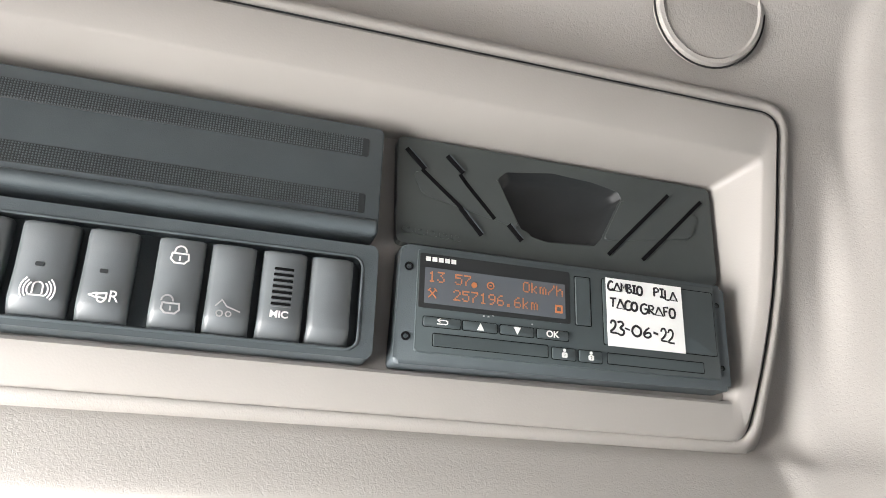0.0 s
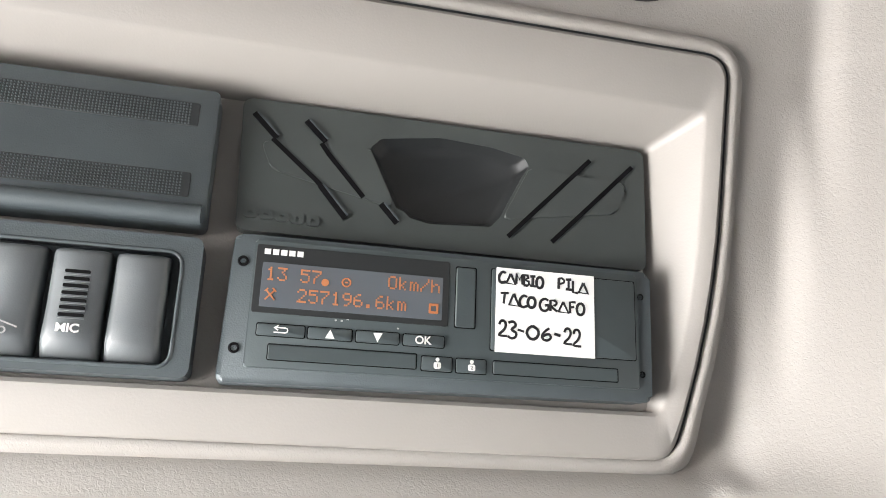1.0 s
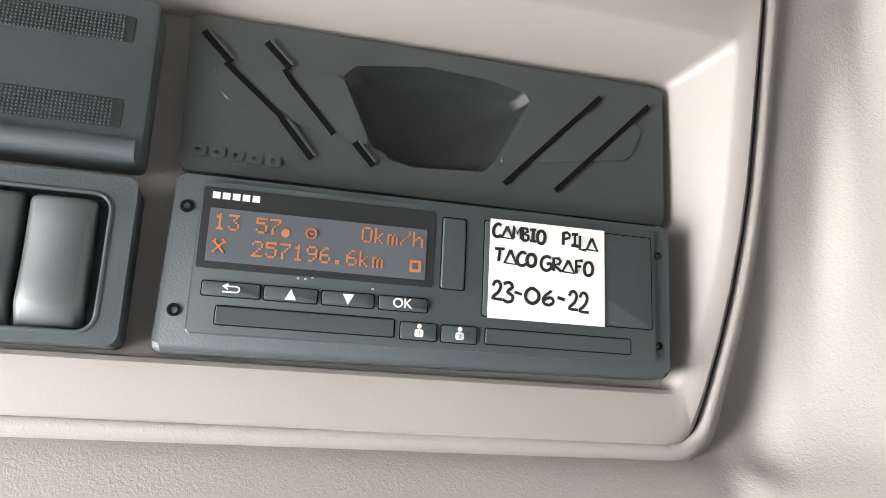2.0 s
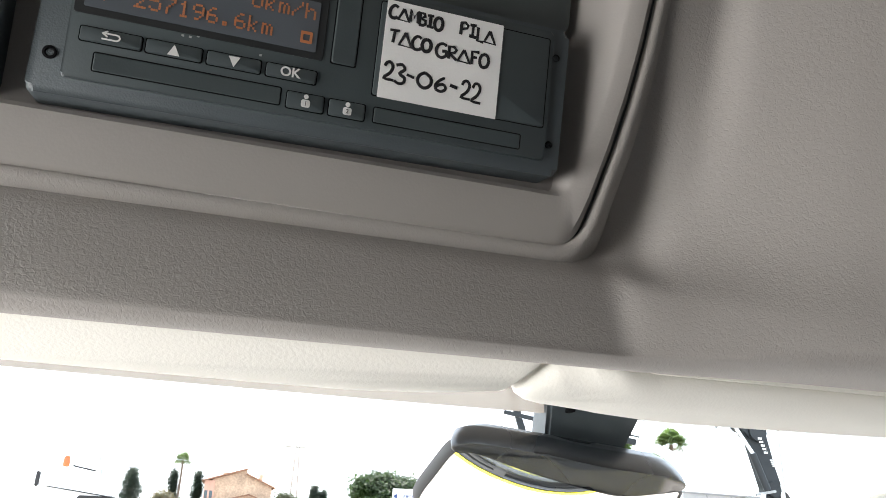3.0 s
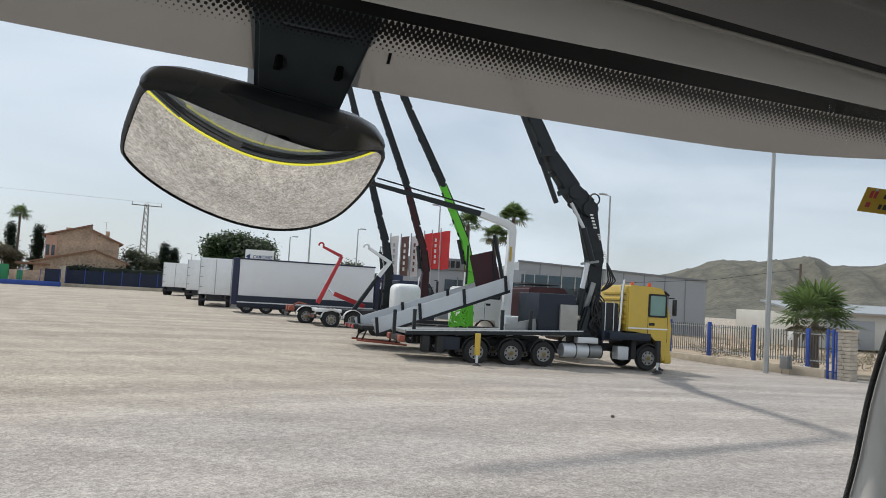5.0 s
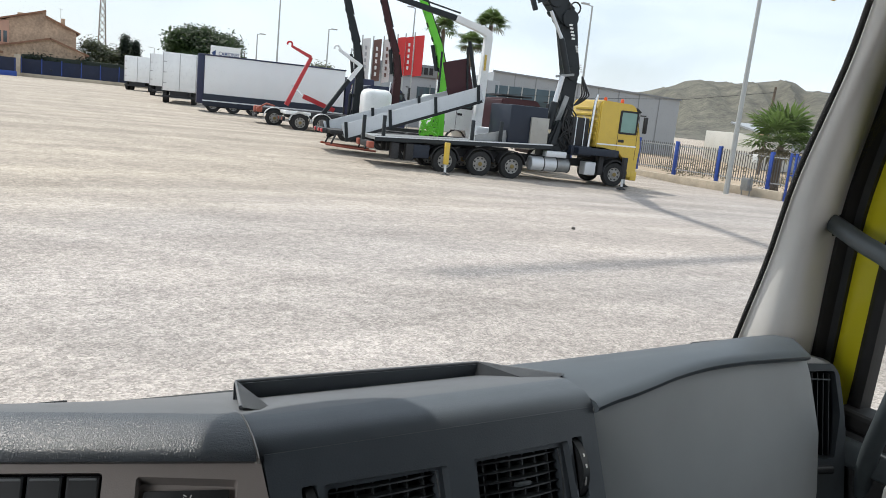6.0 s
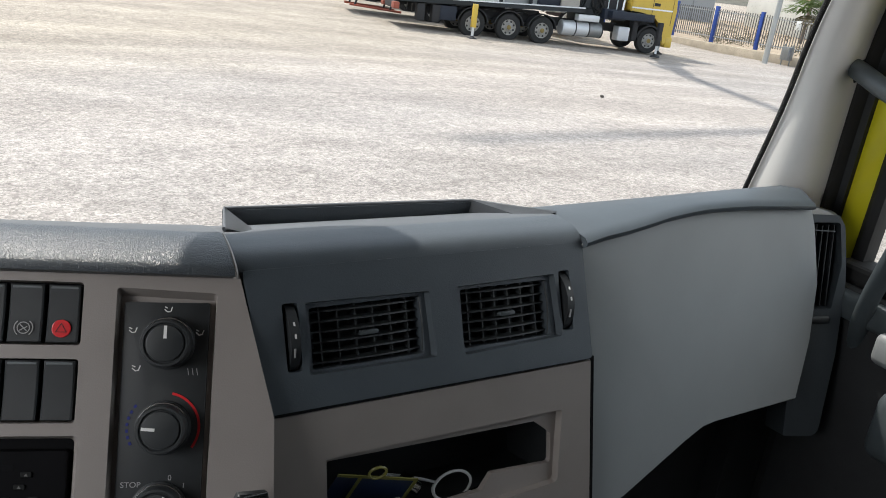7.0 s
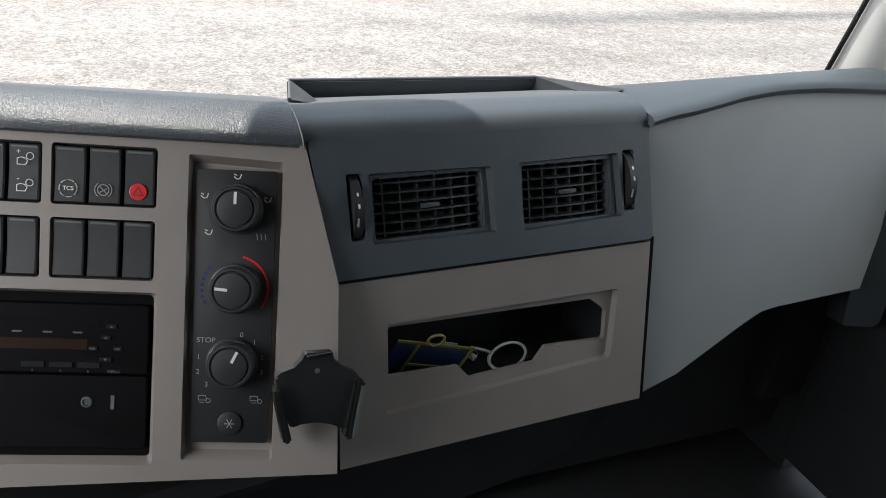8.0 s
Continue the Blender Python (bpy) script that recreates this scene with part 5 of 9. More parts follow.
for u0, u1 in ((-0.1450, -0.1205), (-0.1180, -0.0930), (-0.0900, -0.0665)):
    fascia_switch(u0, u1, -0.0665, -0.0195, "plain black blanking switch in the fascia")
sw_b = [fascia_switch(u0, u1, -0.0058, 0.0405, lab) for u0, u1, lab in ((-0.1805, -0.1560, "black rocker switch with engine speed symbols"), (-0.2080, -0.1830, "plain black rocker switch beside the engine switch"))]
for u0, u1 in ((-0.1810, -0.1570), (-0.2080, -0.1835)):
    fascia_switch(u0, u1, -0.0665, -0.0195, "plain black blanking switch in the fascia")


def ring_sym(cx, cy, r, a0=0, a1=360):
    return arc(cx * S, cy * S, r, a0, a1, 16)


symbol([ring_sym(-0.1335, 0.0060, 0.0075, q, q + 38) for q in range(0, 360, 52)], sw_a[0][0], PRINT, 0.0008, ZS)
writing("TCS", 0.0052, -0.1335 * S, 0.0060 * S, ZS, PRINT, sw_a[0][0], "lettering", "CENTER", 0.0001)
symbol([ring_sym(-0.1060, 0.0060, 0.0048), ring_sym(-0.1060, 0.0060, 0.0072, -50, 50), ring_sym(-0.1060, 0.0060, 0.0072, 130, 230), [(-0.1085 * S, 0.0085 * S), (-0.1035 * S, 0.0035 * S)], [(-0.1085 * S, 0.0040 * S), (-0.1035 * S, 0.0070 * S)]], sw_a[1][0], GREYPRINT, 0.0008, ZS)
bm = bmesh.new()
dial(bm, (-0.0785 * S, 0.0058 * S, 0.0006), [(0.0076, 0), (0.0076, 0.0009), (0.007, 0.0011)], 24)
part("lens", bm, REDLENS, sw_a[2][0], "red hazard lens")
tri = [(-0.0785 * S + 0.0048 * math.cos(radians(a)), 0.0054 * S + 0.0048 * math.sin(radians(a))) for a in (90, 210, 330, 90)]
symbol([tri], sw_a[2][0], INK, 0.0006, ZS + 0.0004)
for cy, sgn in ((0.0275, "+"), (0.0060, "-")):
    cx = -0.1675
    writing(sgn, 0.0070, (cx - 0.0045) * S, (cy + 0.0062) * S, ZS, PRINT, sw_b[0][0], "symbol", "CENTER")
    symbol([[(x * S, y * S) for x, y in ((cx - 0.0055, cy - 0.004), (cx - 0.0055, cy + 0.001), (cx - 0.002, cy + 0.002), (cx + 0.001, cy + 0.001), (cx + 0.0025, cy - 0.001), (cx + 0.001, cy - 0.004), (cx - 0.0055, cy - 0.004))], ring_sym(cx + 0.0042, cy + 0.003, 0.0030)], sw_b[0][0], PRINT, 0.0007, ZS)

# Heater panel with three turning knobs.
clim = thing("heater_panel", FM, "black heater control panel with three rotary knobs", "control panel")
bm = bmesh.new()
plate(bm, scaled(rounded([(-0.0400, -0.2240), (0.0405, -0.2240), (0.0405, 0.0405), (-0.0405, 0.0420)], 0.002)), -0.0145, -0.0130)
part("well", bm, TRIM, clim)
bm = bmesh.new()
plate(bm, scaled(rounded([(-0.0316, -0.2068), (0.0333, -0.2072), (0.0332, 0.0292), (-0.0338, 0.0282)], 0.002)), -0.0128, -0.0070, 0.001)
part("panel", bm, DARKER, clim, smooth=30)
ZC = -0.0068


def knob(v, angle, label):
    cx, cy = 0.0014, v * S
    bm = bmesh.new()
    dial(bm, (cx, cy, -0.0072), [(0.0235, 0), (0.0235, 0.003), (0.0215, 0.0042), (0.0212, 0.008), (0.0206, 0.0172), (0.0198, 0.0188), (0.0180, 0.0190), (0.0168, 0.0176), (0.0160, 0.0176), (0.0155, 0.0192), (0.0140, 0.0196)], 36)
    k = part("knob", bm, DARKER, clim, label, smooth=40)
    a = radians(angle)
    d = Vector((math.cos(a), math.sin(a)))
    bm = bmesh.new()
    stroke(bm, [(cx + d.x * 0.005, cy + d.y * 0.005), (cx + d.x * 0.0145, cy + d.y * 0.0145)], 0.0026, 0.0126, 0.0006)
    part("pointer", bm, PRINT, k, "white pointer line")
    # A chrome arc over the top stands for the rim's highlight.
    bm = bmesh.new()
    tube(bm, [(cx + 0.0216 * math.cos(q), cy + 0.0216 * math.sin(q), -0.0012) for q in [radians(t) for t in span(25, 155, 14)]], 0.0007, 5)
    part("rim", bm, CHROME, k, "bright arc for the highlight on the knob's rim")
    return k


knob(-0.0041, 90, "black round knob pointing up")
knob(-0.0726, 175, "black round knob pointing to the side")
knob(-0.1370, 65, "black round fan knob")
bm = bmesh.new()
for a, b, in ((-35, 78),):
    pa = [(0.0014 + 0.0290 * math.cos(radians(q)), -0.0726 * S + 0.0290 * math.sin(radians(q)), ZC) for q in span(a, b, 20)]
    loops = [[(x, y, z), (x * 1.0 + (x - 0.0014) * 0.075, y + (y + 0.0726 * S) * 0.075, z), (x + (x - 0.0014) * 0.075, y + (y + 0.0726 * S) * 0.075, z + 0.0003), (x, y, z + 0.0003)] for x, y, z in pa]
    rings(bm, loops, True, True, True)
part("red_scale", bm, REDLENS, clim, "red warm scale")
bm = bmesh.new()
pa = [(0.0014 + 0.0300 * math.cos(radians(q)), -0.0726 * S + 0.0300 * math.sin(radians(q)), ZC + 0.0002) for q in span(140, 215, 14)]
for a, b in zip(pa[::2], pa[1::2]):
    beam(bm, a, b, 0.0022, 0.0003)
part("blue_scale", bm, BLUEPRINT, clim, "dark blue cold scale")


def seat_sym(cx, cy, s, parent, mat=PRINT):
    cx, cy = cx * S, cy * S
    symbol([[(cx - s, cy + s * 0.2), (cx - s * 0.2, cy - s * 0.5), (cx + s * 0.6, cy - s * 0.3), (cx + s, cy + s * 0.9)], [(cx - s, cy + s * 0.9), (cx - s * 0.3, cy + s * 0.6)]], parent, mat, 0.0009, ZC)


seat_sym(0.0005, 0.0225, 0.0032, clim)
seat_sym(-0.0262, 0.0050, 0.0032, clim)
seat_sym(0.0262, 0.0040, 0.0032, clim)
seat_sym(-0.0220, -0.0258, 0.0032, clim)
symbol([[((0.0180 + k * 0.0035) * S, -0.0250 * S), ((0.0190 + k * 0.0035) * S, -0.0300 * S)] for k in range(3)], clim, GREYPRINT, 0.0007, ZC)
writing("STOP", 0.0066, -0.0212 * S, -0.1180 * S, ZC, GREYPRINT, clim, "lettering", "CENTER", 0.0, 0.0165)
for txt, u, v in (("0", 0.0085, -0.1128), ("1", 0.0195, -0.1190), ("2", 0.0262, -0.1320), ("3", 0.0262, -0.1450), ("1", -0.0270, -0.1325), ("2", -0.0272, -0.1455), ("3", -0.0198, -0.1565)):
    writing(txt, 0.0066, u * S, v * S, ZC, GREYPRINT, clim, "lettering", "CENTER")
for cx in (-0.0220, 0.0215):
    cy = -0.1690
    symbol([[(x * S, y * S) for x, y in ((cx - 0.004, cy + 0.003), (cx + 0.002, cy + 0.003), (cx + 0.003, cy - 0.001), (cx - 0.004, cy - 0.001), (cx - 0.004, cy + 0.003))], ring_sym(cx + 0.0042, cy - 0.0015, 0.0020), [((cx - 0.003) * S, (cy - 0.003) * S), ((cx + 0.001) * S, (cy - 0.003) * S)]], clim, GREYPRINT, 0.0006, ZC)
bm = bmesh.new()
dial(bm, (0.0010 * S, -0.1900 * S, -0.0072), [(0.0112, 0), (0.0110, 0.0020), (0.0095, 0.0026)], 24)
bt = part("push_button", bm, DARKER, clim, smooth=40)
symbol([[(0.001 * S + 0.0045 * math.cos(radians(q)), -0.19 * S + 0.0045 * math.sin(radians(q))), (0.001 * S - 0.0045 * math.cos(radians(q)), -0.19 * S - 0.0045 * math.sin(radians(q)))] for q in (0, 60, 120)], bt, GREYPRINT, 0.0007, -0.0044)

# Radio and the blank unit below it.
radio = thing("radio", FM, "black car radio with a dim amber display and small keys", "radio")
part("well", plate(bmesh.new(), scaled(rrect(-0.2760, -0.2260, -0.0605, -0.0770, 0.003)), -0.0200, -0.0185), CAVE, radio)
bm = bmesh.new()
plate(bm, scaled(rrect(-0.2600, -0.1490, -0.0690, -0.0905, 0.003)), -0.0185, -0.0080, 0.0015)
part("face", bm, CAVE, radio, smooth=30)
part("tape_slot", plate(bmesh.new(), scaled(rrect(-0.2400, -0.1060, -0.1080, -0.1010, 0.001)), -0.0082, -0.0076), CAVE, radio)
part("display", plate(bmesh.new(), scaled(rrect(-0.2300, -0.1290, -0.1180, -0.1200, 0.001)), -0.0082, -0.0076), material("dim_amber_display", (0.026, 0.013, 0.007), 0.2), radio, "dim brown display")
for u, v, w, h in ((-0.0985, -0.1085, 0.009, 0.0045), (-0.1030, -0.1180, 0.009, 0.004), (-0.1130, -0.1275, 0.008, 0.004), (-0.0930, -0.1275, 0.008, 0.004), (-0.1030, -0.1370, 0.011, 0.004)):
    kk = part("key", plate(bmesh.new(), rrect(u * S - w / 2, v * S - h / 2, u * S + w / 2, v * S + h / 2, 0.001), -0.0082, -0.0064, 0.0006), BLACKKEY, radio)
    bm = bmesh.new()
    tip = -0.0012 if v < -0.13 else 0.0012
    if w < 0.0085:
        box(bm, (u * S - 0.0014, v * S - 0.0006, -0.0064), (u * S + 0.0014, v * S + 0.0006, -0.0061))
    else:
        plate(bm, [(u * S - 0.0016, v * S - tip), (u * S + 0.0016, v * S - tip), (u * S, v * S + tip)], -0.0064, -0.0061)
    part("print", bm, DIMPRINT, kk)
writing("ESC", 0.0034, -0.1135 * S, -0.1275 * S - 0.0002, -0.0060, DIMPRINT, radio, "lettering", "CENTER")
writing("OK", 0.0034, -0.0935 * S, -0.1275 * S - 0.0002, -0.0060, DIMPRINT, radio, "lettering", "CENTER")
writing("MENU", 0.0040, -0.0960 * S, -0.1470 * S, -0.0062, DIMPRINT, radio, "lettering", "CENTER")
for t, u in (("4", -0.1610), ("5", -0.1385), ("6", -0.1165)):
    writing(t, 0.0036, u * S, -0.1470 * S, -0.0062, DIMPRINT, radio, "lettering", "CENTER")
    part("preset_key", plate(bmesh.new(), rrect(u * S - 0.010, -0.1445 * S, u * S + 0.010, -0.1395 * S, 0.0008), -0.0082, -0.0068, 0.0005), BLACKKEY, radio)
for u in (-0.1740, -0.1500, -0.1260):
    bm = bmesh.new()
    box(bm, (u * S - 0.004, -0.1152 * S, -0.0080), (u * S + 0.004, -0.1138 * S, -0.0075))
    part("print", bm, DIMPRINT, radio)
blank = thing("socket_unit", FM, "black blanking unit with a small socket under the radio", "socket panel")
bm = bmesh.new()
plate(bm, scaled(rrect(-0.2600, -0.2140, -0.0695, -0.1515, 0.003)), -0.0185, -0.0100, 0.0015)
part("face", bm, CAVE, blank, smooth=30)
bm = bmesh.new()
dial(bm, (-0.1180 * S, -0.1740 * S, -0.0100), [(0.0052, 0), (0.0050, 0.0012), (0.0034, 0.0014), (0.0030, 0.0003)], 20)
part("jack", bm, DARK, blank, smooth=40)
part("slot", plate(bmesh.new(), scaled(rrect(-0.0985, -0.1800, -0.0955, -0.1680, 0.0005)), -0.0102, -0.0092), DIMPRINT, blank)

# Phone holder clipped over the seam of the panels.
hold = thing("phone_holder", BM, "black plastic phone cradle with two side arms", "phone holder")
bm = bmesh.new()
plate(bm, rounded([(-0.0369, -0.0475), (-0.0121, -0.0512), (-0.0111, -0.0588), (-0.0013, -0.0688), (0.0095, -0.0759), (0.0140, -0.0852), (0.0104, -0.0996), (0.0017, -0.1216), (-0.0034, -0.1325), (-0.0173, -0.1233), (-0.0296, -0.1188), (-0.0433, -0.1172), (-0.0546, -0.1192), (-0.0602, -0.0974), (-0.0643, -0.0803), (-0.0651, -0.0658), (-0.0597, -0.0621), (-0.0479, -0.0597), (-0.0402, -0.0532)], [0.002, 0.002] + [0.003] * 17), 0.040, 0.047, 0.0025, 3)
cradle = part("cradle", bm, DARKER, hold, smooth=40)
part("top_edge", cube((-0.0365, -0.0530, 0.046), (-0.0125, -0.0495, 0.050), 0.001, 2), GLOSSY, hold)
bm = bmesh.new()
beam(bm, (-0.0658, -0.0750, 0.046), (-0.0598, -0.1280, 0.052), 0.006, 0.016, 0.0075, 0.016, bev=0.002)
part("side_arm", bm, GLOSSY, hold, smooth=40)
bm = bmesh.new()
beam(bm, (0.0125, -0.0830, 0.046), (-0.0030, -0.1380, 0.052), 0.010, 0.016, 0.009, 0.016, bev=0.0025)
arm_r = part("side_arm", bm, GLOSSY, hold, smooth=40)
bm = bmesh.new()
beam(bm, (0.0135, -0.0870, 0.0546), (0.0008, -0.1340, 0.0606), 0.0032, 0.0012)
part("grip_strip", bm, KEYCAP, arm_r, "worn grey grip strip")
bm = bmesh.new()
rod(bm, (-0.025, -0.090, -0.004), (-0.025, -0.090, 0.041), 0.016, 0.013, 18)
part("ball_stem", bm, DARKER, hold, smooth=40)
bm = bmesh.new()
dial(bm, (-0.0270, -0.0668, 0.047), [(0.0026, 0), (0.0022, 0.0006), (0.0012, 0.0006)], 12)
part("screw", bm, KEYCAP, hold, "small dull screw")

# Things lying in the cubby.
card = thing("tool_card", BM @ pose(0.108, -0.1330, -0.040, 32, 0, -16), "blue card with a yellow-green edge lying in the cubby", "card")
part("sheet", plate(bmesh.new(), rrect(-0.045, -0.03, 0.045, 0.05, 0.002), 0, 0.001), material("blue_card", (0.012, 0.030, 0.085), 0.4), card)
YG = material("yellow_green_plastic", (0.22, 0.215, 0.05), 0.45)
bm = bmesh.new()
for a, b in (((-0.045, 0.05), (0.045, 0.05)), ((0.045, 0.05), (0.045, -0.03)), ((-0.02, 0.05), (-0.02, -0.03)), ((0.045, 0.012), (-0.02, 0.012))):
    stroke(bm, [a, b], 0.0035, 0.0015, 0.0014)
part("edging", bm, YG, card, "yellow-green plastic edging")
bm = bmesh.new()
tube(bm, [(x, y, 0.002) for x, y in arc(-0.005, 0.058, 0.009, 0, 340, 20)], 0.0016, 6, True)
part("ring", bm, YG, card)
cord = thing("key_cord", BM, "pale cord coiled into a loop in the cubby", "cord")
bm = bmesh.new()
pa = [(0.2150 + 0.0235 * math.cos(radians(q)) * (1 + 0.02 * q / 360), -0.1310 + 0.0165 * math.sin(radians(q)), -0.030 + 0.000006 * q) for q in span(150, 640, 40)]
tube(bm, [(0.140, -0.108, -0.046), (0.160, -0.112, -0.040), (0.180, -0.118, -0.034)] + pa, 0.0017, 7)
part("loop", bm, material("pale_cord", (0.42, 0.44, 0.45), 0.5), cord, smooth=60)
pen = thing("pen", BM @ pose(0.2280, -0.1455, -0.026, 0, 0, 8), "slim metal pen in the cubby", "pen")
bm = bmesh.new()
rod(bm, (-0.032, 0, 0), (0.028, 0, 0), 0.0035, n=12)
rod(bm, (0.028, 0, 0), (0.036, 0, 0), 0.0035, 0.001, 12)
part("barrel", bm, CHROME, pen, smooth=40)
cap = thing("steel_socket", BM @ pose(0.160, -0.118, -0.045, 20, 40, 0), "small steel fitting lying in the cubby", "fitting")
bm = bmesh.new()
dial(bm, (0, 0, 0), [(0.011, 0), (0.011, 0.012), (0.008, 0.014), (0.007, 0.024), (0.004, 0.025)], 16)
part("body", bm, CHROME, cap, smooth=40)

# Side vent at the right end of the dashboard.
EM = basis((0.992, 0.742, 2.0), (0.93, -0.30, 0.0), None, (-0.29, -0.92, 0.26))
sv = thing("side_vent", EM, "dark upright air vent at the end of the dashboard", "air vent", "air vents")
SIDE_OUT = rounded([(-0.004, -0.16), (0.058, -0.16), (0.074, -0.02), (0.0765, 0.10), (0.0715, 0.143), (0.0640, 0.188), (0.0520, 0.2050), (-0.004, 0.2035)], [0.004, 0.02, 0.05, 0.04, 0.04, 0.012, 0.008, 0.003])
bm = holed(bmesh.new(), SIDE_OUT, [rounded([(0.010, 0.050), (0.0560, 0.053), (0.0660, 0.125), (0.0550, 0.1935), (0.006, 0.1910)], [0.004, 0.006, 0.03, 0.006, 0.004])], -0.05, 0.0, 0.05)
part("housing", bm, SKINPLAIN, sv, smooth=35)
bm = rings(bmesh.new(), [[(-0.006, 0.2030, n - 0.0012), (-0.006, 0.2030 + h, n), (0.030, 0.2048 + h, n), (0.0500, 0.2045 + h * 0.9, n), (0.0605, 0.1960 + h * 0.6, n), (0.0700, 0.1560, n)] for n, h in ((-0.002, 0.0), (-0.008, 0.004), (-0.022, 0.0085), (-0.05, 0.012), (-0.085, 0.012))], False)
part("cap", bm, SKINTOP, sv, "rounded top of the vent housing", smooth=60)
bm = bmesh.new()
plate(bm, rrect(0.0, 0.03, 0.070, 0.20, 0.002), -0.052, -0.045)
part("duct", bm, CAVE, sv)
for i in range(4):
    u = 0.017 + i * 0.0105
    part("slat", cube((u, 0.056, -0.030), (u + 0.0015, 0.188, -0.006)), DARKER, sv)
part("cross_slat", cube((0.008, 0.1775, -0.008), (0.050, 0.1795, -0.003)), DARK, sv)
bm = bmesh.new()
rod(bm, (0.012, 0.033, -0.002), (0.052, 0.035, -0.002), 0.0075, n=16)
w = part("thumbwheel", bm, DARKER, sv, smooth=40)
part("mark", cube((0.022, 0.0325, 0.0020), (0.042, 0.0350, 0.0030)), PRINT, w)


# ================= OUTSIDE =================
def ground_z(x, y):
    s = y - 0.35 * x
    return 1.6 * (1 - math.exp(-max(0.0, s - 19) / 42))


GRAVEL = bpy.data.materials.new("gravel_yard")
GRAVEL.use_nodes = True
_n = GRAVEL.node_tree.nodes
_p = _n["Principled BSDF"]
_p.inputs["Roughness"].default_value = 0.9
_p.inputs["Specular IOR Level"].default_value = 0.2
_c = _n.new("ShaderNodeTexCoord")


def _noise(scale, detail=4.0, distortion=0.0, squeeze=(1, 1, 1), turn=0.0):
    mp = _n.new("ShaderNodeMapping")
    mp.inputs["Scale"].default_value, mp.inputs["Rotation"].default_value = squeeze, (0, 0, turn)
    t = _n.new("ShaderNodeTexNoise")
    t.inputs["Scale"].default_value, t.inputs["Detail"].default_value, t.inputs["Distortion"].default_value = scale, detail, distortion
    link(GRAVEL, _c.outputs["Object"], mp.inputs["Vector"])
    link(GRAVEL, mp.outputs["Vector"], t.inputs["Vector"])
    return t.outputs["Fac"]


def _range(v, a, b, lo, hi):
    r = _n.new("ShaderNodeMapRange")
    for k, x in zip(("From Min", "From Max", "To Min", "To Max"), (a, b, lo, hi)):
        r.inputs[k].default_value = x
    link(GRAVEL, v, r.inputs["Value"])
    return r.outputs["Result"]


def _times(a, b):
    m = _n.new("ShaderNodeMath")
    m.operation = "MULTIPLY"
    link(GRAVEL, a, m.inputs[0])
    link(GRAVEL, b, m.inputs[1])
    return m.outputs[0]


_v = _n.new("ShaderNodeTexVoronoi")
_v.inputs["Scale"].default_value = 38.0
link(GRAVEL, _c.outputs["Object"], _v.inputs["Vector"])
_s = _n.new("ShaderNodeSeparateColor")
link(GRAVEL, _v.outputs["Color"], _s.inputs["Color"])
_stones = _range(_s.outputs["Red"], 0.0, 1.0, 0.68, 1.32)
_tracks = _times(_range(_noise(0.55, 3.0, 0.35, (0.06, 1.0, 1), 0.30), 0.38, 0.62, 0.97, 1.025), _range(_noise(1.1, 3.0, 0.3, (0.05, 1.0, 1), -0.42), 0.40, 0.60, 0.98, 1.015))


def _arcs(cx, cy, scale, lo, hi):
    """Tyre tracks that sweep round a point."""
    off = _n.new("ShaderNodeVectorMath")
    off.operation, off.inputs[1].default_value = "SUBTRACT", (cx, cy, 0)
    ln = _n.new("ShaderNodeVectorMath")
    ln.operation = "LENGTH"
    link(GRAVEL, _c.outputs["Object"], off.inputs[0])
    link(GRAVEL, off.outputs[0], ln.inputs[0])
    add = _n.new("ShaderNodeMath")
    mul = _n.new("ShaderNodeMath")
    mul.operation, mul.inputs[1].default_value = "MULTIPLY", 1.5
    link(GRAVEL, _noise(0.06, 3.0), mul.inputs[0])
    link(GRAVEL, ln.outputs["Value"], add.inputs[0])
    link(GRAVEL, mul.outputs[0], add.inputs[1])
    t = _n.new("ShaderNodeTexNoise")
    t.noise_dimensions = "1D"
    t.inputs["Scale"].default_value, t.inputs["Detail"].default_value = scale, 5.0
    link(GRAVEL, add.outputs[0], t.inputs["W"])
    return _range(t.outputs["Fac"], 0.36, 0.64, lo, hi)


_tracks = _times(_tracks, _times(_arcs(12, -26, 0.55, 0.86, 1.06), _arcs(34, 52, 0.7, 0.93, 1.04)))
_patches = _times(_range(_noise(0.05, 4.0, 0.8), 0.35, 0.65, 0.92, 1.07), _range(_noise(1.6, 8.0, 0.4), 0.3, 0.7, 0.95, 1.045))
_small = _times(_range(_noise(6.0, 8.0), 0.3, 0.7, 0.82, 1.17), _range(_noise(0.45, 10.0, 0.5), 0.3, 0.7, 0.93, 1.06))
_k = _times(_times(_stones, _tracks), _times(_patches, _small))
_m = _n.new("ShaderNodeVectorMath")
_m.operation = "SCALE"
_w = _n.new("ShaderNodeMixRGB")
_w.inputs["Color1"].default_value, _w.inputs["Color2"].default_value = (0.405, 0.363, 0.330, 1), (0.378, 0.346, 0.323, 1)
link(GRAVEL, _range(_noise(0.09, 3.0), 0.42, 0.60, 0.0, 1.0), _w.inputs["Fac"])
# Beyond the turning place the yard is bare tan earth.
_xyz = _n.new("ShaderNodeSeparateXYZ")
link(GRAVEL, _c.outputs["Object"], _xyz.inputs["Vector"])
_far = _n.new("ShaderNodeMath")
_far.operation, _far.inputs[1].default_value = "MULTIPLY_ADD", -0.45
link(GRAVEL, _xyz.outputs["X"], _far.inputs[0])
link(GRAVEL, _xyz.outputs["Y"], _far.inputs[2])
_edge = _n.new("ShaderNodeMath")
_edge.operation, _edge.inputs[1].default_value = "MULTIPLY_ADD", 9.0
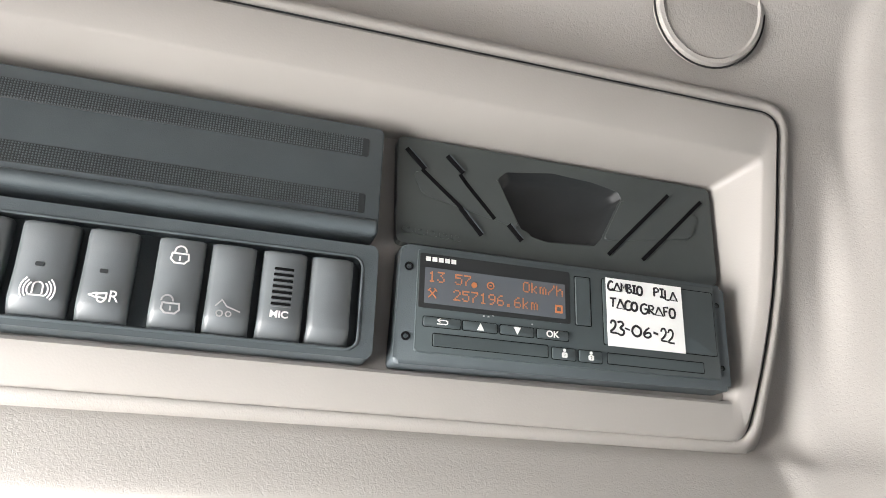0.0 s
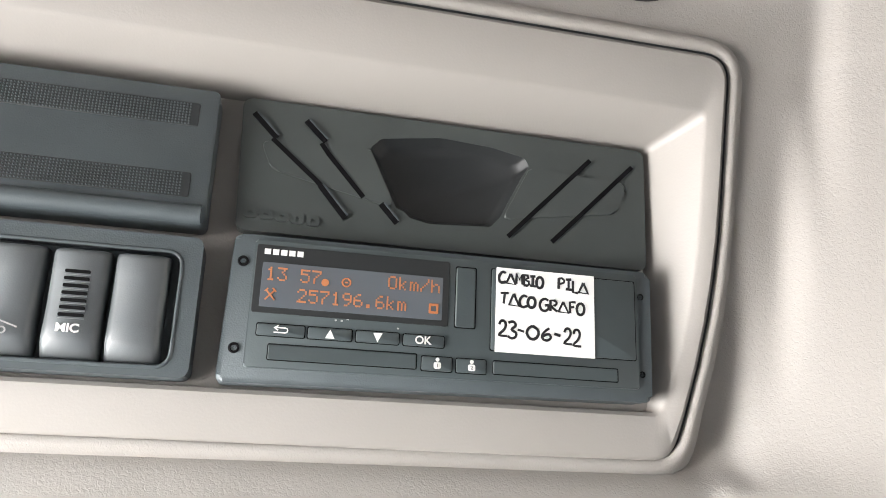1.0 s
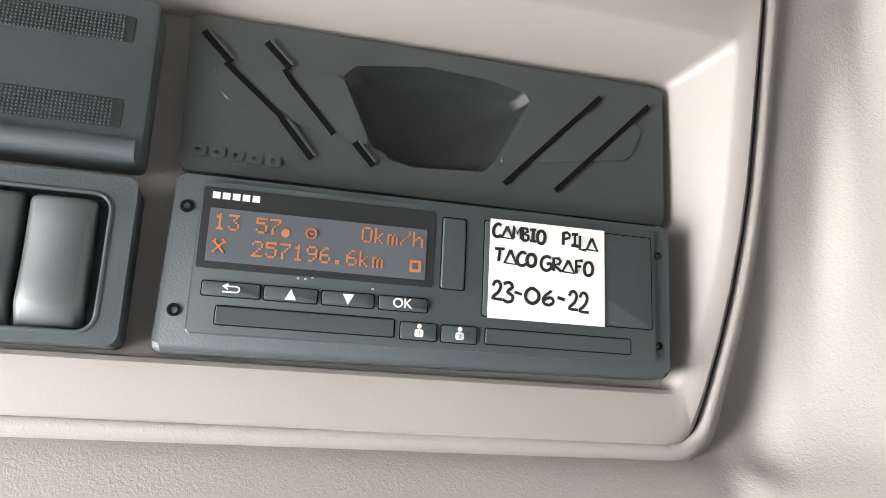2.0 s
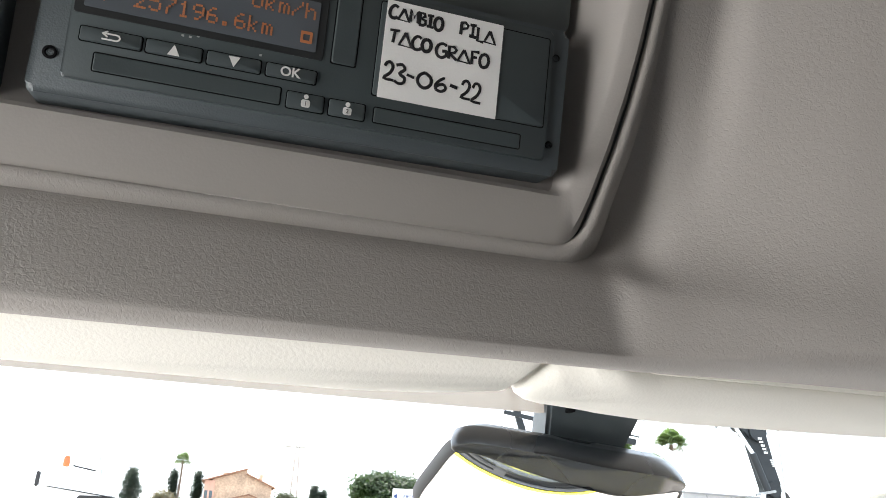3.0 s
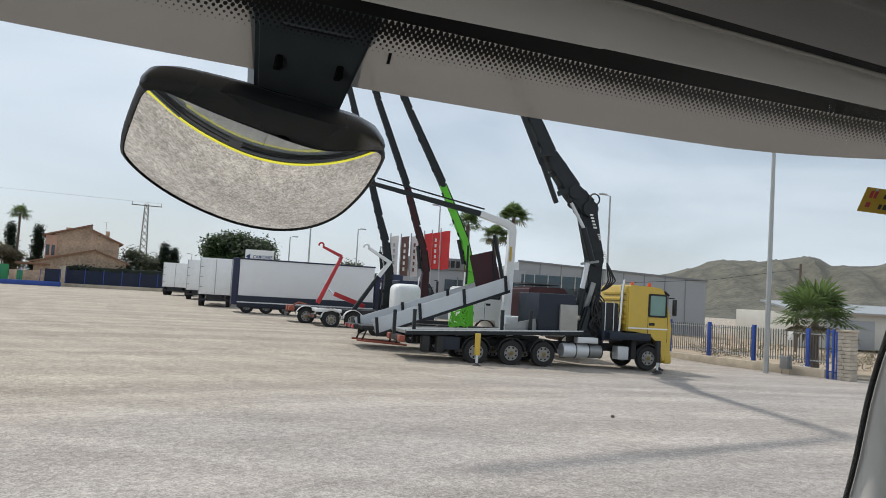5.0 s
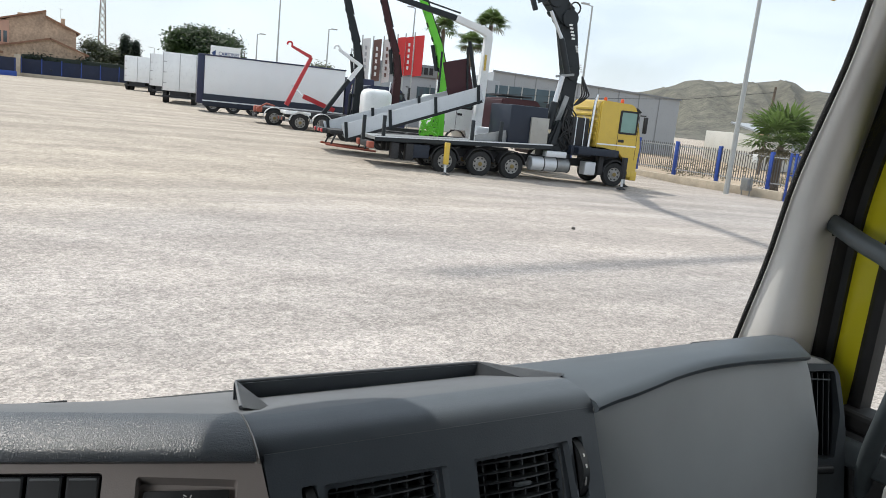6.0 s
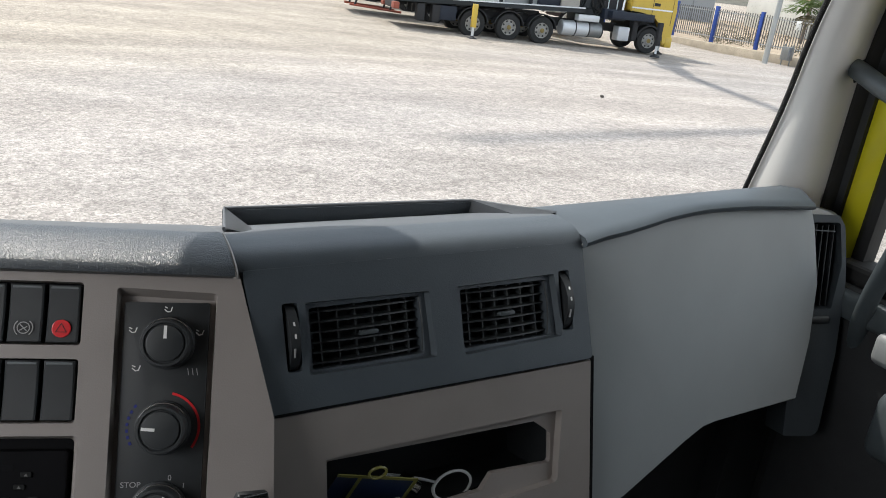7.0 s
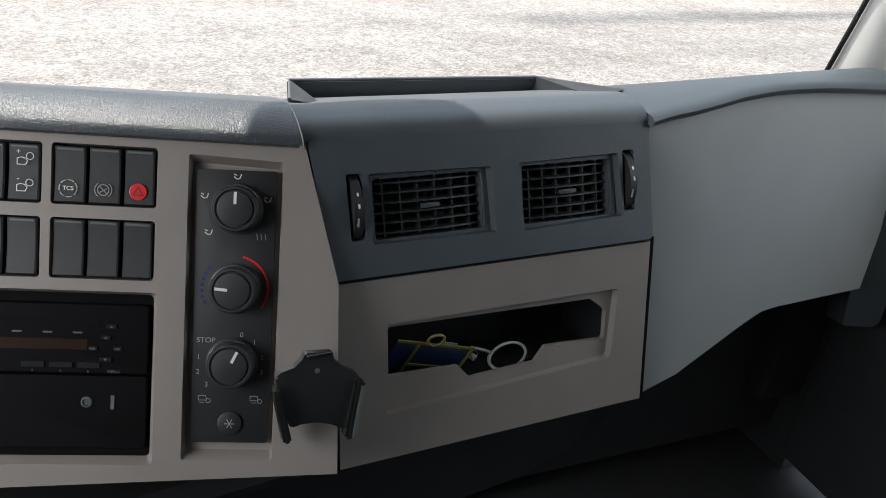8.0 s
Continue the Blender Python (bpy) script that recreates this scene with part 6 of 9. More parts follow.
link(GRAVEL, _noise(0.16, 5.0, 0.4), _edge.inputs[0])
link(GRAVEL, _far.outputs[0], _edge.inputs[2])
_earth = _n.new("ShaderNodeMixRGB")
_earth.inputs["Color2"].default_value = (0.398, 0.348, 0.292, 1)
link(GRAVEL, _range(_edge.outputs[0], 17.0, 25.0, 0.0, 1.0), _earth.inputs["Fac"])
link(GRAVEL, _w.outputs["Color"], _earth.inputs["Color1"])
link(GRAVEL, _earth.outputs["Color"], _m.inputs[0])
link(GRAVEL, _k, _m.inputs["Scale"])
link(GRAVEL, _m.outputs[0], _p.inputs["Base Color"])
_b = _n.new("ShaderNodeBump")
_b.inputs["Strength"].default_value, _b.inputs["Distance"].default_value = 0.55, 0.02
link(GRAVEL, _v.outputs["Distance"], _b.inputs["Height"])
link(GRAVEL, _b.outputs["Normal"], _p.inputs["Normal"])

xs = sorted(set(span(-2500, -120, 6) + span(-120, -20, 10) + span(-20, 60, 40) + span(60, 160, 10) + span(160, 2500, 6)))
ys = sorted(set(span(-400, -30, 4) + span(-30, 15, 9) + span(15, 160, 70) + span(160, 2800, 8)))
tagged(finish("ground", sheet(xs, ys, lambda x, y: (x, y, ground_z(x, y))), GRAVEL, smooth=60), "pale gravel lorry yard with faint tyre tracks", "ground", kind="structure")

# A loose stone on the gravel.
stone = bmesh.new()
bmesh.ops.create_icosphere(stone, subdivisions=2, radius=0.05)
for v in stone.verts:
    v.co *= 1 + 0.35 * noise.noise(v.co * 9)
    v.co.z *= 0.8
tagged(finish("stone", stone, material("dark_stone", (0.10, 0.09, 0.08), 0.9, var=0.3, scale=20), m=pose(11.84, 14.88, 0.03)), "small dark stone lying on the gravel", "stone")

# ---- vehicles ----
def paint(name, c, rough=0.35, **k):
    return material(name, c, rough, var=k.pop("var", 0.08), scale=k.pop("scale", 3), coat=0.2, **k)


GOLD = paint("ochre_yellow_paint", (0.58, 0.40, 0.055))
WHITE = paint("white_paint", (0.78, 0.79, 0.79))
CURTAIN = material("white_tarpaulin", (0.74, 0.75, 0.76), 0.6, var=0.05, scale=1.2, bump=0.15, bscale=2.0, depth=0.02)
BLUE = paint("dark_blue_paint", (0.008, 0.013, 0.050), 0.5)
NAVY = material("navy_grey_paint", (0.020, 0.026, 0.040), 0.5, var=0.12, scale=2, spec=0.3)
REDP = paint("red_paint", (0.52, 0.025, 0.03))
DULLRED = material("faded_red_paint", (0.30, 0.075, 0.045), 0.7, var=0.25, scale=4)
GREENP = paint("bright_green_paint", (0.13, 0.56, 0.03))
MAROON = material("maroon_paint", (0.050, 0.016, 0.020), 0.5, var=0.15, scale=2, spec=0.3)
BLACKP = material("black_crane_paint", (0.019, 0.023, 0.026), 0.5, var=0.2, scale=3, spec=0.3)
STEEL = material("grey_steel", (0.30, 0.31, 0.31), 0.45, 0.6, var=0.15, scale=4)
ALU = material("brushed_aluminium", (0.62, 0.64, 0.66), 0.42, 0.3, var=0.07, scale=2.5)
HUB = material("greasy_ochre_hub", (0.22, 0.16, 0.05), 0.6, var=0.3, scale=10)
TYRE = material("tyre_rubber", (0.018, 0.018, 0.018), 0.85, var=0.25, scale=12)
RIM = material("worn_wheel_steel", (0.33, 0.32, 0.30), 0.5, 0.4, var=0.2, scale=8)
CHASSIS = material("black_chassis", (0.02, 0.02, 0.022), 0.7, var=0.3, scale=4)
CABGLASS = material("dark_vehicle_glass", (0.07, 0.09, 0.10), 0.05, var=0.05)
GREENGLASS = material("greenish_cab_glass", (0.18, 0.30, 0.26), 0.05, var=0.15, scale=2)
BEACON = material("orange_lens", (0.75, 0.10, 0.02), 0.25)
GREYBOX = material("galvanised_cabinet", (0.34, 0.33, 0.30), 0.5, 0.1, var=0.12, scale=3)

UF, AWAY = Vector((0.9854, -0.1701, 0)), Vector((0.1701, 0.9854, 0))


def yard(off, along=0.0):
    """A lorry's place in the row: x ahead, y away from the camera, z up from the ground."""
    o = Vector((22.4, 26.0, 0)) + AWAY * off + UF * along
    return Matrix(((UF.x, AWAY.x, 0, o.x), (UF.y, AWAY.y, 0, o.y), (0, 0, 1, ground_z(o.x - 6, o.y)), (0, 0, 0, 1)))


def turned(bm, c, axis, profile, n=24):
    """A turned shape about local y at c: (radius, y)."""
    loops = [[(c[0] + r * math.cos(6.2832 * j / n), c[1] + y, c[2] + r * math.sin(6.2832 * j / n)) for j in range(n)] for r, y in profile]
    return rings(bm, loops, True, True, True)


def mudguard(parent, x, mat, r=0.60, y=0.0, w=0.45, z=0.52):
    """A curved guard over the upper half of a wheel."""
    loops = []
    for a in span(8, 172, 16):
        c, q = math.cos(radians(a)), math.sin(radians(a))
        loops.append([(x + r * c, y, z + r * q), (x + (r + 0.035) * c, y, z + (r + 0.035) * q), (x + (r + 0.035) * c, y + w, z + (r + 0.035) * q), (x + r * c, y + w, z + r * q)])
    return part("mudguard", rings(bmesh.new(), loops, True, True, True), mat, parent, smooth=30)


def wheel(parent, x, y, z=0.52, r=0.52, w=0.32, dished=True):
    bm = bmesh.new()
    turned(bm, (x, y, z), "y", [(r * 0.55, 0.12), (r * 0.57, 0.02), (r * 0.62, 0.0), (r * 0.93, 0.01), (r, 0.05), (r, w - 0.05), (r * 0.93, w), (r * 0.56, w)])
    t = part("wheel", bm, TYRE, parent, smooth=40)
    bm = bmesh.new()
    turned(bm, (x, y, z), "y", [(0.05, -0.02), (r * 0.22, -0.02), (r * 0.25, 0.02), (r * 0.40, 0.06 if dished else 0.0), (r * 0.52, 0.05), (r * 0.545, 0.0), (r * 0.575, 0.0), (r * 0.575, 0.1)])
    part("rim", bm, RIM, t, smooth=40)
    bm = bmesh.new()
    for q in range(10):
        a = 6.2832 * q / 10
        rod(bm, (x + r * 0.33 * math.cos(a), y + 0.0, z + r * 0.33 * math.sin(a)), (x + r * 0.33 * math.cos(a), y + 0.05, z + r * 0.33 * math.sin(a)), 0.02, n=6)
    part("hub_nuts", bm, STEEL, t)
    bm = bmesh.new()
    for q in range(8):
        a = 6.2832 * (q + 0.5) / 8
        c = (x + r * 0.45 * math.cos(a), z + r * 0.45 * math.sin(a))
        rod(bm, (c[0], y + 0.045, c[1]), (c[0], y + 0.075, c[1]), 0.042, n=8)
    part("vent_holes", bm, CHASSIS, t)
    part("hub", turned(bmesh.new(), (x, y - 0.03, z), "y", [(0.03, -0.03), (0.085, -0.02), (0.095, 0.03)], 14), HUB, t, smooth=40)
    return t


def profile_body(parent, name, pts, y0, y1, mat, bev=0.05, label=""):
    """A body from its side view in x and z."""
    bm = bmesh.new()
    lo = [bm.verts.new((x, y0, z)) for x, z in pts]
    hi = [bm.verts.new((x, y1, z)) for x, z in pts]
    k = len(pts)
    bm.faces.new(lo)
    bm.faces.new(hi[::-1])
    for i in range(k):
        bm.faces.new((lo[i], hi[i], hi[(i + 1) % k], lo[(i + 1) % k]))
    if bev:
        bmesh.ops.bevel(bm, geom=bm.edges[:], offset=bev, segments=2, affect="EDGES")
    return part(name, bm, mat, parent, label, smooth=40)


def slab(parent, name, lo, hi, mat, bev=0.02, label=""):
    return part(name, cube(lo, hi, bev), mat, parent, label, smooth=40 if bev else False)


def bar(parent, name, p, q, w, h, mat, w2=None, h2=None, label="", bev=0.0):
    return part(name, beam(bmesh.new(), p, q, w, h, w2, h2, up=(0, 1, 0), bev=bev), mat, parent, label)


def pipe(parent, name, pts, r, mat, n=10, label=""):
    return part(name, tube(bmesh.new(), pts, r, n), mat, parent, label, smooth=60)


def cab(parent, x0, x1, z0, z1, mat, y0=0.0, y1=2.5, roof=0.0, door=True, low=None, pane=CABGLASS):
    """A forward-control lorry cab seen from the side."""
    body = profile_body(parent, "cab", (low or [(x0, z0 + 0.55), (x0 + 1.05, z0 + 0.55), (x0 + 1.15, z0 + 0.75), (x1 - 1.40, z0 + 0.78), (x1 - 0.50, z0 + 0.75), (x1 - 0.40, z0)]) + [(x1 + 0.0, z0), (x1 + 0.02, z0 + 1.4), (x1 - 0.06, z0 + 1.9), (x1 - 0.34, z1 - 0.18), (x1 - 0.55, z1), (x0 + 0.1, z1 + roof), (x0, z1 - 0.08)], y0, y1, mat, 0.05)
    zs = z0 + 1.93
    w = part("side_window", cube((x1 - 1.08, y0 - 0.012, zs), (x1 - 0.30, y0 + 0.02, z1 - 0.34), 0.01), pane, body, "cab side window")
    part("window_frame", holed(bmesh.new(), rrect(x1 - 1.14, zs - 0.06, x1 - 0.24, z1 - 0.28, 0.06), [rrect(x1 - 1.06, zs + 0.02, x1 - 0.32, z1 - 0.36, 0.05)], 0.0, 0.02), RUBBER, w, m=Matrix.Translation((0, y0 - 0.004, 0)) @ pose(0, 0, 0, 90, 0, 0))
    part("windscreen", beam(bmesh.new(), (x1 - 0.05, (y0 + y1) / 2, z0 + 1.95), (x1 - 0.335, (y0 + y1) / 2, z1 - 0.24), 2.1, 0.03, up=(1, 0, 0.2)), CABGLASS, body)
    if door:
        for xx in (x1 - 1.16, x1 - 0.20):
            part("door_gap", cube((xx, y0 - 0.004, z0 + 0.8), (xx + 0.02, y0 + 0.01, z1 - 0.3)), RUBBER, body)
        part("door_handle", cube((x1 - 1.10, y0 - 0.02, zs - 0.42), (x1 - 0.82, y0 + 0.01, zs - 0.30), 0.02), CHASSIS, body)
        arch = mudguard(body, x1 - 1.05, CHASSIS, 0.56, y0 - 0.02, 0.3, z0 + 0.12)
        arch.name = "wheel_arch"
        m = part("mirror", cube((x1 - 0.05, y0 - 0.32, zs + 0.05), (x1 + 0.06, y0 - 0.10, zs + 0.75), 0.03), CHASSIS, body, smooth=40)
        part("mirror_arm", beam(bmesh.new(), (x1 - 0.15, y0, zs + 0.80), (x1 + 0.0, y0 - 0.2, zs + 0.80), 0.05, 0.05), CHASSIS, m)
    return body


# 1. The ochre crane lorry in front.
Y = thing("crane_lorry", yard(0.0), "ochre yellow lorry with a black folding crane and flat bed", "crane lorry", "parked lorries")
cb = cab(Y, -0.87, 1.28, 0.42, 3.58, GOLD, roof=0.06, low=[(-0.87, 1.64), (0.0, 1.62), (0.36, 1.50), (0.64, 1.24), (0.80, 0.90), (0.86, 0.42)], pane=GREENGLASS)
part("sun_visor", beam(bmesh.new(), (1.00, 1.25, 3.45), (1.22, 1.25, 3.28), 2.3, 0.04, up=(1, 0, 0.2)), CHASSIS, cb)
part("side_stripe", cube((-0.84, -0.008, 1.76), (1.1, 0.005, 1.82)), WHITE, cb, "pale side stripe")
part("wheel_housing", cube((-0.55, 0.36, 0.62), (0.80, 2.14, 1.60), 0.03), CHASSIS, cb, smooth=40)
part("side_step", cube((-0.62, 0.0, 0.45), (-0.38, 0.35, 1.30), 0.03), CHASSIS, cb, smooth=40)
mudguard(cb, 0.22, CHASSIS, 0.60, 0.0, 0.4)
for k in range(6):
    part("air_slat", cube((-0.90, 0.15, 1.9 + k * 0.26), (-0.80, 2.2, 2.02 + k * 0.26), 0.02), GOLD, cb)
part("bumper", cube((1.0, -0.02, 0.32), (1.34, 2.52, 0.75), 0.05), GOLD, cb, smooth=40)
for x in (-0.35, 0.50):
    bm = bmesh.new()
    dial(bm, (x, 0.6, 3.58), [(0.07, 0), (0.08, 0.05), (0.075, 0.16), (0.05, 0.21)], 14)
    part("beacon", bm, BEACON, cb, "orange rotating beacon", smooth=50)
pipe(Y, "exhaust_stack", [(-1.08, 0.3, 1.55), (-0.98, 0.3, 3.5), (-0.92, 0.28, 3.85)], 0.075, CHROME, label="polished exhaust stack")
slab(Y, "cab_back_tank", (-1.94, 0.3, 1.45), (-1.12, 2.3, 2.82), CHASSIS, 0.08, "black tanks and hoses behind the cab")
for x in (-1.78, -1.38):
    pipe(Y, "tank_strap", [(x, 0.27, 1.5), (x, 0.27, 2.80), (x + 0.02, 0.5, 2.86)], 0.022, ALU, 6)
slab(Y, "side_locker", (-2.0, 0.05, 1.20), (-1.0, 0.5, 1.62), NAVY, 0.04)
for k in range(5):
    pipe(Y, "hose", smooth_line([(-2.30 + 0.05 * k, 0.5 + 0.1 * k, 1.5), (-2.0 + 0.06 * k, 0.35, 2.3 + 0.1 * k), (-2.15, 0.8, 2.9 + 0.12 * k)], 4), 0.03, CHASSIS, 6)
for y in (0.75, 1.55):
    slab(Y, "chassis_rail", (-9.9, y, 0.72), (0.9, y + 0.16, 1.02), CHASSIS, 0)
for x in (0.22, -4.67, -6.10, -7.62):
    wheel(Y, x, 0.02)
    wheel(Y, x, 2.16)
for x in (-4.67, -6.10, -7.62):
    mudguard(Y, x, CHASSIS)
deck = part("flat_bed", beam(bmesh.new(), (-10.6, 1.25, 1.20), (-2.95, 1.25, 1.46), 2.5, 0.12, up=(0, 0, 1)), STEEL, Y, "long grey steel flat bed")
part("bed_edge", beam(bmesh.new(), (-10.6, -0.03, 1.20), (-2.95, -0.03, 1.47), 0.06, 0.20), BLACKP, deck)
part("bed_edge", beam(bmesh.new(), (-10.6, -0.05, 1.27), (-2.95, -0.05, 1.55), 0.05, 0.045), ALU, deck, "pale rub rail")
slab(Y, "rear_lamp_board", (-10.75, 0.1, 0.80), (-10.55, 2.4, 1.05), CHASSIS, 0.02)
for y in (-0.02, 1.9):
    slab(Y, "tail_lamp", (-10.82, y, 0.80), (-10.60, y + 0.45, 1.05), DULLRED, 0.03, "dull red tail lamp")
for x in (-9.9, -9.3):
    slab(Y, "side_hanger", (x, 0.0, 0.45), (x + 0.32, 0.35, 1.1), CHASSIS, 0.04)
slab(Y, "tool_box", (-9.0, 0.05, 0.55), (-8.3, 0.5, 1.1), NAVY, 0.04, "dark tool box under the bed")
for x, z in ((-11.1, 1.1), (-10.3, 1.15), (-6.6, 1.30), (-5.35, 1.36)):
    slab(Y, "stake", (x, 0.05, z), (x + 0.13, 0.18, z + 0.95), BLACKP, 0.015, "black steel stake")
slab(Y, "navy_locker", (-4.95, 0.10, 1.45), (-3.25, 2.35, 3.05), NAVY, 0.04, "large navy locker on the bed")
slab(Y, "grey_cabinet", (-4.02, -0.04, 1.48), (-3.22, 0.09, 2.62), GREYBOX, 0.02, "grey metal cabinet")
bar(Y, "loading_ramp", (-6.3, 0.3, 1.42), (-4.95, 0.3, 1.72), 0.5, 0.08, STEEL)
for k, x in enumerate((-3.75, -3.15, -2.55)):
    bm = bmesh.new()
    rod(bm, (x, 0.32, 0.72), (x + 0.56, 0.32, 0.72), 0.30, n=20)
    part("fuel_tank", bm, ALU if k < 2 else STEEL, Y, "ribbed aluminium tank", smooth=40)
    bm = bmesh.new()
    rod(bm, (x + 0.57, 0.32, 0.72), (x + 0.60, 0.32, 0.72), 0.315, n=20)
    part("tank_strap", bm, CHASSIS, Y)
slab(Y, "battery_box", (-1.26, 0.0, 0.42), (-0.74, 0.5, 0.98), ALU, 0.03, "pale steel battery box")
slab(Y, "valve_block", (-3.2, -0.1, 1.05), (-2.25, 0.3, 1.30), ALU, 0.03, "pale steel valve block")
slab(Y, "front_support_beam", (-1.85, -0.35, 1.28), (0.1, 0.1, 1.58), NAVY, 0.02, "dark outrigger beam")


def outrigger(parent, x, y, ztop, mat):
    leg = slab(parent, "outrigger", (x - 0.09, y - 0.09, 0.45), (x + 0.09, y + 0.09, ztop), mat, 0.015, "crane support leg")
    part("ram", rod(bmesh.new(), (x, y, 0.06), (x, y, 0.5), 0.05, n=12), ALU, leg)
    bm = bmesh.new()
    dial(bm, (x, y, 0.0), [(0.20, 0), (0.19, 0.05), (0.07, 0.10), (0.05, 0.14)], 16)
    part("foot", bm, CHASSIS, leg, smooth=40)


outrigger(Y, -7.88, -0.85, 1.30, GOLD)
outrigger(Y, -0.15, -1.30, 1.35, CHASSIS)
outrigger(Y, 0.95, 0.3, 0.9, CHASSIS)
bar(Y, "support_arm", (-7.88, 0.3, 1.18), (-7.88, -0.85, 1.18), 0.14, 0.14, GOLD)
bar(Y, "support_arm", (-0.15, 0.3, 1.40), (-0.15, -1.3, 1.40), 0.18, 0.18, NAVY)


def crane(parent, knots, mat, sizes, y, ram=True, name="crane"):
    """A folding crane: square arms from knot to knot, growing thinner, with rams and hoses."""
    out = []
    for k, (a, b) in enumerate(zip(knots, knots[1:])):
        w = sizes[k]
        mt = mat[k] if isinstance(mat, (list, tuple)) else mat
        p, q = (a[0], y, a[1]), (b[0], y, b[1])
        arm = part("crane_arm", beam(bmesh.new(), p, q, w * 0.92, w * 0.8, sizes[k + 1] * 0.95 if k + 1 < len(sizes) else w * 0.8, w * 0.7, up=(0, 1, 0), bev=0.02), mt, parent, "thick square crane arm")
        d = (Vector(q) - Vector(p)).normalized()
        s = Vector((-d.z, 0, d.x))
        part("knuckle", rod(bmesh.new(), (a[0], y - w * 0.52, a[1]), (a[0], y + w * 0.52, a[1]), w * 0.42, n=14), mt, arm, smooth=40)
        for q_ in (0.22, 0.62):
            e_ = Vector(p).lerp(Vector(q), q_)
            part("bracket", beam(bmesh.new(), e_ - d * 0.12, e_ + d * 0.12, w * 1.12, w * 0.5, up=(0, 1, 0), bev=0.02), BLACKP, arm)
        if ram and k < 2:
            part("ram", rod(bmesh.new(), Vector(p) + d * 0.3 + s * w * 0.75, Vector(p) + d * 1.6 + s * w * 0.75, 0.10, n=10), BLACKP, arm)
            part("ram_rod", rod(bmesh.new(), Vector(p) + d * 1.6 + s * w * 0.75, Vector(q) - d * 0.2 + s * w * 0.62, 0.055, n=10), CHROME, arm, "polished ram rod")
        if k >= 1:
            for j in range(3):
                part("hose", tube(bmesh.new(), [Vector(p) + s * (-w * 0.62) + d * 0.1 + Vector((0, 0.1 * j - 0.1, 0)), Vector(q) + s * (-w * 0.5) + Vector((0, 0.1 * j - 0.1, 0))], 0.025, 6), RUBBER, arm)
        out.append(arm)
    return out


# The last knots are unseen, added to cast the boom's shadow on the gravel.
KN = [(-2.10, 1.1), (-1.95, 4.65), (-2.42, 6.85), (-3.15, 7.55), (-4.35, 9.05), (-5.75, 11.6), (-7.8, 15.0), (-10.6, 20.9), (-15.2, 30.6), (-27.2, 36.2)]
arms = crane(Y, KN, BLACKP, [0.66, 0.70, 0.86, 0.76, 0.60, 0.50, 0.45, 0.40, 0.36, 0.28], 1.2, False)
slab(Y, "crane_base", (-2.75, 0.45, 1.0), (-1.75, 2.05, 2.0), BLACKP, 0.06, "black crane turret")
bm = bmesh.new()
tube(bm, [(-2.28 + x, 0.75, 7.28 + z) for x, z in arc(0, 0, 0.24, -60, 200, 12)], 0.035, 6)
part("hose_loop", bm, RUBBER, arms[1])
for a, b, rr, mt, nm in (((-3.40, 0.72, 7.02), (-2.72, 0.72, 5.92), 0.075, ALU, "ram_rod"), ((-2.78, 0.72, 5.98), (-2.30, 0.72, 4.60), 0.14, BLACKP, "ram"),
                         ((-2.50, 0.72, 4.45), (-2.72, 0.72, 3.25), 0.11, ALU, "ram_rod"), ((-2.70, 0.72, 3.35), (-2.86, 0.72, 2.2), 0.17, BLACKP, "ram")):
    part(nm, rod(bmesh.new(), a, b, rr, n=12), mt, arms[0], smooth=40)
part("ram_bracket", beam(bmesh.new(), (-2.80, 0.75, 4.42), (-1.95, 0.75, 4.58), 0.10, 0.10, up=(0, 1, 0), bev=0.02), STEEL, arms[0])
part("mast_plate", beam(bmesh.new(), (-2.50, 0.72, 2.45), (-2.16, 0.72, 3.65), 0.24, 0.04, up=(0, 1, 0), bev=0.02), STEEL, arms[0], "worn grey mast plate")
for j in range(4):
    part("hose", tube(bmesh.new(), smooth_line([(-1.55 + 0.03 * j, 0.75 + 0.05 * j, 4.55), (-1.50 + 0.11 * j, 0.75, 4.1 - 0.06 * j), (-1.46 + 0.11 * j, 0.75, 3.75), (-1.62 + 0.06 * j, 0.8, 3.45), (-1.75, 0.8, 3.3)], 4), 0.032, 6), RUBBER, arms[0], smooth=60)
loose = random.Random(12)
for j in range(8):
    part("hose", tube(bmesh.new(), smooth_line([(-2.65 + loose.uniform(0, 0.9), 0.42, 1.25 + loose.uniform(0, 0.3)), (-2.5 + loose.uniform(0, 0.8), 0.34, 1.6 + loose.uniform(0, 0.4)), (-2.4 + loose.uniform(0, 0.6), 0.36, 2.1 + loose.uniform(0, 0.5)), (-2.3 + loose.uniform(0, 0.5), 0.5, 2.6 + loose.uniform(0, 0.6))], 4), loose.choice((0.02, 0.03, 0.038)), 6), RUBBER, arms[0], smooth=60)
for a, b in (((-4.10, 0.72, 6.95), (-4.95, 0.72, 8.85)), ((-4.85, 0.72, 8.55), (-6.15, 0.72, 11.2))):
    part("jib_ram", beam(bmesh.new(), a, b, 0.17, 0.20, up=(0, 1, 0), bev=0.02), BLACKP, arms[2])
for a, b in (((-4.05, 0.72, 7.35), (-3.60, 0.72, 7.55)), ((-4.95, 0.72, 9.05), (-4.35, 0.72, 9.05))):
    part("ram_lug", beam(bmesh.new(), a, b, 0.22, 0.10, up=(0, 1, 0)), BLACKP, arms[2])
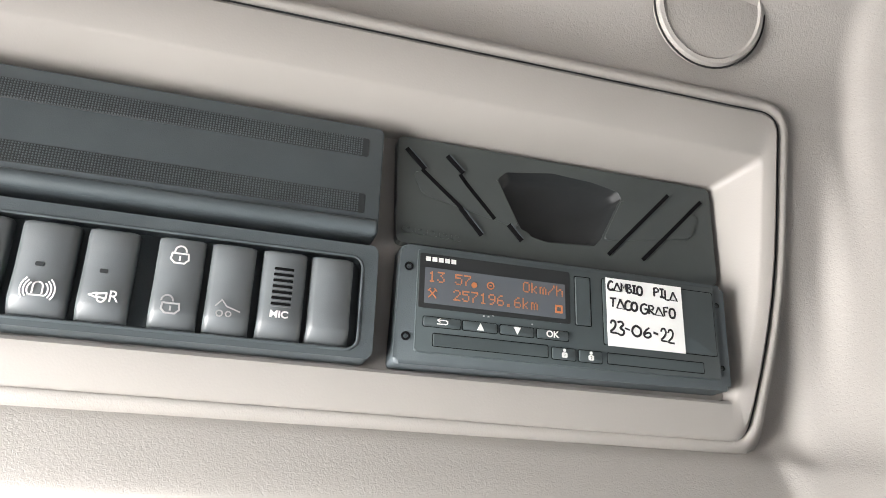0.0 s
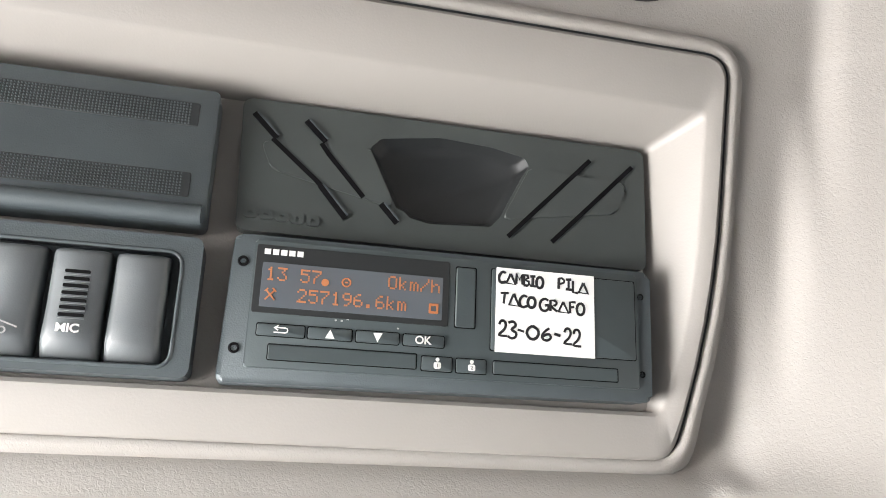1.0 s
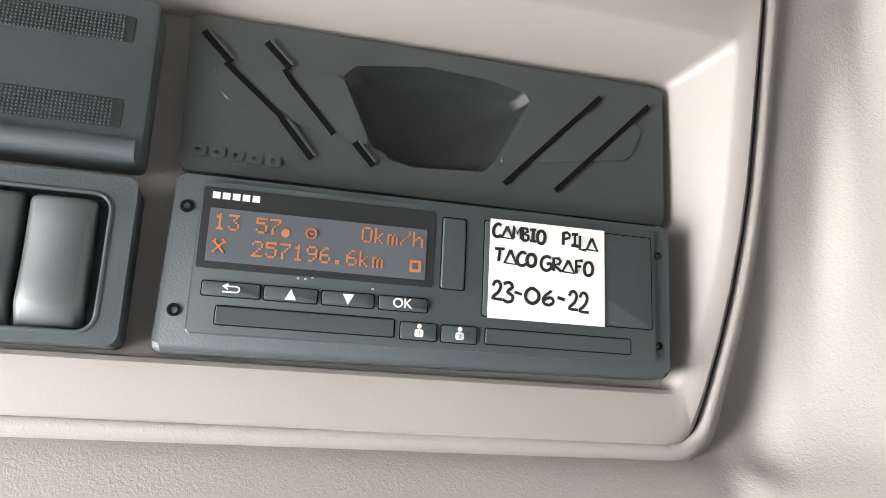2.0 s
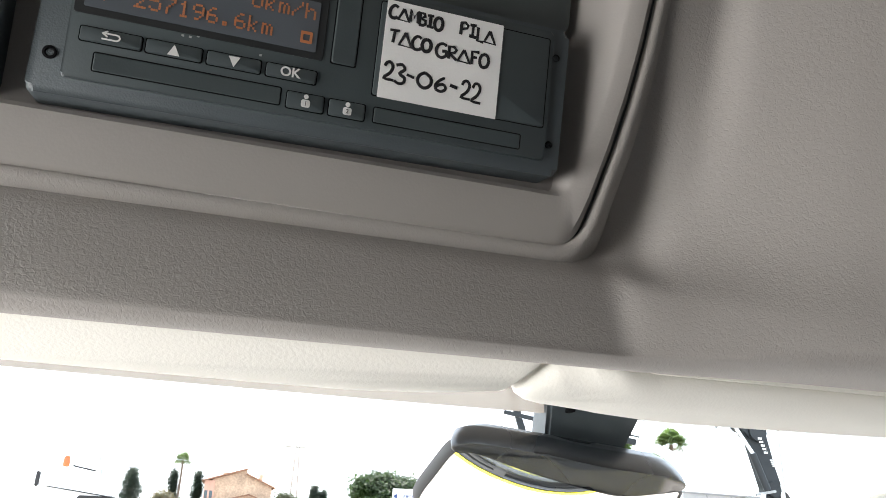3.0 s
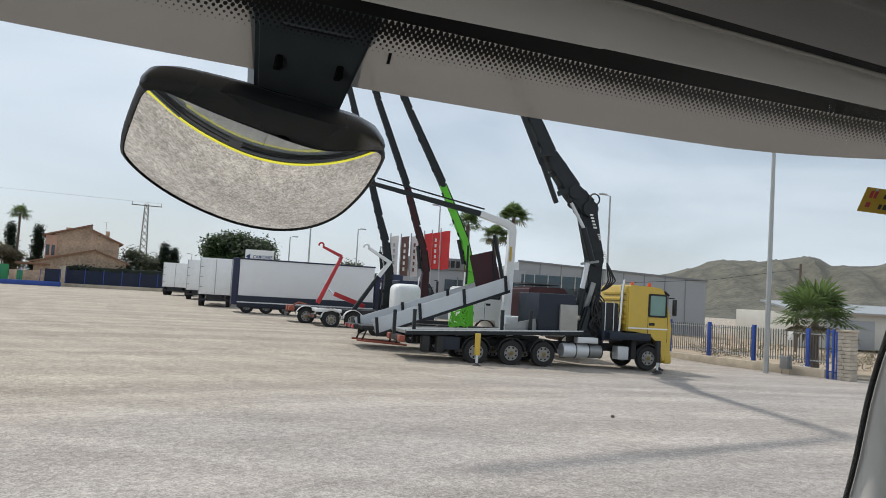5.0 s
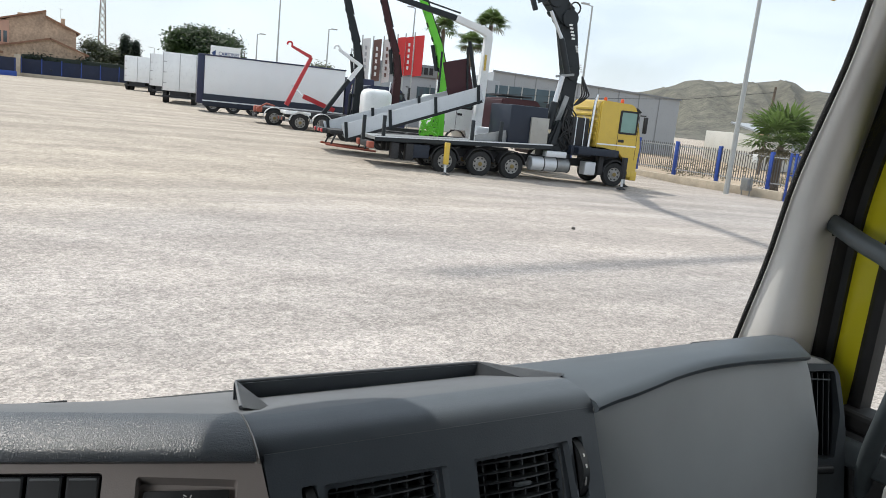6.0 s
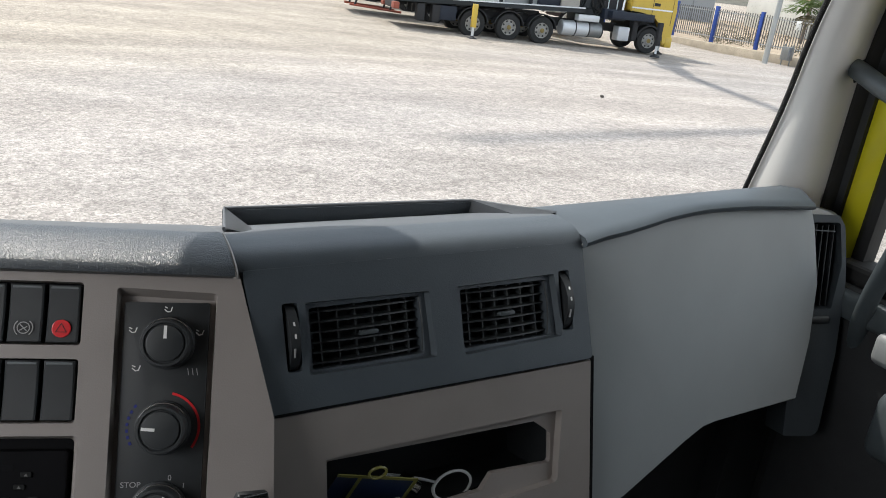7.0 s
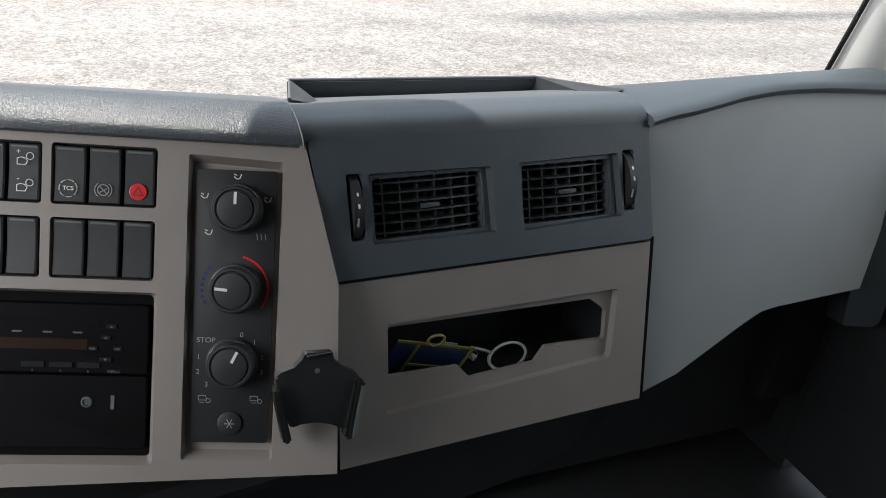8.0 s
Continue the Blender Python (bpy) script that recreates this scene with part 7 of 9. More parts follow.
# Three short rows of pale bars stand for the maker's lettering on the boom.
for top, count, step, wide in (((-2.40, 6.62), 5, 0.135, 0.15), ((-2.02, 5.78), 4, 0.075, 0.10), ((-1.72, 5.03), 4, 0.090, 0.10)):
    for q in range(count):
        x, z = top[0] + q * step * 0.36, top[1] - q * step
        part("marking", cube((x - wide / 2, 0.72, z - step * 0.55), (x + wide / 2, 0.74, z), 0), PRINT, arms[1], "white maker's marking")
bm = bmesh.new()
beam(bm, (-2.75, 0.55, 1.5), (-2.45, 0.55, 2.6), 0.4, 0.4, 0.3, 0.3, up=(0, 1, 0), bev=0.08)
part("turret_cover", bm, BLACKP, Y, "black turret cover")

# 2. Lorry behind with aluminium ramps and a white arched crane.
g = 0.15
R = thing("ramp_lorry", yard(3.5), "white lorry with raised aluminium ramps and an arched crane", "crane lorry", "parked lorries")
slab(R, "chassis_rail", (-10.6, 0.9, 0.65), (-3.0, 1.7, 0.95), CHASSIS, 0)
for x in (-8.2, -6.9):
    wheel(R, x, 0.05)
slab(R, "bed", (-11.7, 0.0, 0.95), (-4.2, 2.5, 1.12), CHASSIS, 0.02)
for y in (0.0, 2.1):
    rp = part("ramp", beam(bmesh.new(), (-11.15 - y * 0.2, y, 1.05), (-4.98, y, 3.32), 0.66, 0.06, up=(0, 1, 0), bev=0.01), ALU, R, "pale aluminium loading ramp")
    part("ramp_rail", beam(bmesh.new(), (-11.05 - y * 0.2, y - 0.02, 0.72), (-4.95, y - 0.02, 2.98), 0.12, 0.10, up=(0, 1, 0)), CHASSIS, rp)
    for t in (0.02, 0.33, 0.66, 0.98):
        cx, cz = mix(-11.1 - y * 0.2, -5.0, t), mix(1.05, 3.32, t)
        part("ramp_stay", beam(bmesh.new(), (cx, y - 0.06, cz - 0.42), (cx - 0.1, y - 0.06, cz + 0.4), 0.13, 0.07, up=(0, 1, 0)), BLACKP, rp)
part("end_plate", beam(bmesh.new(), (-5.65, 1.0, 3.25), (-6.05, 1.0, 4.70), 1.25, 0.06, up=(0, 1, 0), bev=0.02), MAROON, R, "maroon steel end plate")
pipe(R, "end_post", [(-6.75, 0.95, 3.2), (-6.75, 0.95, 5.0)], 0.05, BLACKP)
pipe(R, "end_post", [(-5.35, 0.95, 3.3), (-5.55, 0.95, 5.35)], 0.05, BLACKP)
bar(R, "arch_post", (-4.66, 1.2, 1.2), (-4.50, 1.2, 6.0), 0.40, 0.42, WHITE, 0.34, 0.36, "white crane column", 0.03)
bar(R, "arch_bend", (-4.42, 1.2, 5.98), (-4.95, 1.2, 6.26), 0.34, 0.36, WHITE, bev=0.03)
bar(R, "arch_arm", (-4.60, 1.2, 6.12), (-6.2, 1.2, 6.56), 0.30, 0.32, WHITE, bev=0.03)
jib = bar(R, "jib", (-5.9, 1.2, 6.50), (-12.1, 1.2, 7.62), 0.26, 0.28, BLACKP, 0.16, 0.16, "long black crane jib", 0.02)
part("jib_rail", beam(bmesh.new(), (-6.0, 1.1, 6.78), (-11.2, 1.1, 7.74), 0.06, 0.07, up=(0, 1, 0)), BLACKP, jib)
part("jib_ram", rod(bmesh.new(), (-4.95, 0.9, 3.4), (-5.5, 0.9, 5.6), 0.09, n=10), BLACKP, R)
bm = bmesh.new()
tube(bm, [(-12.1, 1.2, 7.58), (-12.1, 1.2, 7.30)] + [(-12.1 + x, 1.2, 7.15 + z) for x, z in arc(0, 0, 0.13, 90, -170, 10)], 0.035, 6)
part("hook", bm, CHROME, jib, "steel crane hook")
part("column_marking", cube((-4.66, 0.975, 4.4), (-4.56, 0.995, 5.1)), GOLD, R, "yellow marking")
cab(R, -3.0, -0.6, 0.45, 2.85, WHITE, 0.2, 2.6)
slab(R, "white_tank", (-5.0, 0.2, 1.25), (-4.0, 0.9, 1.85), WHITE, 0.08)
slab(R, "tail_board", (-12.0, 0.2, 0.95), (-11.8, 2.3, 1.15), CHASSIS, 0.02, "black tail board")
for y in (0.25, 1.0, 2.0):
    slab(R, "tail_lamp", (-12.05, y, 0.98), (-11.99, y + 0.28, 1.12), REDP, 0.02, "red tail lamp")
for y in (-0.2, 1.1):
    pipe(R, "tail_bar", [(-11.9, y, 0.50), (-9.7, y, 0.36)], 0.045, DULLRED)
    pipe(R, "tail_strut", [(-11.7, y, 0.48), (-11.5, y, 0.95)], 0.04, CHASSIS)
    pipe(R, "tail_strut", [(-10.2, y, 0.40), (-10.0, y, 0.95)], 0.04, CHASSIS)

# 3. Bright green crane and its maroon-cabbed lorry.
G = thing("green_crane_lorry", yard(7.5), "lorry with a bright green folding crane and black boom", "crane lorry", "parked lorries")
cab(G, -2.3, 0.2, 0.5, 3.25, MAROON)
slab(G, "chassis", (-10.5, 0.8, 0.65), (-3.0, 1.7, 1.0), CHASSIS, 0)
slab(G, "roof_rack", (-2.2, 0.3, 3.35), (-0.5, 2.2, 3.42), CHASSIS, 0.01)
for x in (-8.3, -6.9, -2.9):
    wheel(G, x, 0.05)
crane(G, [(-5.10, 1.0), (-5.20, 4.0), (-5.60, 5.45), (-6.40, 7.1), (-6.95, 8.25), (-8.95, 11.9), (-10.4, 14.8)], [GREENP, GREENP, GREENP, GREENP, BLACKP, BLACKP], [0.42, 0.40, 0.38, 0.36, 0.34, 0.30, 0.26], 1.2)
rnd = random.Random(4)
bm = bmesh.new()
for k in range(16):
    a = rnd.uniform(0, 6.28)
    tube(bm, smooth_line([(-5.9 + rnd.uniform(-0.5, 0.5), 0.4, 0.9 + rnd.uniform(0, 1.2)) for _ in range(4)], 4), 0.035, 5)
part("hose_bundle", bm, GREENP, G, "tangle of bright green hoses")

# 4. Two more lorries with raised booms.
B2 = thing("boom_lorry", yard(11.0), "white lorry with a dark brown crane boom raised", "crane lorry", "parked lorries")
slab(B2, "chassis", (-10.6, 0.8, 0.65), (-5.0, 1.7, 1.0), CHASSIS, 0)
for x in (-9.4, -8.0):
    wheel(B2, x, 0.05)
crane(B2, [(-6.72, 0.9), (-6.65, 3.6), (-6.85, 4.9), (-7.30, 6.15), (-8.03, 8.4), (-9.95, 13.0), (-10.9, 15.6)], [MAROON, MAROON, MAROON, MAROON, BLACKP, BLACKP], [0.50, 0.40, 0.34, 0.33, 0.32, 0.30, 0.26], 1.2)
bm = bmesh.new()
box(bm, (-8.5, 0.5, 1.25), (-6.95, 2.1, 2.95), 0.38, 5)
part("white_tank", bm, WHITE, B2, "white rounded tank", smooth=40)
cab(B2, -4.8, -2.3, 0.5, 3.0, WHITE)

HK = thing("white_hook_lorry", yard(16.0), "skip lorry chassis with a white hook arm and black crane", "hook lorry", "parked lorries")
for x in (-11.2, -9.9):
    wheel(HK, x, 0.02)
    mudguard(HK, x, WHITE)
slab(HK, "chassis", (-11.9, 0.5, 0.75), (-5.0, 1.9, 1.15), CHASSIS, 0.02)
slab(HK, "white_frame", (-12.1, 0.1, 0.95), (-10.6, 2.3, 1.15), WHITE, 0.03)
slab(HK, "tail_beam", (-12.2, 0.2, 0.55), (-12.05, 2.2, 0.8), CHASSIS, 0.02)
for y in (0.25, 1.85):
    slab(HK, "tail_lamp", (-12.24, y, 0.58), (-12.19, y + 0.32, 0.76), DULLRED, 0.02, "dull red tail lamp")
bar(HK, "hook_arm_base", (-9.80, 1.2, 1.0), (-8.25, 1.2, 3.35), 0.24, 0.30, BLACKP, 0.22, 0.24, "black base of the hook arm")
bar(HK, "hook_arm", (-8.30, 1.2, 3.28), (-7.60, 1.2, 4.25), 0.26, 0.30, WHITE, 0.22, 0.24, "white hook arm")
bar(HK, "hook_arm", (-7.58, 1.2, 4.15), (-9.0, 1.2, 4.98), 0.22, 0.24, WHITE, 0.16, 0.16)
pipe(HK, "hook", [(-9.0, 1.2, 4.95)] + [(-9.15 + x, 1.2, 5.05 + z) for x, z in arc(0, 0, 0.16, -30, 200, 8)], 0.06, WHITE)
crane(HK, [(-7.68, 0.9), (-7.62, 3.3), (-7.95, 5.4), (-8.45, 6.95), (-9.0, 8.8), (-10.25, 12.9), (-11.1, 15.6)], BLACKP, [0.60, 0.50, 0.40, 0.38, 0.36, 0.32, 0.28], 1.4)
cab(HK, -7.3, -4.9, 0.5, 3.1, BLUE)

RH = thing("red_hook_lorry", yard(18.5), "lorry chassis with a bright red hook arm", "hook lorry", "parked lorries")
for x in (-12.4, -11.0):
    wheel(RH, x, 0.02)
mudguard(RH, -12.4, WHITE, 0.62)
slab(RH, "chassis", (-13.4, 0.5, 0.75), (-7.0, 1.9, 1.10), CHASSIS, 0.02)
slab(RH, "red_tail", (-13.45, 0.3, 0.80), (-13.1, 1.0, 1.10), DULLRED, 0.08, "dull red tail coupling")
slab(RH, "red_tail", (-13.5, 1.3, 0.75), (-13.1, 2.1, 1.15), DULLRED, 0.08, "dull red tail coupling")
slab(RH, "tail_beam", (-13.55, 0.2, 0.50), (-13.40, 2.2, 0.68), CHASSIS, 0.02)
pipe(RH, "tail_hose", [(-13.3, 0.2, 1.1), (-12.9, 0.15, 1.35), (-12.4, 0.2, 1.25)], 0.05, DULLRED)
bar(RH, "hook_arm", (-11.6, 1.2, 1.35), (-10.25, 1.2, 4.4), 0.26, 0.30, REDP, 0.2, 0.24, "red hook arm")
bar(RH, "hook_arm", (-10.25, 1.2, 4.4), (-11.5, 1.2, 4.95), 0.2, 0.24, REDP, 0.14, 0.16)
pipe(RH, "hook", [(-11.5, 1.2, 4.95)] + [(-11.6 + x, 1.2, 5.05 + z) for x, z in arc(0, 0, 0.15, -20, 200, 8)], 0.06, REDP)
bar(RH, "hook_ram", (-8.6, 1.2, 1.3), (-10.6, 1.2, 2.0), 0.28, 0.28, REDP)
bar(RH, "hook_rod", (-10.6, 1.2, 2.0), (-11.3, 1.2, 2.6), 0.10, 0.10, CHROME)

# 5. Trailers.
T1 = thing("curtain_trailer", yard(29.8, -16.6), "long white curtain-sided trailer with a dark blue frame", "trailer", "trailers")
T1.matrix_world = Matrix.Translation((10.45, 54.9, 0.86)) @ Matrix(((UF.x, AWAY.x, 0, 0), (UF.y, AWAY.y, 0, 0), (0, 0, 1, 0), (0, 0, 0, 1)))
slab(T1, "curtain", (0.35, 0.02, 1.20), (10.0, 2.48, 3.80), CURTAIN, 0.03, "plain white tarpaulin side")
slab(T1, "rear_frame", (-0.10, -0.01, 0.55), (0.34, 2.51, 3.86), BLUE, 0.04, "dark blue rear frame and doors")
slab(T1, "roof_edge", (0.30, -0.02, 3.76), (10.05, 2.52, 3.86), BLUE, 0.02)
slab(T1, "skirt", (0.3, -0.02, 0.40), (10.0, 0.05, 1.22), NAVY, 0.02, "dark blue side skirt")
slab(T1, "side_guard", (0.45, 0.42, 0.32), (9.9, 0.50, 0.90), CHASSIS, 0.02, "black underbody guard")
slab(T1, "side_rail", (0.3, -0.04, 0.72), (10.0, -0.01, 0.80), ALU, 0)
slab(T1, "chassis", (0.4, 0.8, 0.45), (9.8, 1.7, 0.8), CHASSIS, 0)
for x in (1.0, 2.35, 3.7):
    wheel(T1, x, 0.08, 0.5, 0.5)
slab(T1, "tractor_cab", (10.1, 0.05, 0.6), (12.2, 2.45, 3.4), BLUE, 0.12, "dark blue tractor cab")


def box_trailer(x, y, turn, w, length, h, label):
    b = thing("box_trailer", pose(x, y, ground_z(x, y), 0, 0, turn), label, "trailer", "trailers")
    slab(b, "body", (0, 0, 0.95), (w, length, h), WHITE, 0.04)
    for xx in (0.03, w / 2 - 0.01, w - 0.05):
        slab(b, "door_post", (xx, -0.03, 1.0), (xx + 0.05, 0.01, h - 0.05), GREYPRINT, 0)
    for zz in (1.5, 2.3, 3.1):
        slab(b, "hinge", (0.06, -0.04, zz), (0.3, 0.0, zz + 0.06), GREYPRINT, 0)
    slab(b, "bumper", (0.05, -0.05, 0.45), (w - 0.05, 0.1, 0.6), CHASSIS, 0.02)
    slab(b, "chassis", (0.6, 0.1, 0.55), (w - 0.6, length, 0.95), CHASSIS, 0)
    for yy in (0.8, 2.1):
        for xx in (0.05, w - 0.35):
            part("wheel", rod(bmesh.new(), (xx, yy, 0.48), (xx + 0.3, yy, 0.48), 0.48, n=20), TYRE, b, smooth=40)
    return b


box_trailer(9.35, 63.3, -14, 2.5, 9, 3.85, "white box trailer with closed rear doors")
box_trailer(10.6, 79.5, -14, 2.5, 9, 3.95, "white box trailer standing in the row")
box_trailer(9.9, 94.0, -26, 2.9, 9, 3.75, "white box trailer near the yard fence")

# 6. White lorry at the left.
L = thing("white_lorry", pose(-3.35, 27.6, ground_z(-3.3, 27.6), 0, 0, 0), "white tractor cab with a roof spoiler and orange beacon", "lorry", "parked lorries")
prof = [(-2.6, 0.35), (-0.45, 0.35), (-0.05, 0.45), (0.0, 1.3), (-0.02, 2.0), (-0.42, 3.15), (-0.62, 3.45), (-1.1, 3.72), (-2.2, 3.95), (-2.6, 3.95)]
body = profile_body(L, "cab", prof, 0.0, 2.4, WHITE, 0.06)
w = part("side_window", cube((-1.28, -0.015, 2.08), (-0.42, 0.02, 2.95), 0.01), GREENGLASS, body, "greenish side window")
part("window_frame", holed(bmesh.new(), rrect(-1.36, 2.0, -0.34, 3.05, 0.08), [rrect(-1.26, 2.1, -0.44, 2.95, 0.06)], 0.0, 0.02), RUBBER, w, m=pose(0, -0.004, 0, 90, 0, 0))
part("mirror", cube((-0.60, -0.30, 2.02), (-0.36, -0.10, 2.92), 0.05), WHITE, body, "tall white door mirror", smooth=40)
part("roof_band", beam(bmesh.new(), (-2.3, -0.012, 3.28), (-0.25, -0.012, 3.02), 0.03, 0.12, up=(0, 1, 0)), CHASSIS, body)
part("visor", beam(bmesh.new(), (-0.55, 1.2, 3.05), (-0.02, 1.2, 2.85), 2.3, 0.08, up=(1, 0, 0.2)), CHASSIS, body, "black windscreen visor")
part("windscreen", beam(bmesh.new(), (0.01, 1.2, 1.95), (-0.40, 1.2, 3.1), 2.1, 0.03, up=(1, 0, 0.2)), CABGLASS, body)
part("roof_spoiler", cube((-2.7, 0.05, 3.25), (-1.75, 2.35, 3.75), 0.08), CHASSIS, body, "black roof side fairing", smooth=40)
for xx in (-1.45, -0.30):
    part("door_gap", cube((xx, -0.006, 0.9), (xx + 0.02, 0.01, 3.1)), GREYPRINT, body)
part("door_handle", cube((-1.40, -0.03, 1.45), (-1.05, 0.0, 1.62), 0.03), CHASSIS, body, smooth=40)
part("crease", beam(bmesh.new(), (-2.5, -0.005, 1.15), (-0.2, -0.005, 1.05), 0.02, 0.03, up=(0, 1, 0)), GREYPRINT, body)
part("side_skirt", cube((-2.6, -0.01, 0.28), (-0.1, 0.1, 0.42), 0.02), CHASSIS, body)
bm = bmesh.new()
dial(bm, (-1.95, 0.5, 3.92), [(0.09, 0), (0.11, 0.06), (0.10, 0.28), (0.06, 0.34)], 14)
part("beacon", bm, BEACON, body, "orange rotating beacon", smooth=50)
pipe(body, "aerial", [(-0.75, 0.3, 3.5), (-0.95, 0.3, 4.3)], 0.012, CHASSIS, 5)
part("horn_bar", beam(bmesh.new(), (-1.7, 0.3, 3.95), (-1.0, 0.3, 3.82), 0.08, 0.05), CHASSIS, body)
wheel(L, -1.3, 0.0, 0.5, 0.5)

# ---- yard surroundings ----
BRICK = material("sandy_brick_wall", (0.42, 0.305, 0.215), 0.85, var=0.5, scale=3.2, bump=0.4, bscale=5, depth=0.05)
PINK = material("pink_render", (0.50, 0.30, 0.22), 0.85, var=0.12, scale=1.5)
ROOF = material("clay_tiles", (0.235, 0.125, 0.078), 0.85, var=0.25, scale=3)
HEDGE = material("dark_hedge", (0.025, 0.032, 0.022), 0.9, var=0.4, scale=2)
BLUEFENCE = material("blue_mesh_fence", (0.007, 0.014, 0.042), 0.7, var=0.25, scale=1.5)
BLUEPAINT = material("blue_gate_paint", (0.022, 0.065, 0.30), 0.5, var=0.15, scale=2)
GATEGREEN = material("green_gate_paint", (0.03, 0.23, 0.085), 0.6, var=0.15, scale=1.5)
PICKET = material("dull_railing_steel", (0.13, 0.125, 0.12), 0.6, 0.3, var=0.2, scale=4)
CONCRETE = material("weathered_concrete", (0.46, 0.39, 0.30), 0.9, var=0.3, scale=2.5, bump=0.3, bscale=9, depth=0.02)
CLADDING = material("grey_metal_cladding", (0.33, 0.345, 0.36), 0.5, 0.2, var=0.06, scale=0.6)
CLADDARK = material("cladding_joint", (0.20, 0.21, 0.22), 0.6)
SHOWGLASS = material("shop_window_glass", (0.055, 0.085, 0.10), 0.06, var=0.3, scale=0.5)
PALEWALL = material("pale_shed_wall", (0.55, 0.54, 0.50), 0.8, var=0.1, scale=1)
LEAF = [leafy("leaf_%s" % k, c) for k, c in (("pine", (0.030, 0.052, 0.018)), ("cypress", (0.014, 0.026, 0.014)), ("olive", (0.060, 0.068, 0.040)), ("palm", (0.085, 0.118, 0.048)), ("dry", (0.115, 0.095, 0.065)))]
BARK = material("bark", (0.13, 0.10, 0.075), 0.9, var=0.3, scale=8, bump=0.5, bscale=20, depth=0.03)
POLE = material("galvanised_pole", (0.40, 0.41, 0.40), 0.5, 0.3, var=0.1, scale=2)
LATTICE = material("rusted_lattice", (0.23, 0.20, 0.17), 0.7, 0.3, var=0.2, scale=2)
DRYGRASS = material("dry_scrub", (0.35, 0.275, 0.195), 0.95, var=0.35, scale=0.6)
HILL = material("scrubby_hillside", (0.098, 0.093, 0.072), 0.95, var=0.8, scale=0.35)
REDFLAG = material("red_flag_cloth", (0.62, 0.05, 0.05), 0.8, var=0.08, scale=1)
WHITEFLAG = material("white_flag_cloth", (0.72, 0.70, 0.68), 0.8, var=0.06, scale=1)
BROWNFLAG = material("brown_flag_cloth", (0.16, 0.09, 0.075), 0.8, var=0.1, scale=1)


def leaf_cloud(name, mat, blobs, n, size, seed, parent=None, label=""):
    """Many small leaves in uneven clumps, with gaps between them."""
    r = random.Random(seed)
    verts, faces = [], []
    clumps = []
    for c, rad in blobs:
        for _ in range(max(4, int(n / len(blobs) / 18))):
            v = Vector((r.gauss(0, 1), r.gauss(0, 1), r.gauss(0, 1))).normalized() * r.uniform(0.45, 1.0)
            clumps.append(Vector(c) + Vector((v.x * rad[0], v.y * rad[1], v.z * rad[2])))
    for k in range(n):
        c = clumps[r.randrange(len(clumps))]
        s = size * 2.2
        p = c + Vector((r.gauss(0, s), r.gauss(0, s), r.gauss(0, s * 0.8)))
        a = Vector((r.uniform(-1, 1), r.uniform(-1, 1), r.uniform(-0.6, 0.6))).normalized() * size * r.uniform(0.6, 1.4)
        b = a.orthogonal().normalized() * size * r.uniform(0.3, 0.7)
        i = len(verts)
        verts += [p - a, p + b, p + a, p - b]
        faces.append((i, i + 1, i + 2, i + 3))
    me = bpy.data.meshes.new(name)
    me.from_pydata([tuple(v) for v in verts], [], faces)
    me.materials.append(mat)
    ob = new(name, me)
    ob.parent = parent
    return tagged(ob, label)


def tree(x, y, h, blobs, n, size, seed, leaf, label, name="tree", trunk=0.2):
    z = ground_z(x, y)
    t = thing(name, pose(x, y, z), label, "tree", "yard trees")
    bm = bmesh.new()
    tube(bm, smooth_line([(0, 0, -0.1), (0.05, 0.02, h * 0.25), (-0.05, 0.05, h * 0.5)], 4), [trunk * (1 - 0.06 * k) for k in range(9)], 8)
    tr = part("trunk", bm, BARK, t, smooth=60)
    for k, (c, rad) in enumerate(blobs):
        part("limb", tube(bmesh.new(), smooth_line([(0, 0, h * 0.3), (c[0] * 0.4, c[1] * 0.4, c[2] * 0.7), c], 3), [trunk * 0.55, trunk * 0.5, trunk * 0.45, trunk * 0.4, trunk * 0.33, trunk * 0.25, trunk * 0.15], 6), BARK, tr)
    leaf_cloud("crown", leaf, blobs, n, size, seed, t)
    return t


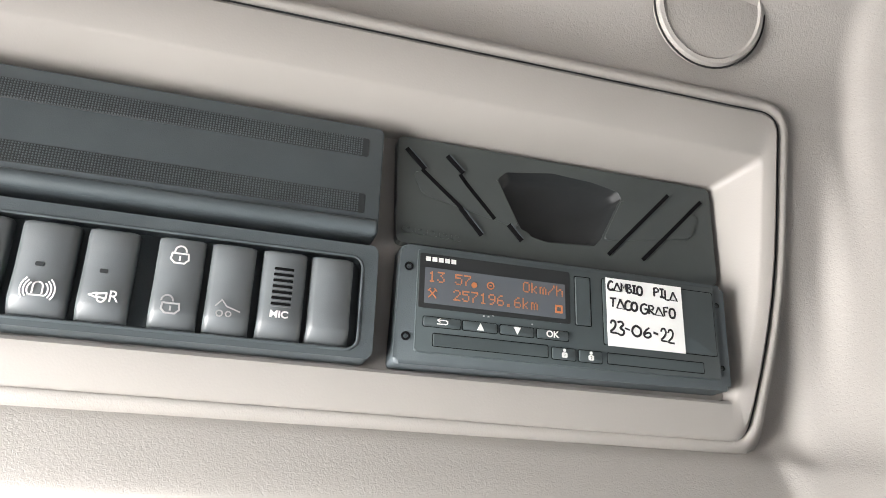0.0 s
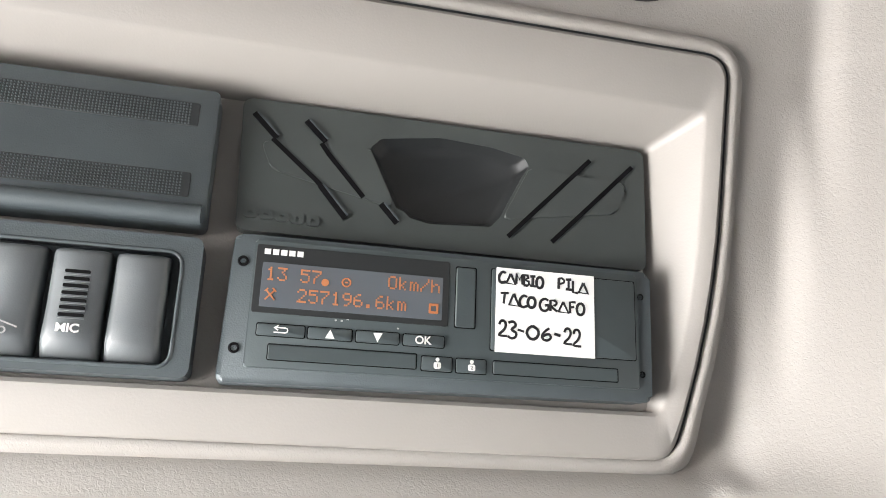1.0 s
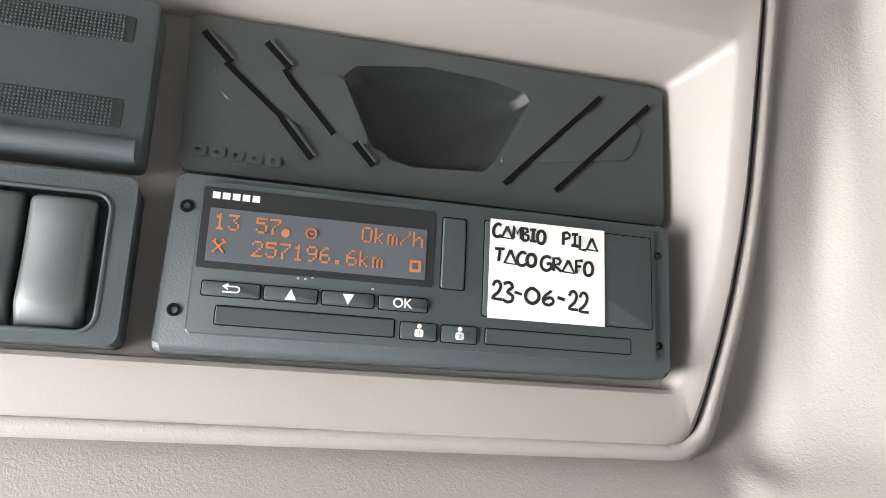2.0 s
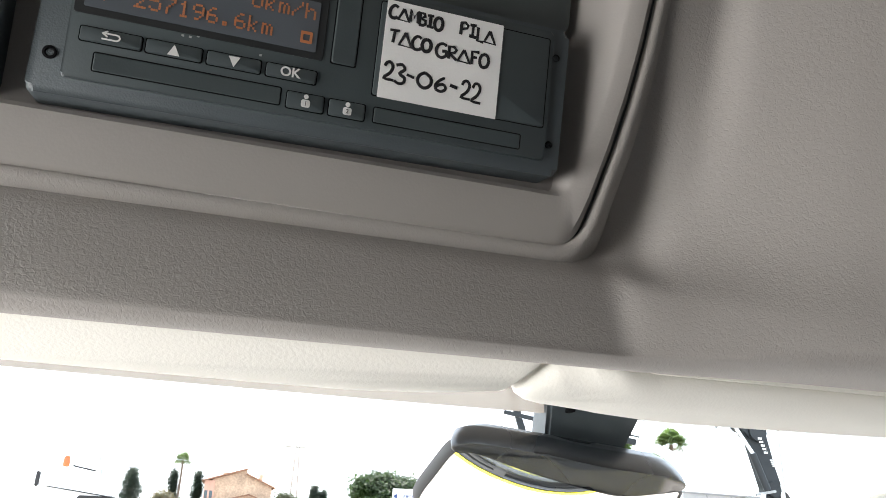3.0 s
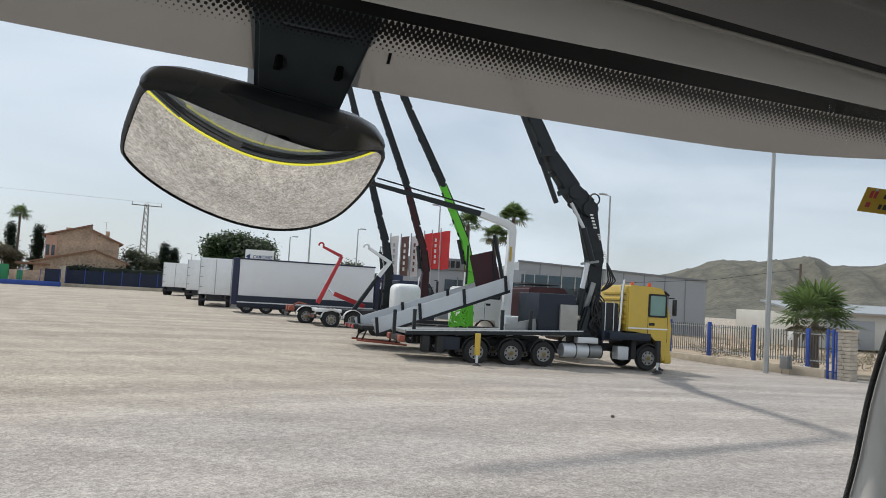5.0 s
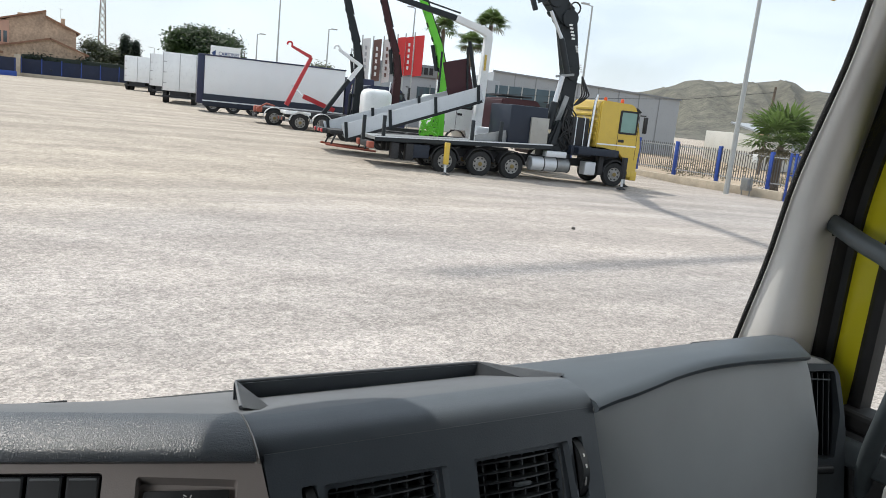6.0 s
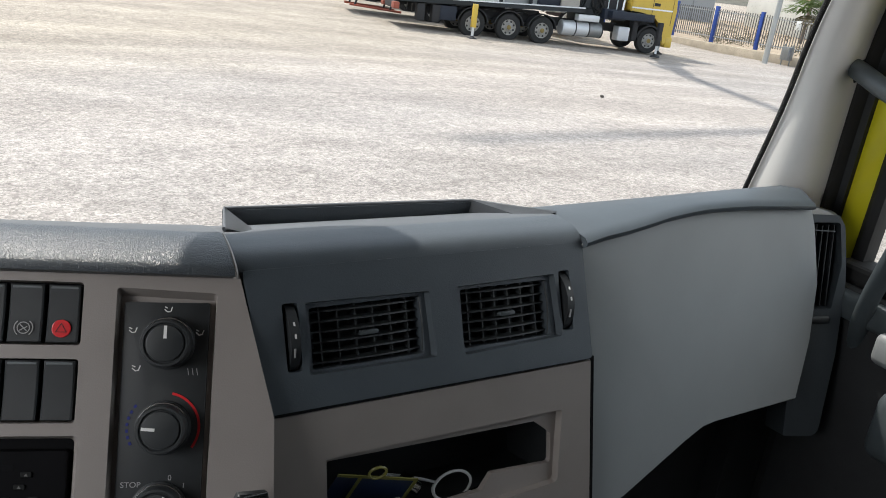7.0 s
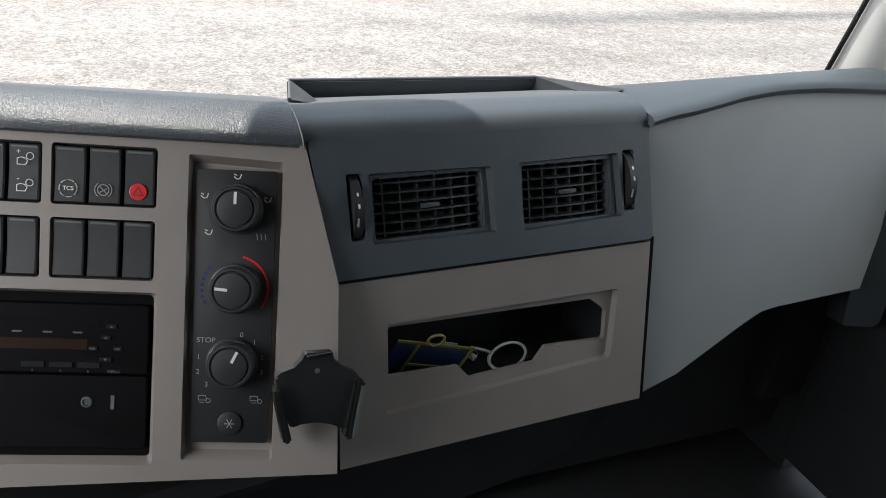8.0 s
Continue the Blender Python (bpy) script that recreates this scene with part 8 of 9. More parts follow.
def palm(x, y, z, h, reach, n, seed, label, trunk=0.22, droop=0.9):
    r = random.Random(seed)
    t = thing("palm_tree", pose(x, y, z), label, "palm tree", "palm trees")
    bm = bmesh.new()
    tube(bm, [(0.02 * math.sin(k), 0.02 * math.cos(2 * k), h * k / 10 - 0.05) for k in range(11)], [trunk * (1.25 - 0.04 * k + 0.05 * (k % 2)) for k in range(11)], 10)
    part("trunk", bm, BARK, t, smooth=60)
    for f in range(n):
        a, up = r.uniform(0, 6.2832), r.uniform(-0.35, 1.35)
        verts, faces = [], []
        length = reach * r.uniform(0.8, 1.1)
        d = Vector((math.cos(a), math.sin(a), 0))
        s = Vector((-d.y, d.x, 0))
        axis = (d * math.cos(up) + Vector((0, 0, math.sin(up)))).normalized()
        base, mid = Vector((0, 0, h)), Vector((0, 0, h)) + axis * length * 0.42 - Vector((0, 0, droop * length * 0.06))
        w = s * 0.014 * reach
        verts += [base - w, base + w, mid + w * 0.6, mid - w * 0.6]
        faces.append((0, 1, 2, 3))
        nrm = axis.cross(s).normalized()
        for k in range(17):
            q = radians(-112 + 14 * k) * r.uniform(0.95, 1.05)
            ray = axis * math.cos(q) + s * math.sin(q)
            side = (s * math.cos(q) - axis * math.sin(q)) * reach * 0.026
            ll = length * (0.62 - 0.16 * abs(q) / 1.95) * r.uniform(0.88, 1.08)
            bend = mid + ray * ll * 0.62 + nrm * 0.02 * reach - Vector((0, 0, droop * ll * 0.10))
            tip = mid + ray * ll * 0.96 - Vector((0, 0, droop * ll * r.uniform(0.26, 0.5)))
            i = len(verts)
            verts += [mid, bend - side, bend + side, tip]
            faces += [(i, i + 1, i + 2), (i + 1, i + 3, i + 2)]
        me = bpy.data.meshes.new("frond")
        me.from_pydata([tuple(v) for v in verts], [], faces)
        me.materials.append(LEAF[3] if up > -0.2 else LEAF[4])
        ob = new("frond", me)
        ob.parent = t
    return t


def lamp_post(x, y, top, lean=0.9, ang=180, label="slim grey street lamp with one arm"):
    z = ground_z(x, y)
    p = thing("street_lamp", pose(x, y, z, 0, 0, ang), label, "street lamp", "street lamps")
    part("pole", tube(bmesh.new(), [(0, 0, -0.1), (0, 0, top - z)], [0.11, 0.06], 8), POLE, p, smooth=60)
    part("arm", tube(bmesh.new(), [(0, 0, top - z - 0.05), (lean, 0, top - z + 0.05)], 0.035, 6), POLE, p)
    part("head", cube((lean - 0.15, -0.12, top - z), (lean + 0.5, 0.12, top - z + 0.12), 0.03), POLE, p)
    return p


# House beyond the fence.
H = thing("house", pose(-2.2, 124.0, 1.46), "two-storey sandy brick house with a tiled mono-pitch roof", "house")
bm = bmesh.new()
prof2 = [(0.2, 0.0), (8.9, 0.0), (8.9, 6.70), (5.12, 8.30), (5.10, 9.0), (0.2, 7.45)]
lo = [bm.verts.new((x, 0.0, z)) for x, z in prof2]
hi = [bm.verts.new((x, 8.0, z)) for x, z in prof2]
bm.faces.new(lo)
bm.faces.new(hi[::-1])
for i in range(len(prof2)):
    bm.faces.new((lo[i], hi[i], hi[(i + 1) % len(prof2)], lo[(i + 1) % len(prof2)]))
part("wall", bm, BRICK, H, "sandy brick gable wall")
slab(H, "side_wall", (-0.9, -0.15, 0.0), (0.6, 6.0, 7.25), PINK, 0.03, "pink rendered side")
for x in (-0.55, 0.15):
    wv = slab(H, "window", (x - 0.22, -0.20, 4.3), (x + 0.22, -0.1, 5.8), CABGLASS, 0.01)
    part("window_sill", cube((x - 0.3, -0.3, 4.2), (x + 0.3, -0.1, 4.3)), PINK, wv)
for a, b in (((-1.3, 7.15), (5.1, 9.12)), ((5.0, 8.42), (9.4, 6.52))):
    part("roof", beam(bmesh.new(), (a[0], 4.0, a[1]), (b[0], 4.0, b[1]), 8.9, 0.22, up=(0, 0, 1)), ROOF, H, "clay tiled roof slope")
slab(H, "chimney", (7.0, 2.0, 7.2), (7.55, 2.6, 8.5), BRICK, 0.02)
pipe(H, "aerial", [(7.0, 2.4, 8.4), (7.0, 2.4, 9.9)], 0.03, POLE, 5)
bar(H, "aerial_bar", (6.6, 2.4, 9.8), (7.3, 2.4, 9.8), 0.03, 0.03, POLE)
slab(H, "chimney", (1.6, 2.0, 7.9), (2.4, 2.8, 8.6), BRICK, 0.02)
W = thing("outbuilding", pose(-1.2, 118.5, 1.44), "low sandy brick outbuilding with a shallow tiled roof", "outbuilding")
bm = bmesh.new()
prof3 = [(-3.0, 0.0), (8.7, 0.0), (8.7, 3.70), (4.5, 5.20), (-3.0, 3.3)]
lo = [bm.verts.new((x, 0.0, z)) for x, z in prof3]
hi = [bm.verts.new((x, 5.0, z)) for x, z in prof3]
bm.faces.new(lo)
bm.faces.new(hi[::-1])
for i in range(len(prof3)):
    bm.faces.new((lo[i], hi[i], hi[(i + 1) % len(prof3)], lo[(i + 1) % len(prof3)]))
part("wall", bm, BRICK, W)
for a, b in (((-3.6, 3.15), (4.6, 5.32)), ((4.4, 5.32), (9.2, 3.55))):
    part("roof", beam(bmesh.new(), (a[0], 2.5, a[1]), (b[0], 2.5, b[1]), 5.8, 0.2, up=(0, 0, 1)), ROOF, W)

# Back fence: hedge, blue mesh, low wall and gate.
bf = thing("back_fence", pose(0, 0, 0), "blue mesh fence with a dark hedge behind and low wall", "fence")
leaf_cloud("hedge", LEAF[1], [((x, 117.6 + 0.1 * x, 3.2 + 0.25 * math.sin(x)), (1.1, 0.5, 1.15)) for x in span(0.2, 16.5, 15)], 7000, 0.16, 8, bf, "clipped dark hedge")
slab(bf, "hedge_core", (-0.1, 117.5, 1.5), (16.8, 118.2, 4.3), HEDGE, 0.1)
slab(bf, "mesh", (-0.2, 116.6, 1.6), (16.4, 116.66, 3.75), BLUEFENCE, 0)
for x in span(-0.1, 16.4, 7):
    slab(bf, "post", (x - 0.05, 116.5, 1.4), (x + 0.05, 116.6, 3.95), BLUEPAINT, 0)
slab(bf, "low_wall", (-0.2, 116.2, 1.2), (17.5, 116.5, 1.9), CONCRETE, 0.02)
slab(bf, "gate_pillar", (-0.9, 115.7, 1.3), (-0.2, 116.4, 4.2), CONCRETE, 0.03)
gt = thing("sliding_gate", pose(0, 0, 0), "long low blue sliding gate across the entrance", "gate")
slab(gt, "gate_beam", (-26.0, 112.2, 1.35), (-0.6, 112.4, 2.05), BLUEPAINT, 0.03)
for x in span(-26, -0.8, 11):
    slab(gt, "gate_post", (x - 0.04, 112.25, 2.0), (x + 0.04, 112.35, 3.6), BLUEPAINT, 0)
slab(gt, "gate_mesh", (-26.0, 112.3, 2.05), (-11.4, 112.32, 3.8), BLUEFENCE, 0)
slab(gt, "gate_mesh", (-2.6, 112.6, 2.05), (-0.7, 112.62, 3.7), BLUEFENCE, 0)
gg = thing("green_gate", pose(0, 0, 0), "green painted sheet metal gate in a stone wall", "gate")
slab(gg, "leaf", (-9.95, 115.0, 1.5), (-6.85, 115.1, 4.0), GATEGREEN, 0.02)
slab(gg, "stone_wall", (-11.3, 115.0, 1.4), (-10.0, 115.4, 3.9), BRICK, 0.05)
slab(gg, "stone_wall", (-6.8, 115.0, 1.4), (-2.0, 115.4, 3.35), BRICK, 0.05)
slab(gg, "small_door", (-5.9, 114.9, 1.5), (-5.2, 115.0, 3.3), GATEGREEN, 0.05)
slab(gg, "shed_roof", (-6.4, 118.0, 4.2), (-2.2, 121.0, 4.45), ROOF, 0.05)
sh = thing("white_shed", pose(-18.2, 113.5, 1.4), "low pale shed behind the blue gate", "shed")
slab(sh, "wall", (0, 0, 0), (5.5, 4, 3.2), PALEWALL, 0.05)
slab(sh, "flat_roof", (-0.3, -0.3, 3.2), (5.8, 4.3, 3.45), PALEWALL, 0.03)

# Trees on the far side.
palm(-6.7, 126.0, 1.5, 10.1, 1.95, 34, 3, "tall slender palm tree behind the fence", 0.16, 1.0)
for k, (x, y, h, w) in enumerate(((-4.1, 126.5, 8.3, 1.0), (-7.7, 127.5, 8.4, 0.7), (13.4, 126.0, 7.0, 0.7), (14.8, 126.5, 6.4, 0.7))):
    tr_rnd = random.Random(90 + k)
    blobs = []
    for j in range(14):
        f = j / 13
        a, off = tr_rnd.uniform(0, 6.28), w * 0.45 * (1 - f)
        blobs.append(((off * math.cos(a), off * math.sin(a), h * (0.22 + 0.75 * f)), (w * (0.85 - 0.72 * f) * tr_rnd.uniform(0.8, 1.25), w * (0.85 - 0.72 * f), h * 0.06)))
    tree(x, y, h, blobs, 5200, 0.15, 20 + k, LEAF[1], "slim dark cypress tree with a ragged pointed crown", "cypress_tree", 0.12)
# A loose-limbed conifer.
tr_rnd = random.Random(7)
blobs = []
for j in range(26):
    f = j / 25
    a, off = j * 2.4, (0.25 + 1.9 * (1 - f)) * tr_rnd.uniform(0.5, 1.1)
    blobs.append(((off * math.cos(a), off * math.sin(a), 2.6 + 5.6 * f), (0.55 - 0.28 * f, 0.55 - 0.28 * f, 0.20)))
tree(-13.5, 127.0, 8.4, blobs, 5200, 0.16, 26, LEAF[1], "dark conifer with loose tiered limbs", "conifer_tree", 0.14)
for k, (x, y, h, w) in enumerate(((-8.2, 126.0, 5.2, 2.3), (8.8, 125.5, 5.6, 2.3), (11.9, 127.0, 5.6, 2.0), (-11.3, 126.0, 3.4, 1.6))):
    tr_rnd = random.Random(50 + k)
    blobs = [((w * tr_rnd.uniform(-0.75, 0.75), w * tr_rnd.uniform(-0.5, 0.5), h * tr_rnd.uniform(0.42, 0.98 - 0.05 * q % 0.2)), (w * 0.42, w * 0.42, h * 0.14)) for q in range(11)]
    tree(x, y, h, blobs, 3600, 0.17, 40 + k, LEAF[4] if k in (0, 3) else LEAF[2], "bare brownish bush behind the fence" if k in (0, 3) else "grey-green bushy tree with a rounded open crown", "bush", 0.15)
tree(20.9, 108.0, 8.0, [((3.1 * math.cos(q * 0.9), 2.3 * math.sin(q * 0.9), 6.1 + 0.8 * math.sin(q * 2.1)), (1.75, 1.8, 1.35)) for q in range(9)] + [((0, 0, 7.5), (2.4, 2.0, 1.2))], 19000, 0.24, 60, LEAF[0], "broad umbrella pine with a dense dark crown", "pine_tree", 0.35)
tree(34.0, 100.0, 5.6, [((0, 0, 4.2), (1.8, 1.5, 1.2)), ((1.5, 0, 4.6), (1.2, 1.2, 1.0))], 1800, 0.2, 71, LEAF[2], "small dark tree beyond the trailers", "tree", 0.2)

# Lattice pylon with its wires.
py = thing("pylon", pose(11.2, 138.0, 1.5), "slender steel lattice electricity pylon", "pylon")
hh = 14.3
for sx in (-1, 1):
    for sy in (-1, 1):
        bar(py, "leg", (sx * 0.75, sy * 0.75, 0), (sx * 0.28, sy * 0.28, hh), 0.11, 0.11, LATTICE)
for k in range(13):
    t0, t1 = k / 13, (k + 1) / 13
    a, b = mix(0.75, 0.28, t0), mix(0.75, 0.28, t1)
    for sy in (-1, 1):
        part("brace", beam(bmesh.new(), (-a, sy * a, hh * t0), (b, sy * b, hh * t1), 0.07, 0.07), LATTICE, py)
        part("brace", beam(bmesh.new(), (a, sy * a, hh * t0), (-b, sy * b, hh * t1), 0.07, 0.07), LATTICE, py)
bar(py, "cross_arm", (-2.4, 0, hh - 0.25), (2.4, 0, hh - 0.25), 0.14, 0.16, LATTICE)
for x in (-2.3, 0, 2.3):
    pipe(py, "insulator", [(x, 0, hh - 0.2), (x, 0, hh + 0.35)], 0.06, POLE, 6)
for dx in (-2.3, 2.3):
    pipe(py, "wire", [(dx, 0, hh + 0.3), (dx - 45, 3, hh + 0.7), (dx - 110, 8, hh + 2.5)], 0.010, CHASSIS, 4)
sp = thing("second_post", pose(29.0, 118, 1.5), "thin wooden post with a slanting wire", "post")
pipe(sp, "post", [(0, 0, 0), (0, 0, 6.5)], 0.09, BARK, 6)

# Sign on a post over the trailers.
sg = thing("road_sign", pose(20.1, 97.6, ground_z(20, 97.6), 0, 0, -10), "white board sign with blue capital letters on posts", "sign")
slab(sg, "board", (-0.2, -0.05, 4.35), (3.3, 0.05, 6.2), PRINT, 0.02)
for x in (0.4, 2.8):
    slab(sg, "post", (x - 0.05, 0.06, 0.0), (x + 0.05, 0.14, 4.4), POLE, 0)
NAVYINK = material("navy_letters", (0.02, 0.05, 0.16), 0.6)
face_m = pose(0.75, -0.06, 0, 90, 0, 0)
writing("CAMIONES", 0.62, 0.0, 5.30, 0.0, NAVYINK, sg, "lettering", "LEFT", 0.01, 2.4).matrix_basis = face_m
writing("PARKING", 0.55, 0.2, 4.68, 0.0, NAVYINK, sg, "lettering", "LEFT", 0.01, 2.0).matrix_basis = face_m
bm = bmesh.new()
plate(bm, [(-0.85, 5.3), (-0.35, 4.9), (-0.35, 5.7)], 0, 0.01)
part("arrow", bm, NAVYINK, sg, m=face_m)

# Lamps along the yard and the road.
lamp_post(36.6, 46.8, 11.2, 0.5, 180)
lamp_post(20.7, 72.1, 11.3, 0.3, 0, "tall slim lamp post beyond the trailers")
lamp_post(22.7, 87.1, 8.8, 0.4, 0, "slim grey lamp post by the road")
lamp_post(28.4, 80.1, 9.8, 0.4, 0, "slim grey lamp post beyond the lorries")
lamp_post(31.5, 66.0, 11.5, 0.3, 180, "tall grey lamp post near the flags")
for k, (x, y, t) in enumerate(((14.5, 150, 8.2), (18.0, 150, 8.4), (21.5, 155, 8.6))):
    lamp_post(x, y, t, 0.5, 180, "distant street lamp beyond the yard")
yp = thing("yard_pole", pose(29.74, 25.96, 0), "tall bare grey steel pole inside the yard fence", "pole")
part("pole", tube(bmesh.new(), [(0, 0, -0.1), (0.25, 0.05, 15.0)], [0.13, 0.07], 12), POLE, yp, smooth=60)
rp = thing("wooden_pole", pose(49.0, 40.0, 0.2), "dark wooden telegraph pole", "pole")
part("pole", tube(bmesh.new(), [(0, 0, 0), (0.35, 0, 6.6)], [0.13, 0.09], 8), BARK, rp)
pipe(rp, "wire", [(0.3, 0, 6.2), (-6, 2.5, 5.0), (-13, 5.5, 4.3), (-20, 8.5, 3.9)], 0.02, CHASSIS, 4)

# Right-hand fence on its concrete wall.
A, Bp = Vector((30.2, 33.0, 0)), Vector((31.2, 23.3, 0))
fd = (Bp - A).normalized()
turn_f = math.degrees(math.atan2(fd.y, fd.x))
fen = thing("yard_fence", pose(A.x, A.y, 0.0, 0, 0, turn_f), "blue-posted railing fence on a weathered concrete wall", "fence")
slab(fen, "low_wall", (-9.0, 0.0, -0.2), (9.15, 0.22, 0.42), CONCRETE, 0.03, "weathered concrete base wall")
for x in (-8.2, -5.4, -2.6, 0.0, 2.65, 5.35, 8.25):
    slab(fen, "post", (x - 0.085, 0.03, 0.45), (x + 0.085, 0.19, 2.22), BLUEPAINT, 0.01, "blue steel post")
for z in (0.72, 1.95):
    slab(fen, "rail", (-9.0, 0.10, z), (9.1, 0.14, z + 0.05), POLE, 0)
me = None
for k in range(130):
    x = -8.9 + k * 0.138
    if me is None:
        o = slab(fen, "picket", (-0.016, 0.10, 0.62), (0.016, 0.13, 2.10), PICKET, 0)
        me = o.data
        o.matrix_basis = Matrix.Translation((x, 0, 0))
    else:
        o = new("picket", me)
        o.parent, o.matrix_basis = fen, Matrix.Translation((x, 0, 0))
slab(fen, "notice", (7.30, -0.02, 1.62), (7.55, 0.02, 2.02), PRINT, 0.005, "small white notice")
gp = thing("gate_pillar", pose(31.20, 23.30, 0, 0, 0, turn_f), "pale block gate pillar at the yard entrance", "pillar")
blk = material("pale_stone_blocks", (0.50, 0.44, 0.36), 0.85, var=0.18, scale=3, rnd=0.5)
for r_ in range(13):
    for c_ in range(2):
        off = 0.0 if r_ % 2 else 0.10
        slab(gp, "block", (c_ * 0.30 - off * (1 if c_ else 0) + 0.0, -0.04, r_ * 0.166), (0.285 - off + c_ * (0.30 + off) + 0.0, 0.56, r_ * 0.166 + 0.154), blk, 0.015)
slab(gp, "cap", (-0.05, -0.1, 2.16), (0.64, 0.62, 2.26), CONCRETE, 0.02)
eg = thing("entrance_gate", pose(31.15, 23.75, 0, 0, 0, turn_f), "blue steel gate folded open beside the pillar", "gate")
for x in (-0.05, 0.22, 0.40):
    slab(eg, "post", (x - 0.05, 0.0, 0.0), (x + 0.05, 0.1, 2.25), BLUEPAINT, 0.01)
for z in (0.3, 1.2, 2.1):
    slab(eg, "rail", (-0.05, 0.03, z), (0.40, 0.07, z + 0.06), BLUEPAINT, 0)
bn = thing("litter_bin", pose(30.65, 25.60, 0, 0, 0, turn_f), "grey steel litter bin beside the fence wall", "bin")
slab(bn, "bin", (-0.2, -0.2, 0.25), (0.2, 0.2, 0.85), STEEL, 0.02)
for x in (-0.22, 0.20):
    slab(bn, "stand", (x, -0.03, 0), (x + 0.03, 0.03, 0.95), STEEL, 0)
palm(33.0, 25.9, 0.0, 2.55, 2.7, 34, 9, "short bushy fan palm beyond the fence", 0.18, 0.38)
tagged(finish("verge", sheet(span(33.0, 140, 24), span(-30, 60, 24), lambda x, y: (x, y, max(0.03, ground_z(x, y) + 0.03) + 0.12 * noise.noise((x * 0.3, y * 0.3, 0)))), DRYGRASS, smooth=60), "dry brown scrub beyond the fence", "ground", kind="structure")
tagged(finish("road", sheet(span(32.9, 60, 4), span(-6, 14.5, 4), lambda x, y: (x, y, 0.22)), material("asphalt_road", (0.10, 0.10, 0.10), 0.85, var=0.2, scale=1), smooth=60), "grey asphalt road past the entrance", "road", kind="structure")

# Warehouse with a glazed front.
BD = Vector((52.9, 53.0, 0))
wd = (Vector((36.7, 59.6, 0)) - BD).normalized()
ta = math.degrees(math.atan2(-wd.y, -wd.x))
wh = thing("warehouse", pose(36.7, 59.6, 0.5, 0, 0, ta), "long grey metal-clad warehouse with a glazed front", "warehouse")
wl_ = (BD - Vector((36.7, 59.6, 0))).length
bm = bmesh.new()
prof4 = [(0.0, 0.0), (wl_, 0.0), (wl_, 5.15), (0.0, 5.95)]
lo = [bm.verts.new((x, 0.0, z)) for x, z in prof4]
hi = [bm.verts.new((x, 30.0, z)) for x, z in prof4]
bm.faces.new(lo)
bm.faces.new(hi[::-1])
for i in range(4):
    bm.faces.new((lo[i], hi[i], hi[(i + 1) % 4], lo[(i + 1) % 4]))
part("cladding", bm, CLADDING, wh)
for k in range(1, 9):
    x = wl_ * k / 9
    part("cladding_joint", cube((x - 0.04, -0.03, 0.0), (x + 0.04, 0.0, mix(5.95, 5.15, k / 9))), CLADDARK, wh)
part("roof_edge", beam(bmesh.new(), (-0.1, -0.05, 6.0), (wl_ + 0.1, -0.05, 5.2), 0.15, 0.18, up=(0, 1, 0)), CLADDARK, wh)
for k in range(5):
    wv = slab(wh, "window", (0.25 + k * 1.25, -0.08, 2.85), (1.40 + k * 1.25, -0.02, 4.80), SHOWGLASS, 0.01)
    part("window_frame", cube((1.40 + k * 1.25, -0.12, 2.75), (1.50 + k * 1.25, 0.0, 4.90)), POLE, wv)
fr = thing("showroom", pose(27.0, 64.5, 0.7, 0, 0, -27), "grey showroom block with dark glazing and a sign band", "showroom")
slab(fr, "block", (0.0, 0.0, 0.0), (11.5, 14.0, 4.95), CLADDING, 0.05)
for k in range(6):
    wv = slab(fr, "window", (4.2 + k * 1.2, -0.10, 1.7), (5.3 + k * 1.2, -0.02, 3.75), SHOWGLASS, 0.01)
    part("window_frame", cube((5.3 + k * 1.2, -0.14, 1.8), (5.4 + k * 1.2, 0.0, 4.0)), CLADDARK, wv)
slab(fr, "sign_band", (0.2, -0.25, 4.60), (5.9, -0.05, 5.65), CLADDARK, 0.02)
for k in range(11):
    slab(fr, "sign_bar", (0.45 + k * 0.47, -0.30, 4.82), (0.78 + k * 0.47, -0.24, 5.42), CHASSIS, 0)
shed2 = thing("low_shed", pose(56.0, 46.0, 0.3, 0, 0, -20), "low pale industrial shed in the distance", "shed")
slab(shed2, "wall", (0, 0, 0), (12, 10, 3.0), PALEWALL, 0.03)
part("roof", beam(bmesh.new(), (6, 5, 3.9), (6, -0.6, 3.1), 12.6, 0.15, up=(0, 0, 1)), CLADDING, shed2)
slab(shed2, "roller_door", (3.0, -0.06, 0.0), (7.5, 0.0, 2.5), CLADDING, 0.02)
for k, (x, y, w, h) in enumerate(((78, 62, 22, 4.2), (110, 70, 20, 4.5), (96, 30, 26, 4.0), (130, 45, 18, 5.0))):
    fsh = thing("distant_shed", pose(x, y, 0.2, 0, 0, -40), "distant pale industrial building below the hills", "shed", "distant sheds")
    slab(fsh, "wall", (0, 0, 0), (w, 12, h), PALEWALL if k % 2 else PINK, 0.05)
    slab(fsh, "roof", (-0.3, -0.3, h), (w + 0.3, 12.3, h + 0.3), ROOF if k == 2 else CLADDING, 0.05)
leaf_cloud("roadside_scrub", LEAF[4], [((x, y, 0.3), (2.6, 2.6, 0.35)) for x, y in ((36, 34), (40, 38), (44, 33), (47, 42), (38, 29), (42, 27), (50, 36), (55, 30), (60, 40))], 5000, 0.07, 77, None, "low dry scrub and bushes beyond the fence")
bpy.data.objects["roadside_scrub"]["kind"] = "stuff"

